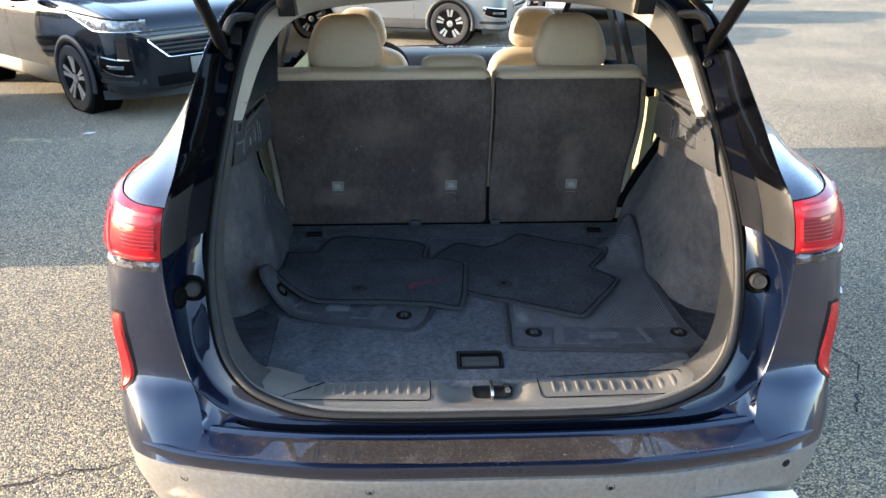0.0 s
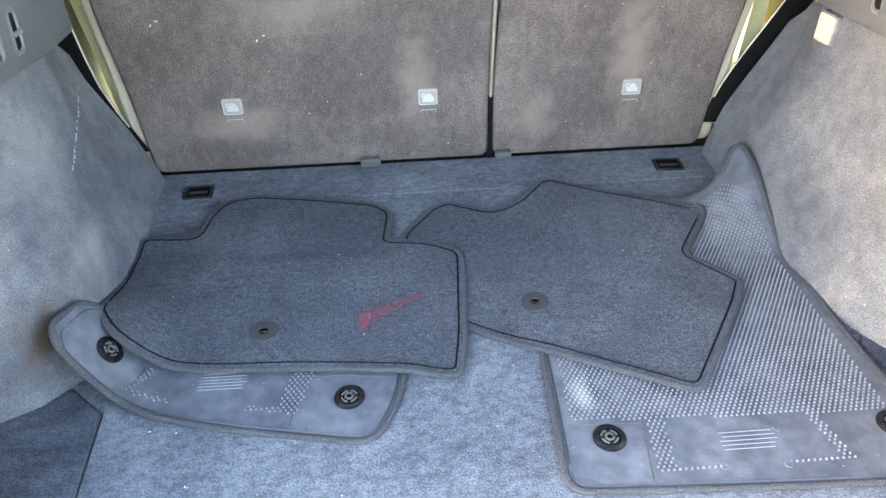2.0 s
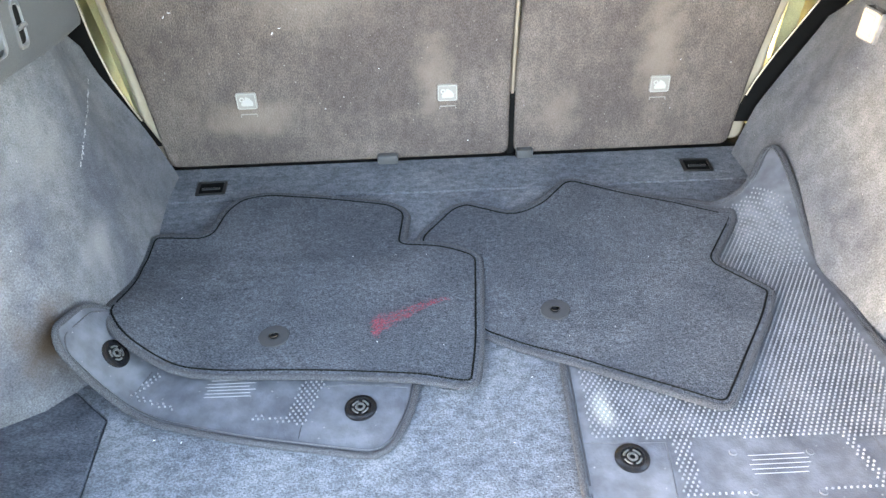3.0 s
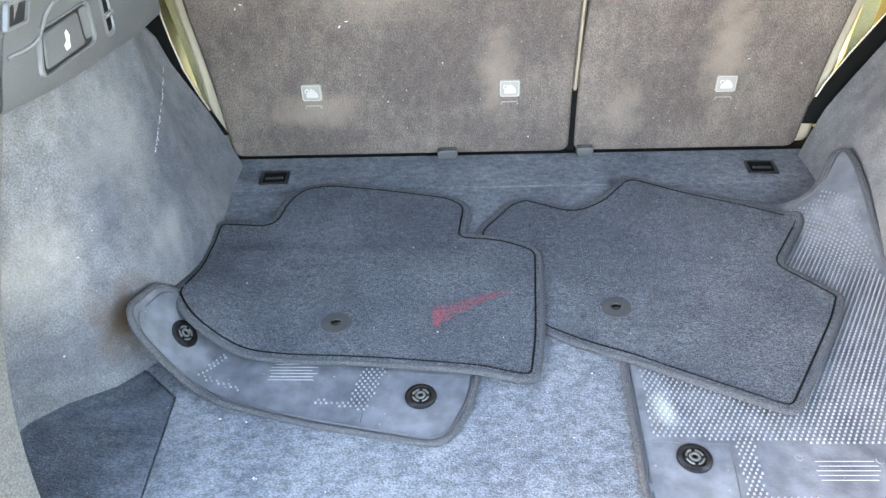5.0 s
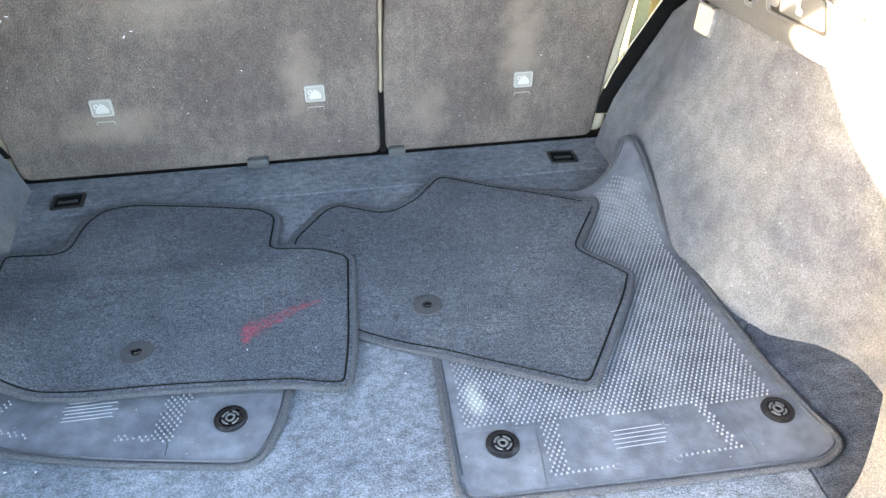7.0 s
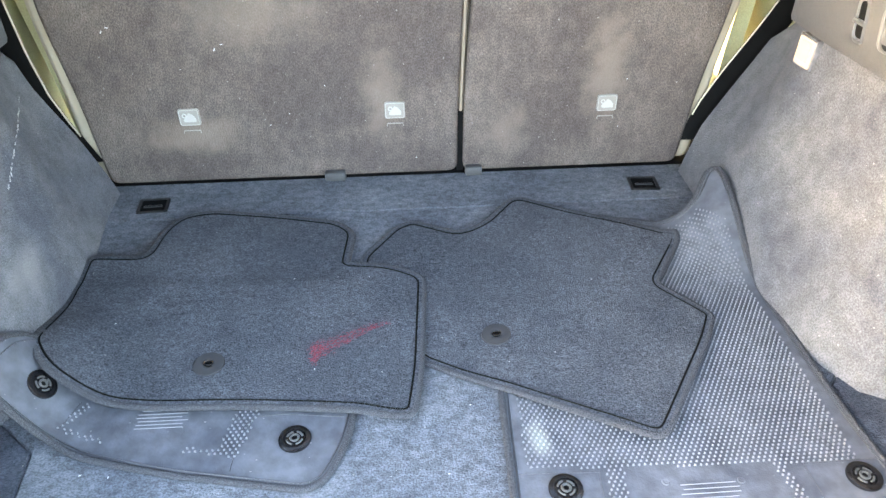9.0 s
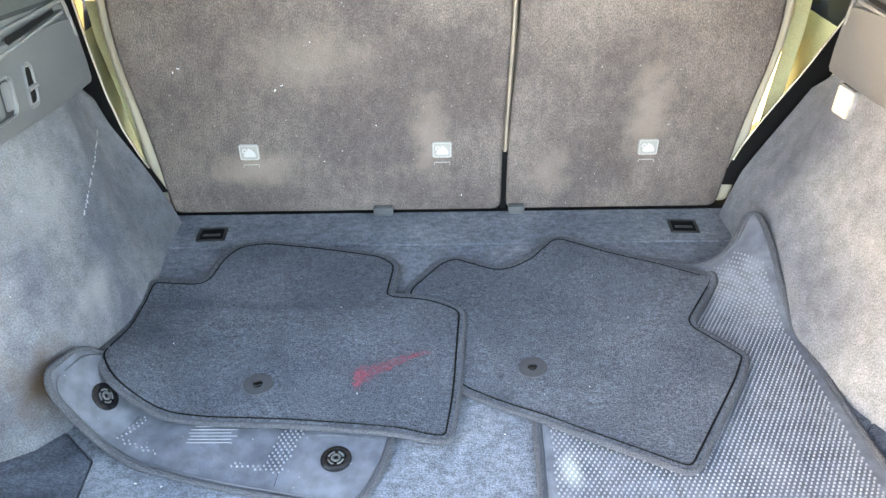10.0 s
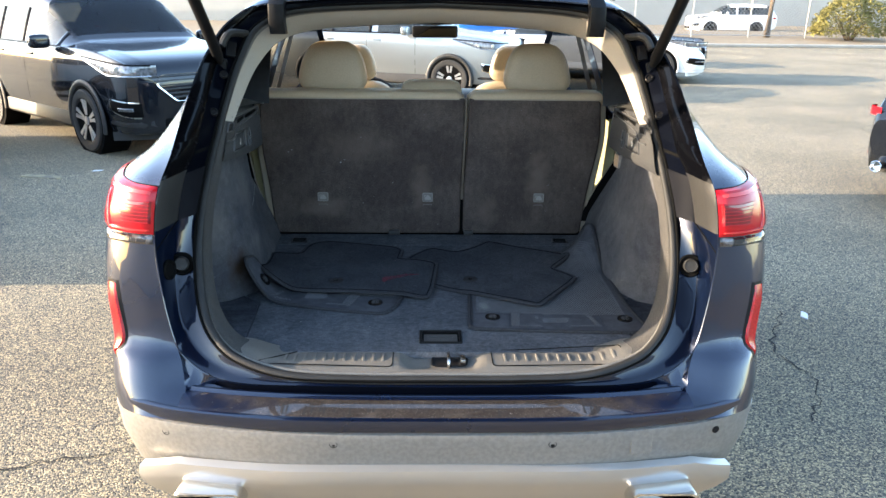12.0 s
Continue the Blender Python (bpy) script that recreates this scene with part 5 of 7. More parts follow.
arch = spline([(0.03, 1.418, 0.722), (0.03, 1.420, 0.738), (0.03, 1.445, 0.742), (0.03, 1.470, 0.738), (0.03, 1.472, 0.722)], 5)
suv_part("latch_striker", tube(arch, 0.0048, 8, up=(1, 0, 0)), STEEL, sill, "bright steel latch loop")
suv_part("latch_guide", box((0.068, 1.447, 0.731), (0.016, 0.036, 0.018), 0.005), STEEL, sill, "worn steel latch guide")


# ---- rear seats ----
def seat_outline(x0t, x1t, x0b, x1b, z0, z1, rl, rr, belly=0.02):
    """The back of a seat: full to two thirds of its height, then drawn in towards its foot on the outer side."""
    zm, zk = z0 + 0.70 * (z1 - z0), z0 + 0.34 * (z1 - z0)
    right = [(x1b + 0.42 * (x1t - x1b), zk), (x1t + belly * 0.5, zm)] if x1t > 0.3 else [(x1b, zk), (x1t, zm)]
    left = [(x0t - belly * 0.5, zm), (x0b + 0.42 * (x0t - x0b), zk)] if x0t < -0.3 else [(x0t, zm), (x0b, zk)]
    return rounded([(x0b, z0), (x1b, z0), *right, (x1t, z1), (x0t, z1), *left], [0.02, 0.02, 0.12, 0.12, rr, rl, 0.12, 0.12], 6)


def swell(outline, levels):
    """Rows of an upright outline set at several depths; levels give depth and growth."""
    c = outline.mean(0)
    rows = []
    for y, g in levels:
        row = []
        for p in outline:
            d = p - c
            q = p - d / np.linalg.norm(d) * g
            row.append((q[0], y, q[1]))
        rows.append(row)
    bm = strip(rows, False, True)
    bm.verts.ensure_lookup_table()
    n = len(outline)
    bm.faces.new(bm.verts[:n])
    bm.faces.new(bm.verts[-n:])
    return bm


def cushion(c, s, crown=0.5, n=10):
    """A soft pad: a box with all its faces bellied out."""
    bm = bmesh.new()
    bmesh.ops.create_cube(bm, size=2)
    bmesh.ops.subdivide_edges(bm, edges=bm.edges, cuts=n, use_grid_fill=True)
    for v in bm.verts:
        p = v.co.copy()
        k = 4.2
        r = (abs(p.x) ** k + abs(p.y) ** k + abs(p.z) ** k) ** (1 / k)
        v.co = Vector((c[0] + p.x / r * s[0], c[1] + p.y / r * s[1], c[2] + p.z / r * s[2]))
    return bm


def headrest(x, y, z0, w, h, parent, label, depth=0.10, taper=0.46):
    """A padded head restraint on two posts, narrower towards its top."""
    bm = cushion((x, y, z0 + h / 2), (w / 2, depth / 2, h / 2))
    for v in bm.verts:
        t = (v.co.z - z0) / h
        v.co.x = x + (v.co.x - x) * (1 - taper * max(0, t - 0.15) ** 1.7)
        v.co.y += 0.03 * (t - 0.5)
    ob = suv_part("headrest", bm, BEIGE, parent, label, sharp=80)
    for s in (-1, 1):
        suv_part("headrest_post", tube([(x + s * 0.06, y + 0.005, z0 - 0.05), (x + s * 0.06, y + 0.005, z0 + 0.02)], 0.006, 8), CHROME, parent)
    return ob


def child_tag(x, z, y, parent):
    o = rounded([(-0.021, -0.018), (0.021, -0.018), (0.021, 0.018), (-0.021, 0.018)], 0.005)
    m = Matrix.Translation((x, y, z)) @ pose(0, 0, 0, 90)
    suv_part("anchor_tag", plate(o, -0.001, 0.003, 0.001, m=m), TAG, parent, "small grey child seat anchor tag")
    rim = [m @ Vector((*p, 0.0034)) for p in o * 0.90]
    suv_part("tag_rim", tube(rim, 0.0006, 4, True, up=(0, 1, 0)), WHITE, parent)
    seat = rounded([(-0.011, -0.010), (0.013, -0.010), (0.013, -0.002), (0.007, 0.006), (-0.001, 0.010), (-0.004, 0.002), (-0.012, -0.004)], 0.0025)
    suv_part("tag_mark", plate(seat, 0.0026, 0.0038, 0.0003, m=m), WHITE, parent)
    suv_part("tag_mark", tube([m @ Vector((-0.009 + 0.004 * math.cos(a), 0.004 + 0.004 * math.sin(a), 0.0034)) for a in np.linspace(0, 2 * math.pi, 11)[:-1]], 0.0013, 5, True, up=(0, 1, 0)), WHITE, parent)
    suv_part("tag_slot", tube([m @ Vector((a, b, 0.0005)) for a, b in ((-0.017, -0.036), (-0.016, -0.030), (0.016, -0.030), (0.017, -0.036))], 0.0010, 5), TAG, parent)


def rear_seat(x0t, x1t, x0b, x1b, rl, rr, tags, label):
    zt = 1.305
    ol, orr = (0.026 if x0t < -0.3 else 0.0), (0.026 if x1t > 0.3 else 0.0)
    o = seat_outline(x0t - ol, x1t + orr, x0b - ol * 1.35, x1b + orr * 1.35, 0.748, zt - 0.012, rl, rr)
    back = suv_part("rear_seat_back", swell(o, [(2.512, 0.014), (2.516, 0.004), (2.530, 0.0), (2.60, 0.0), (2.66, 0.012), (2.69, 0.05)]), SHADED_BEIGE, None, label, sharp=70)
    c = seat_outline(x0t, x1t, x0b, x1b, 0.746, zt - 0.022, rl * 0.6, rr * 0.6)
    suv_part("seat_back_cover", swell(c, [(2.530, 0.0), (2.503, 0.0), (2.499, 0.003), (2.4975, 0.010)]), SEAT_CARPET, back, "worn black carpet seat back cover with pale painted light patches", sharp=60)
    # leather roll over the top
    prof = [(2.506, zt - 0.034), (2.499, zt - 0.026), (2.4975, zt - 0.014), (2.502, zt - 0.003), (2.515, zt + 0.002), (2.60, zt + 0.003), (2.66, zt - 0.008), (2.69, zt - 0.06)]
    rows = []
    xs = np.linspace(x0t - ol * 0.8, x1t + orr * 0.8, 25)
    for x in xs:
        e = min(x - xs[0], xs[-1] - x)
        d = 0.024 * max(0.0, 1 - e / 0.03) ** 2
        rows.append([(x, y + d * 0.4, z - d * (1 if z > zt - 0.03 else 0.3) + 0.0012 * math.sin(23 * x)) for y, z in prof])
    roll = strip(rows)
    roll.verts.ensure_lookup_table()
    roll.faces.new(roll.verts[:len(prof)])
    roll.faces.new(roll.verts[-len(prof):])
    suv_part("top_roll", roll, BEIGE, back, "beige leather roll along the top", sharp=50)
    seam = [(a, 2.499, zt - 0.0215 - 0.003) for a in np.linspace(xs[0] + 0.02, xs[-1] - 0.02, 12)]
    suv_part("piping", tube(seam, 0.0026, 6, up=(0, 1, 0)), SHADED_BEIGE, back)
    for x in tags:
        child_tag(x, 0.897, 2.4965, back)
    return back


seat_l = rear_seat(-0.668, 0.108, -0.640, 0.098, 0.04, 0.012, (-0.445, -0.032), "wide section of the folding rear seat back")
seat_r = rear_seat(0.124, 0.628, 0.110, 0.582, 0.012, 0.04, (0.409,), "narrow section of the folding rear seat back")
suv_part("gap_welt", strip([[(0.116 - 0.012 * (1.28 - z) / 0.4 + dx, y, z) for dx, y in ((-0.006, 2.512), (-0.0022, 2.505), (0.0022, 2.505), (0.006, 2.512))] for z in np.linspace(0.885, 1.285, 9)]), WELT, seat_l, "beige vinyl edge between the two seat backs")
headrest(-0.405, 2.65, 1.290, 0.272, 0.190, seat_l, "beige leather rear headrest", 0.11)
headrest(-0.018, 2.63, 1.280, 0.240, 0.058, seat_l, "low beige middle headrest", 0.10, 0.15)
headrest(0.398, 2.65, 1.290, 0.268, 0.188, seat_r, "beige leather rear headrest", 0.11)
# hinge brackets at the foot of the seat backs
for x, w in ((-0.165, 0.022), (0.132, 0.018)):
    b = suv_part("seat_hinge", box((x, 2.488, 0.753), (w * 2, 0.02, 0.020), 0.004), PANEL, seat_l, "grey hinge bracket under the seat back")
suv_part("seat_gap", box((0.1045, 2.522, 0.815), (0.014, 0.03, 0.145)), BLACK_GAP, seat_l)
suv_part("seat_foot", box((0, 2.56, 0.66), (1.34, 0.12, 0.160), 0.01), BLACK_GAP, seat_l)
suv_part("rear_bench", cushion((0, 2.95, 0.72), (0.64, 0.26, 0.10)), BEIGE, None, "beige leather rear bench cushion", sharp=80)

# ---- front of the cabin ----
for side in (1, -1):
    x = 0.405 if side > 0 else -0.425
    fs = suv_part("front_seat", cushion((x, 3.52, 0.955), (0.235, 0.07, 0.285)), BEIGE, None, "beige leather front seat", sharp=80)
    suv_part("seat_cushion", cushion((x, 3.82, 0.66), (0.26, 0.27, 0.09)), BEIGE, fs, "", sharp=80)
    headrest(x, 3.56, 1.235, 0.25, 0.180, fs, "beige leather front headrest", 0.11)
dash_prof = [(4.05, 0.75), (4.03, 0.95), (4.06, 1.06), (4.12, 1.10), (4.25, 1.115), (4.50, 1.09)]
dash = suv_part("dashboard", strip([[(x, y + 0.10 * (x / 0.75) ** 2, z - 0.02 * (x / 0.75) ** 2) for y, z in dash_prof] for x in np.linspace(-0.76, 0.76, 15)]), DARK, None, "black dashboard")
suv_part("screen", box((0.0, 4.035, 1.02), (0.23, 0.02, 0.10), 0.005), GLOSS_BLACK, dash, "dark centre screen")
for x in (-0.17, 0.17, 0.62):
    suv_part("air_vent", box((x, 4.03, 1.02), (0.06, 0.02, 0.07), 0.006), PANEL, dash)
wheel_m = frame_to((-0.38, 3.88, 1.03), (1, 0, 0), (0, -0.93, 0.36))
sw = suv_part("steering_wheel", tube([wheel_m @ Vector((0.185 * math.cos(a), 0.185 * math.sin(a), 0)) for a in np.linspace(0, 2 * math.pi, 33)[:-1]], 0.014, 8, True, up=(0, 1, 0.2)), DARK, None, "black steering wheel")
suv_part("wheel_hub", lathe([(0.085, -0.05), (0.08, 0.0), (0.05, 0.015)], 20, wheel_m), DARK, sw)
for a in (0.1, math.pi - 0.1, -math.pi / 2):
    suv_part("wheel_spoke", tube([wheel_m @ Vector((0.06 * math.cos(a), 0.06 * math.sin(a), 0)), wheel_m @ Vector((0.18 * math.cos(a), 0.18 * math.sin(a), 0))], 0.016, 8), SATIN, sw)
mir = suv_part("rear_view_mirror", box((0.0, 3.70, 1.475), (0.24, 0.03, 0.062), 0.012), DARK, None, "rear view mirror on the windscreen")
suv_part("mirror_glass", box((0, 0, 0), (0.22, 0.003, 0.048), 0.0, m=pose(0.0, 3.682, 1.475, -9, 0, -5)), MIRROR, mir)
suv_part("mirror_stem", tube([(0.0, 3.71, 1.50), (0.0, 3.72, 1.56)], 0.012, 8), DARK, mir)
suv_part("sensor_box", box((0.0, 3.64, 1.537), (0.19, 0.10, 0.05), 0.015), DARK, mir, "dark sensor housing above the mirror")
suv_part("bulkhead", strip([[(x, 4.5, z) for x in (-0.8, 0, 0.8)] for z in (0.45, 0.8, 1.04)]), BLACK_GAP, dash)
suv_part("cabin_floor", box((0, 3.4, 0.50), (1.56, 2.0, 0.03)), DARK, None)


# ---- floor mats lying in the cargo bay ----
def mat_sheet(outline, height, thick, step=0.018):
    """A draped sheet: a triangulated outline with a height over the plan, its rim turned down."""
    from_geo = [Vector((p[0], p[1])) for p in outline]
    n = len(from_geo)
    edges = [(i, (i + 1) % n) for i in range(n)]
    xs, ys = outline[:, 0], outline[:, 1]

    def inside(x, y):
        hit, j = False, n - 1
        near = 1e9
        for i in range(n):
            if (ys[i] > y) != (ys[j] > y) and x < (xs[j] - xs[i]) * (y - ys[i]) / (ys[j] - ys[i]) + xs[i]:
                hit = not hit
            near = min(near, (xs[i] - x) ** 2 + (ys[i] - y) ** 2)
            j = i
        return hit and near > (step * 0.5) ** 2

    pts = list(from_geo)
    for i, x in enumerate(np.arange(xs.min(), xs.max(), step)):
        for y in np.arange(ys.min() + (step / 2 if i % 2 else 0), ys.max(), step):
            if inside(x, y):
                pts.append(Vector((x, y)))
    from mathutils.geometry import delaunay_2d_cdt
    vs, es, fs, *_ = delaunay_2d_cdt(pts, edges, [list(range(n))], 2, 1e-6)
    bm = bmesh.new()
    bv = [bm.verts.new((v.x, v.y, height(v.x, v.y))) for v in vs]
    for f in fs:
        bm.faces.new([bv[i] for i in f])
    rim = [bm.verts.new((p[0], p[1], height(p[0], p[1]) - thick)) for p in outline]
    top = {}
    for v in bv:
        top[(round(v.co.x, 5), round(v.co.y, 5))] = v
    for i in range(n):
        a, b = (top.get((round(outline[k][0], 5), round(outline[k][1], 5))) for k in (i, (i + 1) % n))
        if a and b:
            bm.faces.new((a, b, rim[(i + 1) % n], rim[i]))
    return bm


def inset(outline, d):
    """The outline moved inwards by d."""
    n = len(outline)
    area = sum(outline[i][0] * outline[(i + 1) % n][1] - outline[(i + 1) % n][0] * outline[i][1] for i in range(n))
    s = 1 if area > 0 else -1
    out = []
    for i in range(n):
        t = outline[(i + 1) % n] - outline[i - 1]
        l = np.linalg.norm(t)
        out.append(outline[i] + s * d * np.array([-t[1], t[0]]) / (l if l > 1e-9 else 1))
    return np.array(out)


def dense(outline, step=0.012):
    out = []
    n = len(outline)
    for i in range(n):
        a, b = outline[i], outline[(i + 1) % n]
        k = max(1, int(np.linalg.norm(b - a) / step))
        for j in range(k):
            q = a + (b - a) * j / k
            if not out or np.linalg.norm(q - out[-1]) > 0.0015:
                out.append(q)
    return np.array(out)


def make_mat(name, label, outline, height, mat, base, sunk=0.0):
    th = thing(name, label, "floor mat", base)
    th_at = Matrix.Translation(-Vector(base))
    o = dense(outline)

    def add(n, bm, m, l="", sharp=60, weld=0.00005):
        ob = part(n, bm, m, th, l, sharp, weld)
        ob.matrix_parent_inverse = th_at
        return ob

    add("sheet", mat_sheet(o, height, 0.006), mat)
    edge = [(p[0], p[1], height(p[0], p[1]) - 0.0012 - sunk) for p in (inset(o, -sunk) if sunk else o)]
    add("binding", tube(edge, 0.0052, 8, True, flat=0.85), BINDING, "dark stitched edge binding")
    # stitches along the binding, drawn wide and dark to paint in the groove's shade
    st = inset(o, 0.0075)
    sb = bmesh.new()
    for i in range(0, len(st) - 1, 1):
        a, b = st[i], st[(i + 1) % len(st)]
        for f0, f1 in ((0.01, 0.47), (0.51, 0.97)):
            p, q = a + (b - a) * f0, a + (b - a) * f1
            tube([(p[0], p[1], height(p[0], p[1]) + 0.0006), (q[0], q[1], height(q[0], q[1]) + 0.0006)], 0.0016 if sunk else 0.0012, 4, bm=sb)
    add("stitches_and_shade", sb, BLACK_GAP if sunk else CREASE, weld=0)
    return th, add


def grommet(add, x, y, height, r=0.021, clip=False):
    """A fixing: a felt-edged disc with an eyelet, or an open plastic clip."""
    e = 0.01
    nx, ny = (height(x - e, y) - height(x + e, y)) / (2 * e), (height(x, y - e) - height(x, y + e)) / (2 * e)
    m = frame_to((x, y, height(x, y)), (1, 0, 0), (nx, ny, 1))
    if clip:
        add("clip_ring", lathe([(r, -0.001), (r * 0.97, 0.003), (r * 0.80, 0.0042), (r * 0.66, 0.004), (r * 0.6, 0.001), (r * 0.3, 0.001)], 28, m), CLIP, "glossy black mat clip")
        for k in range(4):
            arc = [m @ Vector((r * 0.47 * math.cos(a), r * 0.47 * math.sin(a), 0.0035)) for a in np.linspace(k * 1.571 + 0.25, k * 1.571 + 1.32, 6)]
            add("clip_tooth", tube(arc, 0.0015, 5), PANEL)
        add("clip_bore", lathe([(r * 0.26, 0.0012), (r * 0.1, 0.0013)], 14, m), BLACK_GAP)
        add("clip_collar", tube([m @ Vector((r * 0.24 * math.cos(a), r * 0.24 * math.sin(a), 0.004)) for a in np.linspace(0, 2 * math.pi, 15)[:-1]], 0.0018, 6, True), PANEL)
    else:
        add("grommet", lathe([(r, -0.001), (r * 0.97, 0.0022), (r * 0.5, 0.0026), (r * 0.33, 0.0028), (r * 0.26, 0.001)], 28, m, cap=False), GROMMET, "round dark grommet")
        add("eyelet", lathe([(r * 0.30, 0.0005), (r * 0.2, 0.0008), (r * 0.1, 0.0008)], 16, m), BLACK_GAP)
        add("eyelet_rim", tube([m @ Vector((r * 0.28 * math.cos(a), r * 0.20 * math.sin(a), 0.003)) for a in np.linspace(0, 2 * math.pi, 15)[:-1]], 0.0013, 6, True), CLIP)


def nubs(region, height, pitch=0.0078, r=0.0018, h=0.0030):
    """Small rubber cones where region holds, in staggered rows."""
    bm = bmesh.new()
    (x0, x1, y0, y1), ok = region
    j = 0
    for y in np.arange(y0, y1, pitch * 0.76):
        for x in np.arange(x0 + (pitch / 2 if j % 2 else 0), x1, pitch):
            if ok(x, y):
                z = height(x, y)
                b = [bm.verts.new((x + r * math.cos(a), y + r * math.sin(a), z - 0.0002)) for a in (0.6, 1.86, 3.11, 4.37, 5.63)]
                t = [bm.verts.new((x + r * 0.45 * math.cos(a), y + r * 0.45 * math.sin(a), z + h)) for a in (0.6, 1.86, 3.11, 4.37, 5.63)]
                for k in range(5):
                    bm.faces.new((b[k], b[(k + 1) % 5], t[(k + 1) % 5], t[k]))
                bm.faces.new(t)
        j += 1
    return bm


def inside_of(outline):
    o = np.array(outline)

    def test(x, y):
        hit, j = False, len(o) - 1
        for i in range(len(o)):
            if (o[i][1] > y) != (o[j][1] > y) and x < (o[j][0] - o[i][0]) * (y - o[i][1]) / (o[j][1] - o[i][1]) + o[i][0]:
                hit = not hit
            j = i
        return hit
    return test


def print_bars(add, x0, x1, y0, y1, height, rows, seed):
    """Unreadable moulded lettering: thin bars."""
    rng = random.Random(seed)
    for k in range(rows):
        y = y0 + (y1 - y0) * k / max(1, rows - 1)
        a, b = x0 + rng.uniform(0, 0.006), x1 - rng.uniform(0, 0.012)
        add("moulded_line", tube([(x, y, height(x, y) + 0.0004) for x in np.linspace(a, b, 4)], 0.0007, 4), THREAD)


# rubber-backed mat, face down, its outer corner bent up the wheel housing
def left_lift(x, y):
    return 0.13 * min(1.15, max(0.0, (-0.50 - x) / 0.10)) ** 1.8 * smooth01((2.05 - y) / 0.14)


def z_a(x, y):
    return FLOOR + 0.006 + left_lift(x, y) + 0.002 * math.sin(9 * x + 4 * y)


out_a = rounded([(-0.597, 1.850), (-0.588, 1.827), (-0.549, 1.816), (-0.513, 1.803), (-0.476, 1.782), (-0.36, 1.748), (-0.152, 1.706), (-0.118, 1.78), (-0.095, 1.92), (-0.12, 2.10), (-0.40, 2.10), (-0.565, 2.02), (-0.588, 1.93)],
                [0.012, 0.012, 0.02, 0.02, 0.04, 0.05, 0.035, 0.03, 0.03, 0.03, 0.05, 0.03, 0.03])
mat_a, add_a = make_mat("floor_mat", "front floor mat lying face down, ribbed black rubber backing", out_a, z_a, MAT_RUBBER, (-0.35, 1.9, FLOOR))
grommet(add_a, -0.190, 1.792, z_a, 0.023, True)
grommet(add_a, -0.550, 1.884, z_a, 0.023, True)
keep_a = inside_of(inset(out_a, 0.02))
field_a = lambda x, y: keep_a(x, y) and (
    (y > 1.845 - 0.12 * (x + 0.2) and x > -0.31 and x < -0.125) or
    (abs((x + 0.276) - 0.28 * (y - 1.79)) < 0.017 and 1.775 < y < 1.86) or
    (abs(y - 1.778 + 0.20 * (x + 0.3)) < 0.0045 and -0.342 < x < -0.262) or
    (abs((x + 0.506) - 0.45 * (y - 1.85)) < 0.006 and 1.822 < y < 1.88) or
    (abs(y - 1.817 + 0.33 * (x + 0.48)) < 0.0045 and -0.52 < x < -0.452))
tagged(add_a("nub_field", nubs(((-0.53, -0.1, 1.74, 1.90), field_a), z_a), NUB_GLINT, weld=0), "small raised rubber nubs", kind="stuff")
print_bars(add_a, -0.418, -0.344, 1.826, 1.864, z_a, 7, 3)
for seg in ([(-0.272, 1.745), (-0.268, 1.805), (-0.262, 1.825), (-0.249, 1.836), (-0.212, 1.839), (-0.125, 1.826)], [(-0.505, 1.881), (-0.520, 1.815)]):
    add_a("panel_crease", tube([(x, y, z_a(x, y)) for x, y in seg], 0.0007, 4), CREASE)


# the large ribbed mat, face down, tip riding up the wheel housing
def z_b(x, y):
    lift = 0.108 * smooth01((y - 2.03) / 0.25) * smooth01((x - 0.455) / 0.12)
    return FLOOR + 0.006 + lift + 0.0015 * math.sin(7 * x + 5 * y)


out_b = rounded([(0.094, 1.604), (0.35, 1.592), (0.575, 1.583), (0.618, 1.606), (0.602, 1.675), (0.592, 1.76), (0.588, 1.872), (0.588, 1.992), (0.582, 2.10), (0.578, 2.20), (0.575, 2.285), (0.555, 2.288), (0.515, 2.235), (0.44, 2.275), (0.30, 2.30), (0.13, 2.20), (0.108, 1.90)],
                [0.03, 0.03, 0.03, 0.022, 0.03, 0.06, 0.06, 0.06, 0.06, 0.04, 0.010, 0.010, 0.06, 0.06, 0.05, 0.05, 0.05])
mat_b, add_b = make_mat("floor_mat", "large front floor mat lying face down, black nubbed rubber backing", out_b, z_b, MAT_RUBBER, (0.36, 1.9, FLOOR))
grommet(add_b, 0.166, 1.684, z_b, 0.023, True)
grommet(add_b, 0.559, 1.674, z_b, 0.023, True)
keep_b = inside_of(inset(out_b, 0.021))
low_b = lambda x: 1.718 - 0.045 * (x - 0.12)
field_b = lambda x, y: keep_b(x, y) and (
    (y > low_b(x) and x > 0.122 and x < 0.566 - 0.10 * max(0, y - 2.07) - 0.45 * max(0, y - 2.17)) or
    (abs((x - 0.234) - 0.10 * (y - 1.68)) < 0.0125 and 1.622 < y < 1.73) or
    (abs((x - 0.459) + 0.22 * (y - 1.68)) < 0.0075 and 1.624 < y < 1.72) or
    (abs(y - 1.627) < 0.0045 and 0.228 < x < 0.300) or
    (abs(y - 1.626) < 0.0045 and 0.390 < x < 0.474))
tagged(add_b("nub_field", nubs(((0.10, 0.64, 1.62, 2.30), field_b), z_b), NUB_GLINT, weld=0), "fine field of raised rubber nubs", kind="stuff")
print_bars(add_b, 0.312, 0.394, 1.652, 1.680, z_b, 5, 8)
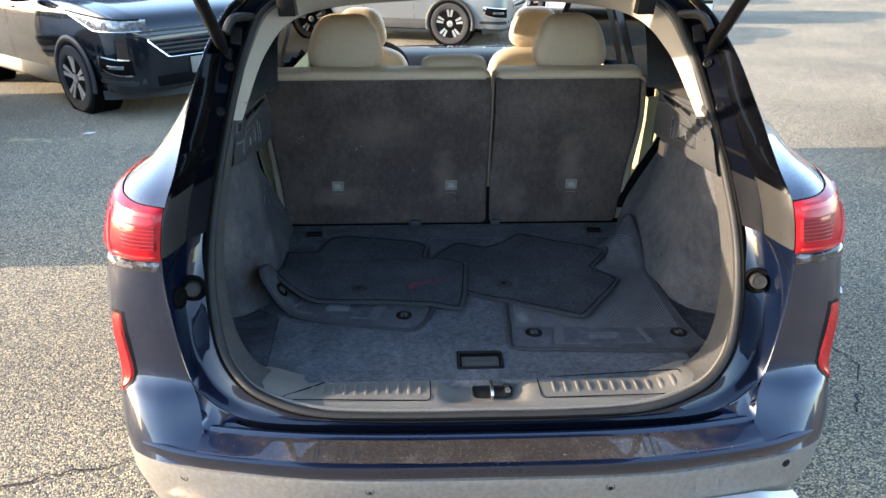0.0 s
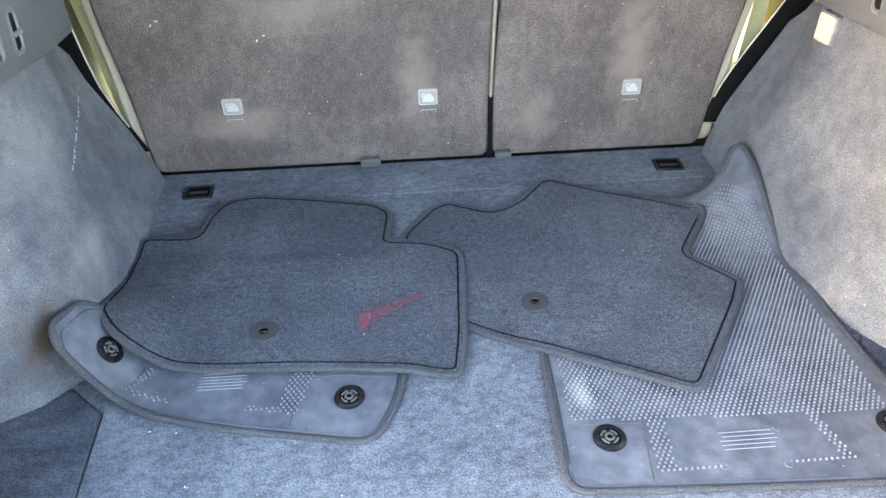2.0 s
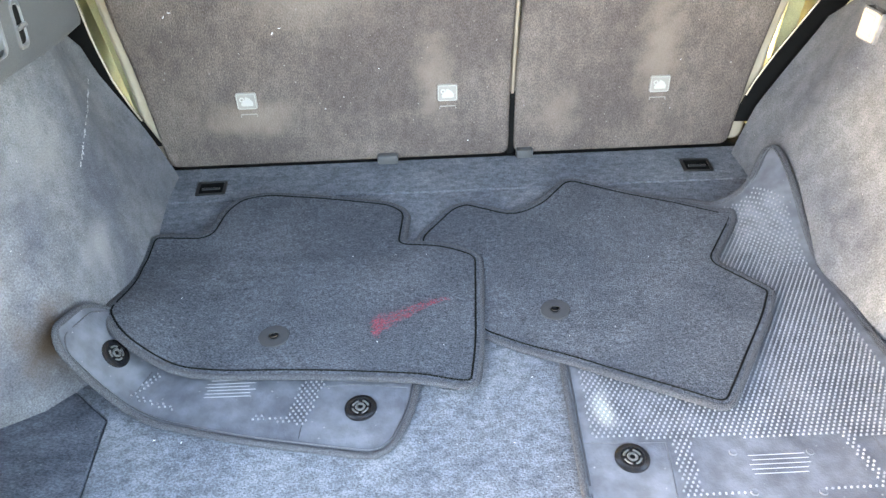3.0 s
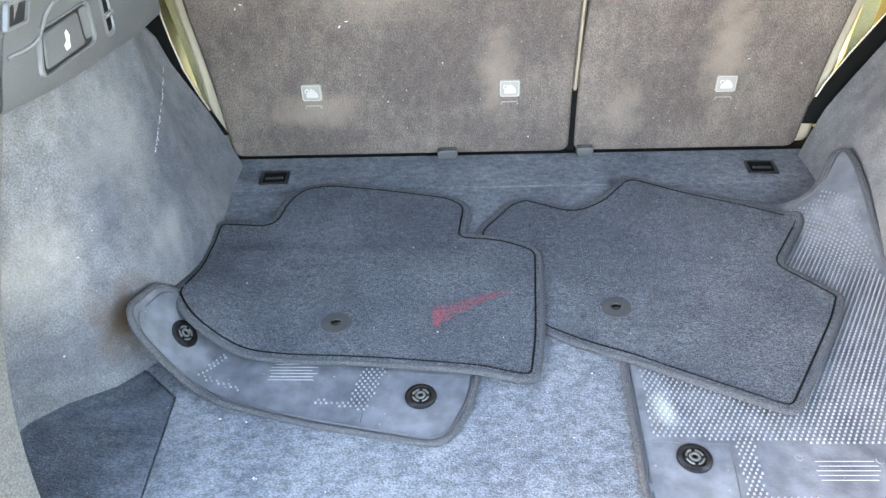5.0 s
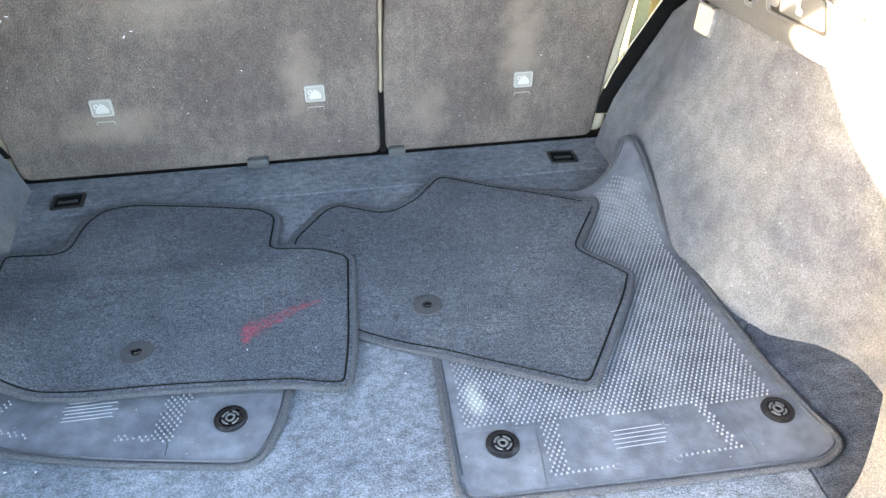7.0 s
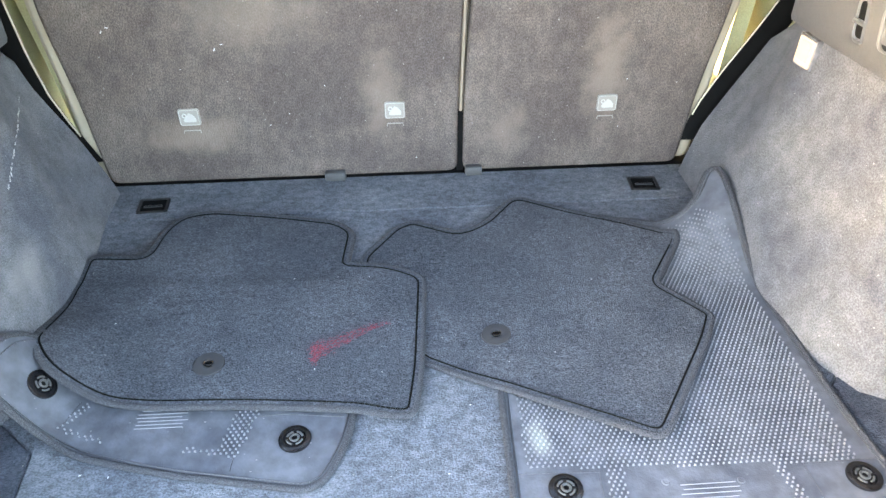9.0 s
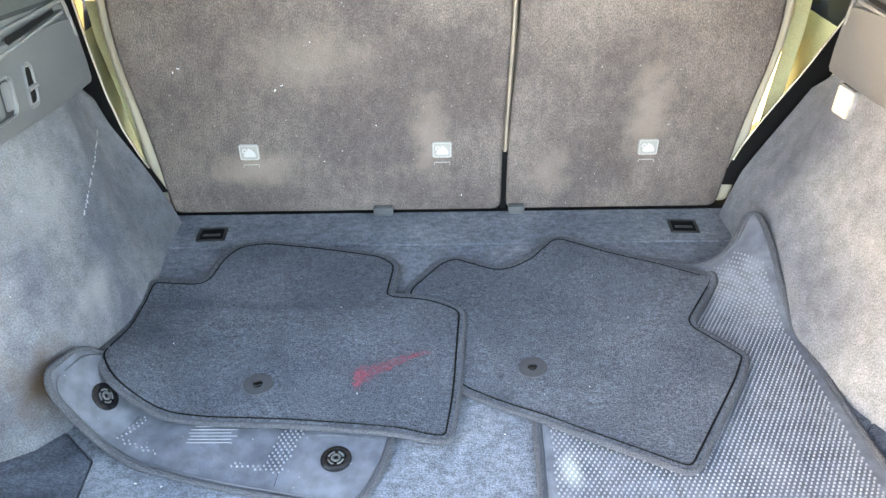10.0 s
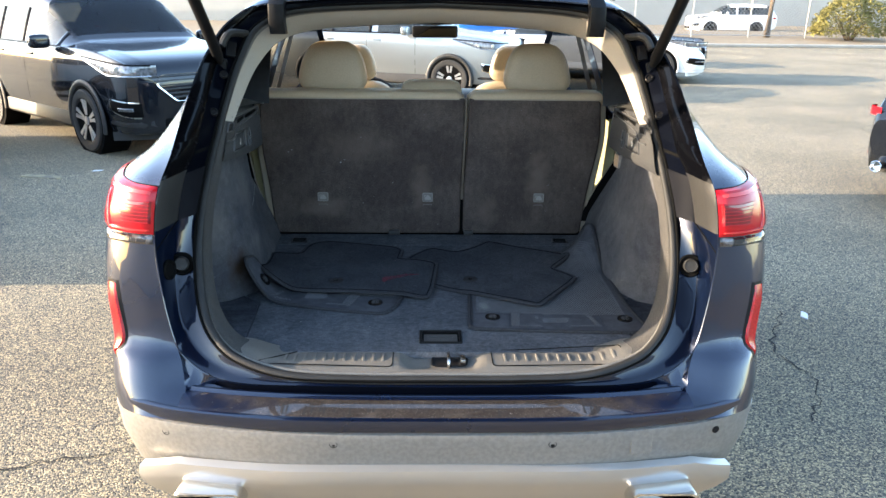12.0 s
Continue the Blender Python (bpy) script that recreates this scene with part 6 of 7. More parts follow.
for x, y in ((0.298, 1.686), (0.397, 1.681), (0.303, 1.626), (0.387, 1.622)):
    add_b("moulded_dot", lathe([(0.0055, -0.0005), (0.0045, 0.0016), (0.002, 0.0010)], 12, Matrix.Translation((x, y, z_b(x, y)))), MAT_RUBBER)
for seg in ([(0.107, 1.711), (0.157, 1.709), (0.216, 1.707), (0.212, 1.66), (0.206, 1.615)], [(0.157, 1.707), (0.163, 1.692)], [(0.60, 1.70), (0.49, 1.702), (0.495, 1.60)]):
    add_b("panel_crease", tube([(x, y, z_b(x, y)) for x, y in seg], 0.0007, 4), CREASE)


# rear mat lying partly under the other
def z_r(x, y):
    over_b = smooth01((x - 0.04) / 0.10)
    own = FLOOR + 0.009 + 0.008 * over_b + 0.0018 * math.sin(11 * x - 8 * y)
    return max(own, z_b(x, y) + 0.0085) if x > 0.1 else own


out_r = rounded([(-0.108, 2.185), (-0.04, 2.285), (-0.008, 2.302), (0.083, 2.250), (0.131, 2.274), (0.200, 2.364), (0.310, 2.303), (0.400, 2.262), (0.482, 2.212), (0.480, 2.19), (0.402, 2.072), (0.470, 1.985), (0.44, 1.93), (0.314, 1.748), (0.17, 1.826), (-0.01, 1.93), (-0.06, 2.05)],
                [0.03, 0.03, 0.03, 0.05, 0.04, 0.03, 0.05, 0.05, 0.012, 0.012, 0.02, 0.012, 0.03, 0.022, 0.05, 0.02, 0.03])
mat_r, add_r = make_mat("floor_mat", "dark grey carpeted rear floor mat lying askew", out_r, z_r, MAT_PILE, (0.2, 2.05, FLOOR), 0.0022)
grommet(add_r, 0.113, 1.968, z_r, 0.024)


# rear mat on top, its outer end riding up
def z_l(x, y):
    rise = 0.058 * smooth01((-0.44 - x) / 0.15) * smooth01((2.12 - y) / 0.22)
    over = 0.006 * smooth01((-x - 0.05) / 0.06) * smooth01((2.16 - y) / 0.05)
    return FLOOR + 0.016 + over + rise + 0.003 * math.sin(8 * x) * math.sin(9 * y)


out_l = rounded([(-0.583, 1.955), (-0.548, 1.902), (-0.488, 1.873), (-0.40, 1.854), (-0.275, 1.846), (-0.11, 1.828), (-0.026, 1.814), (-0.012, 1.90), (0.004, 2.122), (-0.056, 2.160), (-0.132, 2.172), (-0.122, 2.272), (-0.155, 2.306), (-0.27, 2.336), (-0.402, 2.358), (-0.455, 2.343), (-0.480, 2.296), (-0.492, 2.212), (-0.596, 2.222)],
                [0.02, 0.03, 0.03, 0.05, 0.05, 0.05, 0.018, 0.05, 0.022, 0.05, 0.012, 0.03, 0.03, 0.05, 0.03, 0.03, 0.03, 0.025, 0.022])
mat_l, add_l = make_mat("floor_mat", "dark grey carpeted rear floor mat with a red smear", out_l, z_l, MAT_PILE, (-0.3, 2.05, FLOOR), 0.0022)
grommet(add_l, -0.328, 1.927, z_l, 0.024)
rng = random.Random(11)
mark = bmesh.new()
for k in range(520):
    t = rng.random() ** 2.1
    wdt = 0.016 * (1 - t) ** 0.8 + 0.0015
    x, y = -0.175 + 0.112 * t + rng.gauss(0, 0.003), 1.935 + 0.070 * t + rng.uniform(-1, 1) * wdt * (1 if rng.random() < 0.8 else 1.5)
    a = rng.uniform(0.2, 0.9)
    l = rng.uniform(0.0015, 0.0045)
    tube([(x, y, z_l(x, y) + 0.0004), (x + l * math.cos(a), y + l * math.sin(a), z_l(x, y) + 0.0004)], 0.0005, 3, bm=mark)
add_l("red_smear", mark, RED_MARK, "faint red smear on the pile", weld=0)


# lint and crumbs strewn over the floor, mats and seat backs
def lint():
    th = thing("lint", "scattered pale lint and crumbs in the cargo bay", "lint", (0, 2.0, FLOOR), kind="stuff")
    rng = random.Random(29)
    bm = bmesh.new()

    def flake(p, up, r):
        m = frame_to(p, (0.3, 1, 0.2), up) @ Matrix.Rotation(rng.uniform(0, 6.28), 4, "Z")
        w = r * rng.uniform(0.3, 0.8)
        bm.faces.new([bm.verts.new(m @ Vector(q)) for q in ((-r, -w, 0), (r * 0.8, -w * 0.6, 0.0004), (r, w, 0), (-r * 0.7, w * 0.7, 0.0005))])

    on_l, on_r = inside_of(inset(out_l, 0.02)), inside_of(inset(out_r, 0.02))
    on_a, on_b = inside_of(out_a), inside_of(out_b)
    for k in range(40):
        x, y = rng.uniform(-0.55, 0.56), rng.uniform(1.52, 2.44)
        z = z_l(x, y) if on_l(x, y) else z_r(x, y) if on_r(x, y) else None if on_a(x, y) or on_b(x, y) else FLOOR
        if z:
            flake((x, y, z + 0.0012), (0, 0, 1), rng.uniform(0.0006, 0.0018))
    for k in range(9):
        x = rng.choice((rng.uniform(-0.58, 0.08), rng.uniform(0.14, 0.57)))
        flake((x, 2.4962, rng.uniform(0.78, 1.24)), (0, -1, 0), rng.uniform(0.0006, 0.002))
    for x, z in ((-0.60, 1.075), (-0.588, 1.083), (-0.40, 1.035), (-0.385, 1.045)):
        flake((x + 0.03, 2.4962, z), (0, -1, 0), 0.0032)
    ob = part("flakes", bm, LINT, th, "", 38, 0)
    ob.matrix_parent_inverse = Matrix.Translation((0, -2.0, -FLOOR))


lint()


# ---- other cars ----
HATCH_T = [0, 0.02, 0.06, 0.13, 0.25, 0.46, 0.56, 0.69, 0.735, 0.88, 0.96, 0.99, 1.0]
HATCH_TOP = [0.60, 0.74, 0.90, 0.97, 1.0, 1.0, 0.965, 0.725, 0.68, 0.645, 0.605, 0.55, 0.47]
SEDAN_TOP = [0.52, 0.60, 0.665, 0.68, 0.80, 1.0, 0.98, 0.70, 0.635, 0.575, 0.49, 0.41, 0.36]
CAR_W = [0.84, 0.90, 0.95, 0.985, 1.0, 1.0, 1.0, 1.0, 1.0, 0.985, 0.95, 0.83, 0.62]
CAR_SILL = [0.30, 0.20, 0.16, 0.15, 0.15, 0.15, 0.15, 0.15, 0.15, 0.15, 0.15, 0.16, 0.18]
SEC_Z = [0.0, 0.0, 0.14, 0.42, 0.72, 0.9, 1.0]
SEC_W = [0.0, 0.86, 0.97, 1.0, 0.995, 0.98, 0.945]
ROOF_F = [0.06, 0.35, 0.68, 0.90, 0.985, 1.0]
ROOF_W = [0.925, 0.86, 0.775, 0.70, 0.42, 0.0]


def parked_car(label, at, turn, length, width, height, top, paint, clad, group="parked cars", spokes=10, face="dark"):
    th = thing("parked_car", label, "car", at, turn, group)

    def add(n, bm, m, p=None, l="", sharp=42):
        return part(n, bm, m, p or th, l, sharp)

    cols = []
    ts = spline(list(zip(HATCH_T, top, CAR_W, CAR_SILL)), 4)
    belt0 = 0.645 if top is HATCH_TOP else 0.62
    for t, zt, w, zs in ts:
        x = (t - 0.5) * length
        zt *= height
        zb = min(belt0 * height, zt - 0.03)
        zs *= height
        hw = w * width / 2
        col = [(hw * b, zs + (zb - zs) * a) for a, b in zip(SEC_Z, SEC_W)] + [(hw * b, zb + (zt - zb) * a) for a, b in zip(ROOF_F, ROOF_W)]
        dense_col = spline(col, 3)
        cols.append([Vector((x, p[0], p[1])) for p in dense_col])
    body, front, rear = bmesh.new(), bmesh.new(), bmesh.new()
    panes = {}
    nb = 7 * 3
    for i in range(len(cols) - 1):
        tm = (ts[i][0] + ts[i + 1][0]) / 2
        zt = (ts[i][1] + ts[i + 1][1]) / 2
        for j in range(len(cols[0]) - 1):
            q = [cols[i][j], cols[i + 1][j], cols[i + 1][j + 1], cols[i][j + 1]]
            cab = zt > belt0 + 0.09
            bay = 0 if tm < 0.29 else 1 if tm < 0.465 else 2
            tgt = body
            if cab and nb - 1 <= j <= nb + 5 and 0.10 < tm < 0.66 and not 0.28 < tm < 0.31 and not 0.45 < tm < 0.48:
                tgt = None
            elif 0.56 < tm < 0.695 and j >= nb + 6 and zt > belt0 + 0.02:
                tgt = front
            elif tm < 0.30 and zt < 0.97 and zt > belt0 + 0.06 and j >= nb + 6 and (top is SEDAN_TOP) == (tm > 0.14):
                tgt = rear
            for s in (1, -1):
                g = tgt if tgt else panes.setdefault((s, bay), bmesh.new())
                g.faces.new([g.verts.new((p.x, p.y * s, p.z)) for p in (q if s > 0 else q[::-1])])
    for e in (0, -1):
        ring_ = [body.verts.new(p) for p in cols[e]] + [body.verts.new((p.x, -p.y, p.z)) for p in cols[e][-2:0:-1]]
        body.faces.new(ring_)
    shell = add("body", body, paint, None, "", 30)
    for n, b in [("side_window", b) for b in panes.values()] + [("windscreen", front), ("rear_window", rear)]:
        if len(b.faces):
            add(n, b, WINDSCREEN if n == "windscreen" else TINT, shell)
        else:
            b.free()

    # door frames between the panes, and the belt line under them
    for t in (0.105, 0.295, 0.465, 0.655):
        i = min(range(len(ts)), key=lambda k: abs(ts[k][0] - t))
        for s in (1, -1):
            add("window_pillar", tube([(p.x, s * (p.y + 0.002), p.z) for p in cols[i][nb - 1:nb + 7]], 0.030, 6, flat=0.5), paint if t > 0.6 else GLOSS_BLACK, shell)
    for s in (1, -1):
        add("belt_line", tube([(c[nb - 1].x, s * (c[nb - 1].y + 0.003), c[nb - 1].z) for c, row in zip(cols, ts) if 0.10 < row[0] < 0.67], 0.012, 6), GLOSS_BLACK if top is HATCH_TOP else CHROME, shell)

    def skin_at(t, z, s, lift=0.0):
        """A point of the lower body at a share of the length and a height."""
        zt, w, zs = (float(np.interp(t, ts[:, 0], ts[:, k])) for k in (1, 2, 3))
        zb = min(belt0, zt - 0.03 / height) * height
        k = min(max((z - zs * height) / (zb - zs * height), 0), 1)
        yy = w * width / 2 * float(np.interp(k, SEC_Z[1:], SEC_W[1:]))
        d = float(np.interp(t + 0.004, ts[:, 0], ts[:, 2])) - float(np.interp(t - 0.004, ts[:, 0], ts[:, 2]))
        n = Vector((-d * width / 2, 0.008 * length, 0)).normalized()
        return Vector(((t - 0.5) * length + n.x * lift, s * (yy + n.y * lift), z))

    def skin_quad(t0, t1, z_low, z_high, s, lift, n=12, m=4):
        rows = []
        for a in np.linspace(0, 1, n):
            t = t0 + (t1 - t0) * a
            rows.append([skin_at(t, z_low(a) + (z_high(a) - z_low(a)) * b, s, lift * (0.3 if b in (0, 1) or a in (0, 1) else 1)) for b in np.linspace(0, 1, m)])
        return strip(rows)

    r = 0.345 * height / 1.68 if top is HATCH_TOP else 0.33
    fx, rx = 0.5 * length - 0.93, -0.5 * length + 1.02
    for s in (1, -1):
        for x in (fx, rx):
            c = Vector((x, s * (width / 2 - 0.105), r))
            m = frame_to((x, s * (width / 2 + 0.002), r), (1, 0, 0), (0, s, 0))
            add("wheel_well", lathe([(r * 1.14, -0.3), (r * 1.14, 0.006), (r * 0.8, 0.006)], 36, m), BLACK_GAP)
            w = r * 0.33
            wm = frame_to((x, s * (width / 2 - 0.085), r), (1, 0, 0), (0, s, 0))
            tyre = add("wheel", lathe([(r * 0.64, -w), (r * 0.9, -w), (r, -w * 0.7), (r, w * 0.7), (r * 0.94, w * 0.95), (r * 0.74, w), (r * 0.69, w * 0.92), (r * 0.67, w * 0.4)], 72, wm, cap=False), TYRE)
            add("rim", lathe([(r * 0.69, w * 0.90), (r * 0.655, w * 0.88), (r * 0.62, w * 0.3), (r * 0.1, w * 0.25)], 30, wm), DARK, tyre)
            for k in range(spokes):
                a = 2 * math.pi * (k // 2) / (spokes / 2) + (0.17 if k % 2 else -0.17) + 0.3
                q = wm @ Matrix.Rotation(a, 4, "Z")
                sc = r / 0.36
                add("spoke", strip([[q @ Vector((xx, yy * sg * sc, zz)) for yy, zz in ((-0.026, w * 0.5), (-0.019, hh), (0.019, hh), (0.026, w * 0.5))] for xx, sg, hh in ((r * 0.1, 1.0, w * 0.80), (r * 0.4, 0.9, w * 0.86), (r * 0.67, 1.15, w * 0.93))]), ALLOY, tyre)
            add("hub_cap", lathe([(r * 0.16, w * 0.4), (r * 0.15, w * 0.86), (r * 0.09, w * 0.9)], 16, wm), ALLOY, tyre)
            arc = [(x + r * 1.17 * math.cos(a), s * (width / 2 + 0.004), max(r + r * 1.17 * math.sin(a), 0.2)) for a in np.linspace(-0.25, math.pi + 0.25, 26)]
            add("arch_cladding", tube(arc, 0.034 if clad else 0.014, 8, up=(0, 1, 0), flat=0.5), CLAD if clad else paint)
        sk = [[(x, s * (width / 2 * 0.975 + dy), z) for dy, z in ((0.0, 0.40), (0.012, 0.385), (0.014, 0.25), (-0.02, 0.22))] for x in np.linspace(rx + r * 1.2, fx - r * 1.2, 6)]
        add("sill_cladding", strip(sk), CLAD if clad else paint)
        # mirrors and handles
        mx = fx - 0.75
        mb = cushion((mx, s * (width / 2 + 0.09), belt0 * height + 0.06), (0.06, 0.11, 0.075), n=5)
        add("door_mirror", mb, paint)
        for hx_ in (fx - 1.35, fx - 2.25):
            add("door_handle", box((hx_, s * (width / 2 * 0.985), belt0 * height - 0.10), (0.19, 0.03, 0.028), 0.008), paint)
        for dx_ in (fx - 0.62, fx - 1.52, fx - 2.42):
            add("door_gap", strip([[(dx_ + w_, s * (float(np.interp(z, [0.35, 0.6, 0.9, 1.05], [0.984, 1.0, 0.995, 0.975])) * width / 2 + 0.0015), z) for w_ in (-0.003, 0.003)] for z in np.linspace(0.38, belt0 * height - 0.03, 7)]), BLACK_GAP)
        # lamps at the front corner
        H = height
        lampo = add("headlamp", skin_quad(0.800, 0.999, lambda a: H * (0.604 - 0.092 * min(1, a * 1.7)), lambda a: H * (0.610 - 0.035 * a), s, 0.012, 18, 6), LIGHT_TRIM, None, "clear wrap-around headlamp")
        for lowside in (0, 1):
            edge = [skin_at(0.800 + 0.199 * a, H * (0.604 - 0.092 * min(1, a * 1.7)) if lowside else H * (0.610 - 0.035 * a), s, 0.012) for a in np.linspace(0.02, 0.99, 16)]
            add("lamp_edge", tube(edge, 0.006 if lowside else 0.008, 6), CHROME if lowside else GLOSS_BLACK, lampo)
        for t in (0.905, 0.955):
            c = skin_at(t, H * 0.548, s, 0.012)
            add("headlamp_bulb", lathe([(0.034, -0.004), (0.030, 0.006), (0.020, 0.009), (0.010, 0.006)], 16, frame_to(c, (0, 0, 1), (0.75, 0.6 * s, 0))), SATIN, lampo)
        bez = skin_quad(0.915, 0.990, lambda a: H * (0.262 + 0.035 * (1 - a) ** 2), lambda a: H * (0.375 - 0.015 * a), s, 0.016)
        fo = add("fog_lamp_bezel", bez, CHROME, None, "bright fog lamp surround")
        add("fog_lamp_well", skin_quad(0.920, 0.992, lambda a: H * (0.270 + 0.033 * (1 - a) ** 2), lambda a: H * (0.368 - 0.015 * a), s, 0.026), BLACK_GAP, fo)
        add("fog_lamp", skin_quad(0.948, 0.986, lambda a: H * 0.295, lambda a: H * 0.338, s, 0.030), LIGHT_TRIM, fo)
        add("corner_skirt", skin_quad(0.90, 0.997, lambda a: H * 0.165, lambda a: H * 0.245, s, 0.010), CLAD if clad else paint)
        # rear lamps
        tl = [[(-0.5 * length + 0.03 + 0.22 * t, s * (width / 2 * (0.80 + 0.175 * min(1, t * 2) ** 0.7) + 0.006), 0.52 * height + 0.07 * b) for b in (0, 0.5, 1)] for t in np.linspace(0, 1, 6)]
        add("tail_lamp", strip(tl), RED_LENS)
    nose_x = 0.5 * length
    g = rounded([(-0.40, -0.16), (0.40, -0.16), (0.60, 0.02), (0.54, 0.12), (-0.54, 0.12), (-0.60, 0.02)], 0.03)
    gm = frame_to((nose_x - 0.015, 0, 0.445 * height), (0, 1, 0), (1, 0, 0.12))
    gr_ = add("grille", strip([[gm @ Vector((*p, -0.02)) for p in g], [gm @ Vector((*p, 0.02)) for p in g], [gm @ Vector((*p, 0.018)) for p in g * 0.965]], False, True), CHROME, None, "bright grille frame")
    add("grille_back", plate(g * 0.965, -0.02, 0.0, m=gm), BLACK_GAP, gr_)
    for k in range(6):
        yb = -0.115 + 0.043 * k
        add("grille_bar", tube([gm @ Vector((a, yb, 0.012)) for a in (-0.40 - 1.1 * max(0, yb + 0.16) * 0.9, 0, 0.40 + 1.1 * max(0, yb + 0.16) * 0.9)], 0.009, 6), SATIN if face == "bright" else PANEL, gr_)
    add("lower_grille", box((nose_x - 0.03, 0, 0.22 * height), (0.08, 1.1, 0.12), 0.03), BLACK_GAP)
    lb = [[(nose_x - 0.05 - 0.34 * abs(a) ** 2.6, a * width / 2 * 0.99, z) for z in (0.17 * height, 0.13 * height, 0.115 * height)] for a in np.linspace(-1, 1, 17)]
    add("bumper_skirt", strip(lb), CLAD if clad else paint)
    add("number_plate", box((nose_x + 0.012, 0, 0.29 * height), (0.012, 0.32, 0.16), 0.004), TAG)
    return th


parked_car("glossy black SUV with grey wheel arch cladding, parked at an angle", (-4.17, 9.31, 0), -42, 4.70, 1.88, 1.68, HATCH_TOP, BLACK_PAINT, True)
parked_car("silver crossover parked side-on beyond the windscreen", (-0.62, 13.5, 0), -20, 4.45, 1.82, 1.62, HATCH_TOP, SILVER_PAINT, True)
parked_car("bright blue hatchback in the row behind", (2.6, 19.5, 0), 8, 4.2, 1.78, 1.52, HATCH_TOP, BLUE_CAR, False)
parked_car("white sedan nose-on at the end of the row", (3.55, 16.25, 0), -16, 4.7, 1.84, 1.45, SEDAN_TOP, WHITE_PAINT, False)
# Out of view; added where the long shade across the asphalt calls for a caster.
parked_car("unseen white crossover added to cast the shade on the asphalt", (-6.0, 6.15, 0), 90, 4.85, 1.85, 1.75, HATCH_TOP, WHITE_PAINT, True)

# black sedan seen at its rear corner
sport = parked_car("black sedan with a red lower trim line and a round exhaust", (6.10, 6.28, 0), 30, 4.6, 1.84, 1.42, SEDAN_TOP, BLACK_PAINT, False)


def extra(n, bm, m, l=""):
    return part(n, bm, m, sport, l)


extra("red_trim", strip([[(-2.30 + 0.16 * abs(a) ** 3, a * 0.86, z) for z in (0.40, 0.43, 0.445)] for a in np.linspace(-1, 1, 15)]), RED_LENS, "red line along the rear bumper")
for s in (1, -1):
    em = frame_to((-2.31, 0.66 * s, 0.33), (0, 1, 0), (-1, 0, 0))
    extra("exhaust_tip", lathe([(0.05, -0.1), (0.05, 0.03), (0.046, 0.033), (0.042, 0.03), (0.04, -0.05), (0.01, -0.05)], 24, em), CHROME, "round chrome exhaust tip")

# ---- far side of the street ----
kerb = part("kerb", box((0, 27.6, 0.06), (160, 0.25, 0.12), 0.03), CONCRETE)
tagged(kerb, "pale concrete kerb across the street", "kerb", kind="structure")
verge = part("verge", strip([[(x, y, z) for y, z in ((27.72, 0.10), (29.5, 0.16), (33.0, 0.2), (60, 0.2))] for x in (-80, -20, 5, 14, 25, 80)]), EARTH)
tagged(verge, "bare brown planting bed behind the kerb", "ground", kind="structure")
wall = part("building", box((10, 46, 3.2), (90, 0.6, 6.4), 0.05), BUILDING)
tagged(wall, "long pale grey building behind the fence", "building", kind="structure")
# Unseen wall behind the viewpoint, added to give the paint darker, crisper reflections.
rear_wall = part("reflection_wall", box((4, -16, 2.2), (70, 0.4, 4.4), 0.04), BUILDING)
tagged(rear_wall, "plain unseen wall added for reflections in the paint", "wall", kind="structure")


def fence(x0, x1, y):
    th = thing("fence", "galvanised chain-link fence with steel posts", "fence", (x0, y, 0.18))
    n = int((x1 - x0) / 2.4)
    for k in range(n + 1):
        part("post", tube([(k * 2.4, 0, 0), (k * 2.4, 0, 1.9)], 0.035, 8), FENCE, th)
    part("top_rail", tube([(0, 0, 1.85), (x1 - x0, 0, 1.85)], 0.022, 8), FENCE, th)
    part("bottom_rail", tube([(0, 0, 0.1), (x1 - x0, 0, 0.1)], 0.018, 8), FENCE, th)
    bm = bmesh.new()
    L = x1 - x0
    for k in range(int((L + 1.8) / 0.16)):
        a = -1.8 + k * 0.16
        for s in (1, -1):
            p0, p1 = (a, 0.1), (a + 1.75, 1.85)
            if s < 0:
                p0, p1 = (a, 1.85), (a + 1.75, 0.1)
            t0, t1 = max(0.0, -p0[0] / 1.75), min(1.0, (L - p0[0]) / 1.75)
            if t1 > t0:
                q = [(p0[0] + 1.75 * t, 0, p0[1] + (p1[1] - p0[1]) * t) for t in (t0, t1)]
                tube(q, 0.006, 3, bm=bm)
    tagged(part("mesh", bm, FENCE, th, weld=0), "chain-link mesh", kind="stuff")
    return th


fence(6.0, 15.6, 31.0)
fence(20.5, 33.0, 32.5)


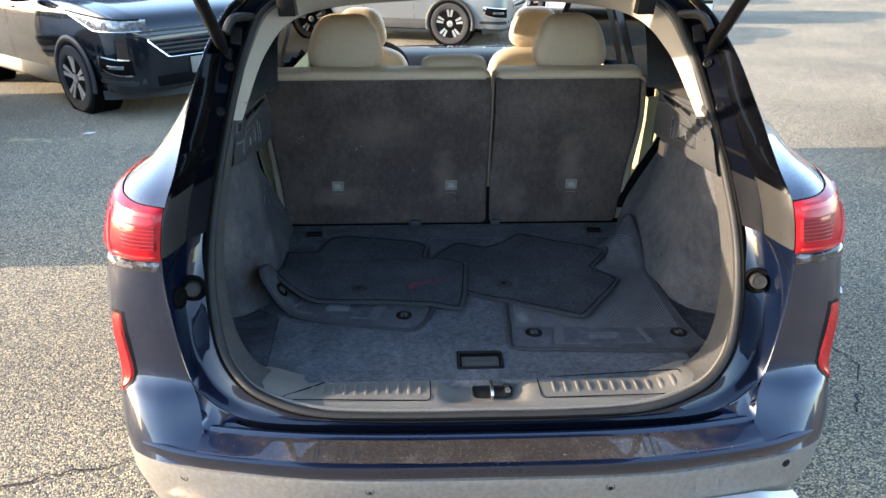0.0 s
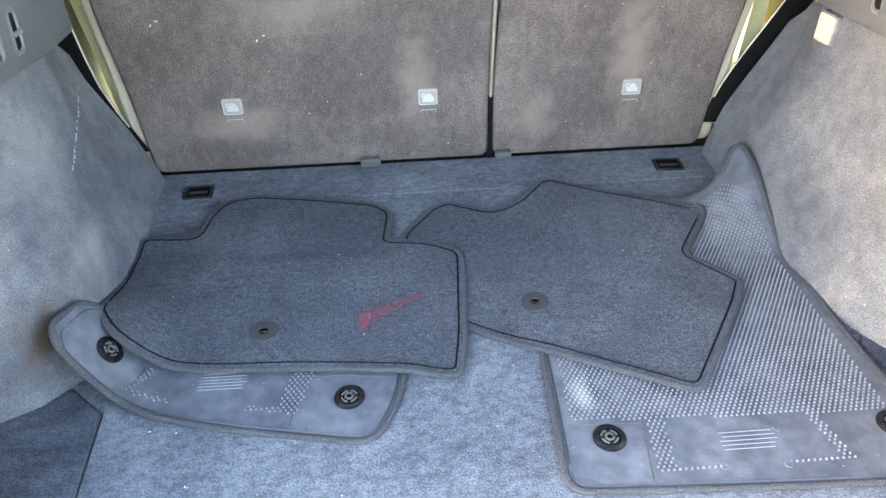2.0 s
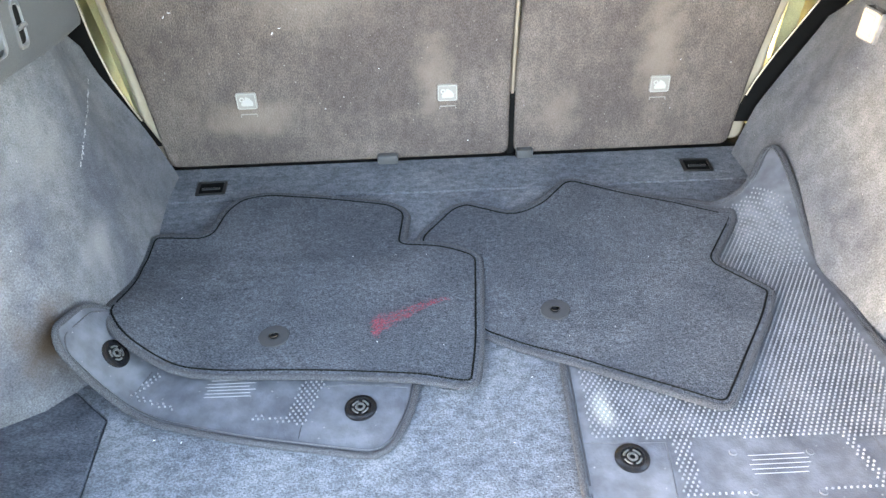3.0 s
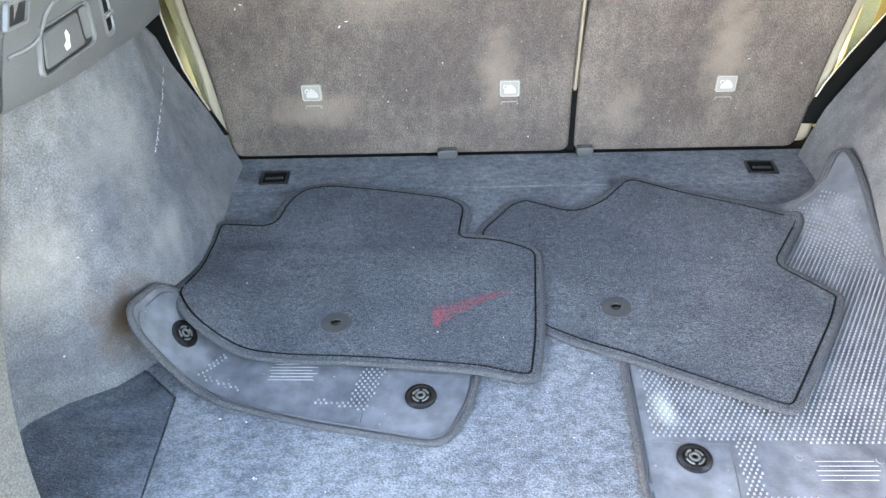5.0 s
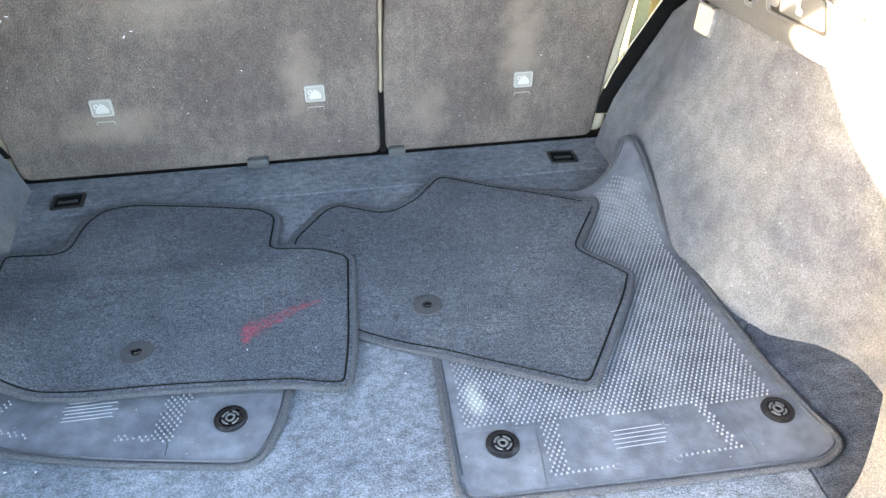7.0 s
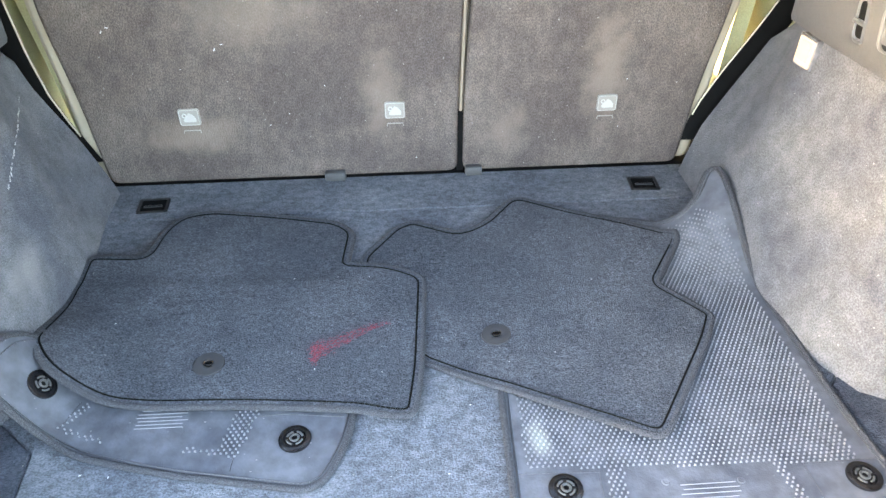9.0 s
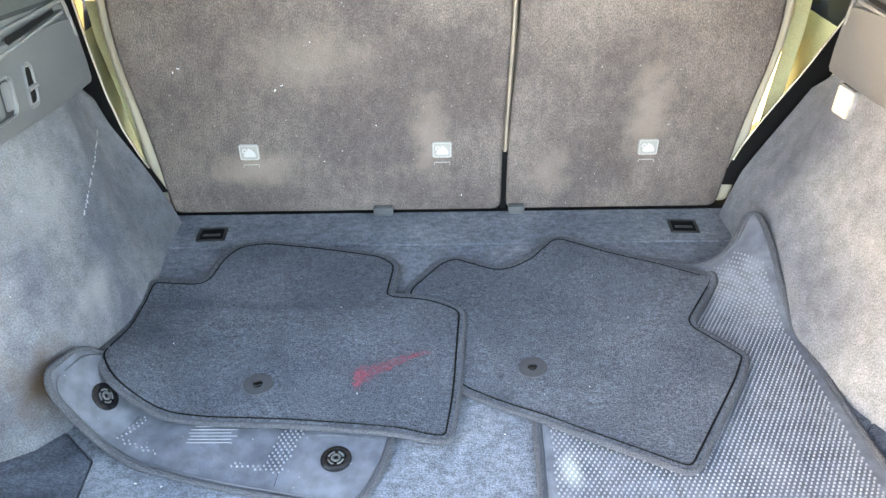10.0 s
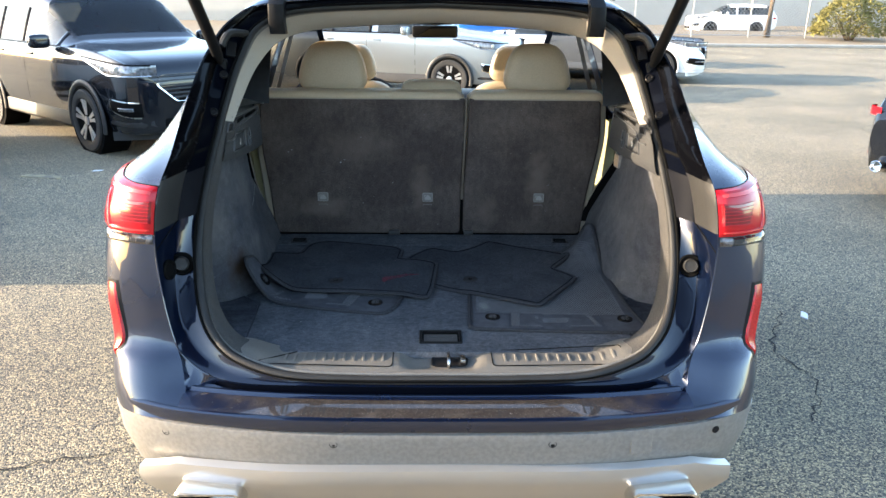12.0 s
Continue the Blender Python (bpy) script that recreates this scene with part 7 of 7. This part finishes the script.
def bush(at, rx, ry, h, seed, label):
    th = thing("bush", label, "bush", at)
    rng = random.Random(seed)
    bm = bmesh.new()
    for k in range(7000):
        u, a = rng.uniform(-0.2, 1), rng.uniform(0, 2 * math.pi)
        rad = math.sqrt(max(0, 1 - u * u)) * (0.72 + 0.33 * rng.random() ** 0.5)
        lump = 1 + 0.13 * math.sin(3 * a + seed) + 0.10 * math.sin(7 * a + 4 * u)
        c = Vector((rx * rad * lump * math.cos(a), ry * rad * lump * math.sin(a), h * (0.25 + 0.72 * u * (0.85 + 0.2 * rng.random()))))
        d = Vector((rng.gauss(0, 1), rng.gauss(0, 1), rng.gauss(0.3, 1))).normalized()
        e = d.orthogonal().normalized() * rng.uniform(0.016, 0.034)
        d *= rng.uniform(0.045, 0.10)
        bm.faces.new([bm.verts.new(c - d), bm.verts.new(c + e), bm.verts.new(c + d), bm.verts.new(c - e)])
    tagged(part("leaves", bm, LEAF, th, weld=0), "small yellow-green leaves", kind="stuff")
    for k in range(9):
        a = 2 * math.pi * k / 9
        part("stem", tube([(0.1 * math.cos(a), 0.1 * math.sin(a), 0), (rx * 0.5 * math.cos(a), ry * 0.5 * math.sin(a), h * 0.6)], [0.04, 0.015], 6), BARK, th)
    return th


bush((16.9, 30.0, 0.15), 1.55, 1.3, 1.75, 3, "rounded yellow-green shrub in the planting bed")


def tree(at, h, seed):
    th = thing("tree", "bare street tree with thin upswept limbs", "tree", at)
    rng = random.Random(seed)
    part("trunk", tube([(0, 0, 0), (0.05, 0, h * 0.3), (0.0, 0.06, h * 0.6), (0.08, 0.0, h)], [0.14, 0.11, 0.08, 0.03], 10), BARK, th)
    for k in range(14):
        z = h * rng.uniform(0.3, 0.9)
        a = rng.uniform(0, 2 * math.pi)
        l = rng.uniform(0.8, 2.0)
        p = [(0.03, 0, z), (l * 0.5 * math.cos(a), l * 0.5 * math.sin(a), z + l * 0.5), (l * math.cos(a), l * math.sin(a), z + l * 1.2)]
        part("limb", tube(spline(p, 4), 0.025, 5), BARK, th)
    return th


tree((14.2, 31.5, 0.18), 6.5, 2)
parked_car("white hatchback parked beyond the fence", (15.3, 38.5, 0), 175, 4.2, 1.8, 1.5, HATCH_TOP, WHITE_PAINT, False)

for x, y, a in ((-3.3, 6.75, 20), (2.05, 3.35, 70)):
    o = rounded([(-0.05, -0.012), (0.03, -0.02), (0.06, 0.01), (-0.02, 0.022)], 0.008)
    ob = part("litter", plate(o, 0.001, 0.006, 0.002, m=pose(x, y, 0, 0, 0, a)), LITTER)
    tagged(ob, "crumpled scrap of white litter on the asphalt", "litter")
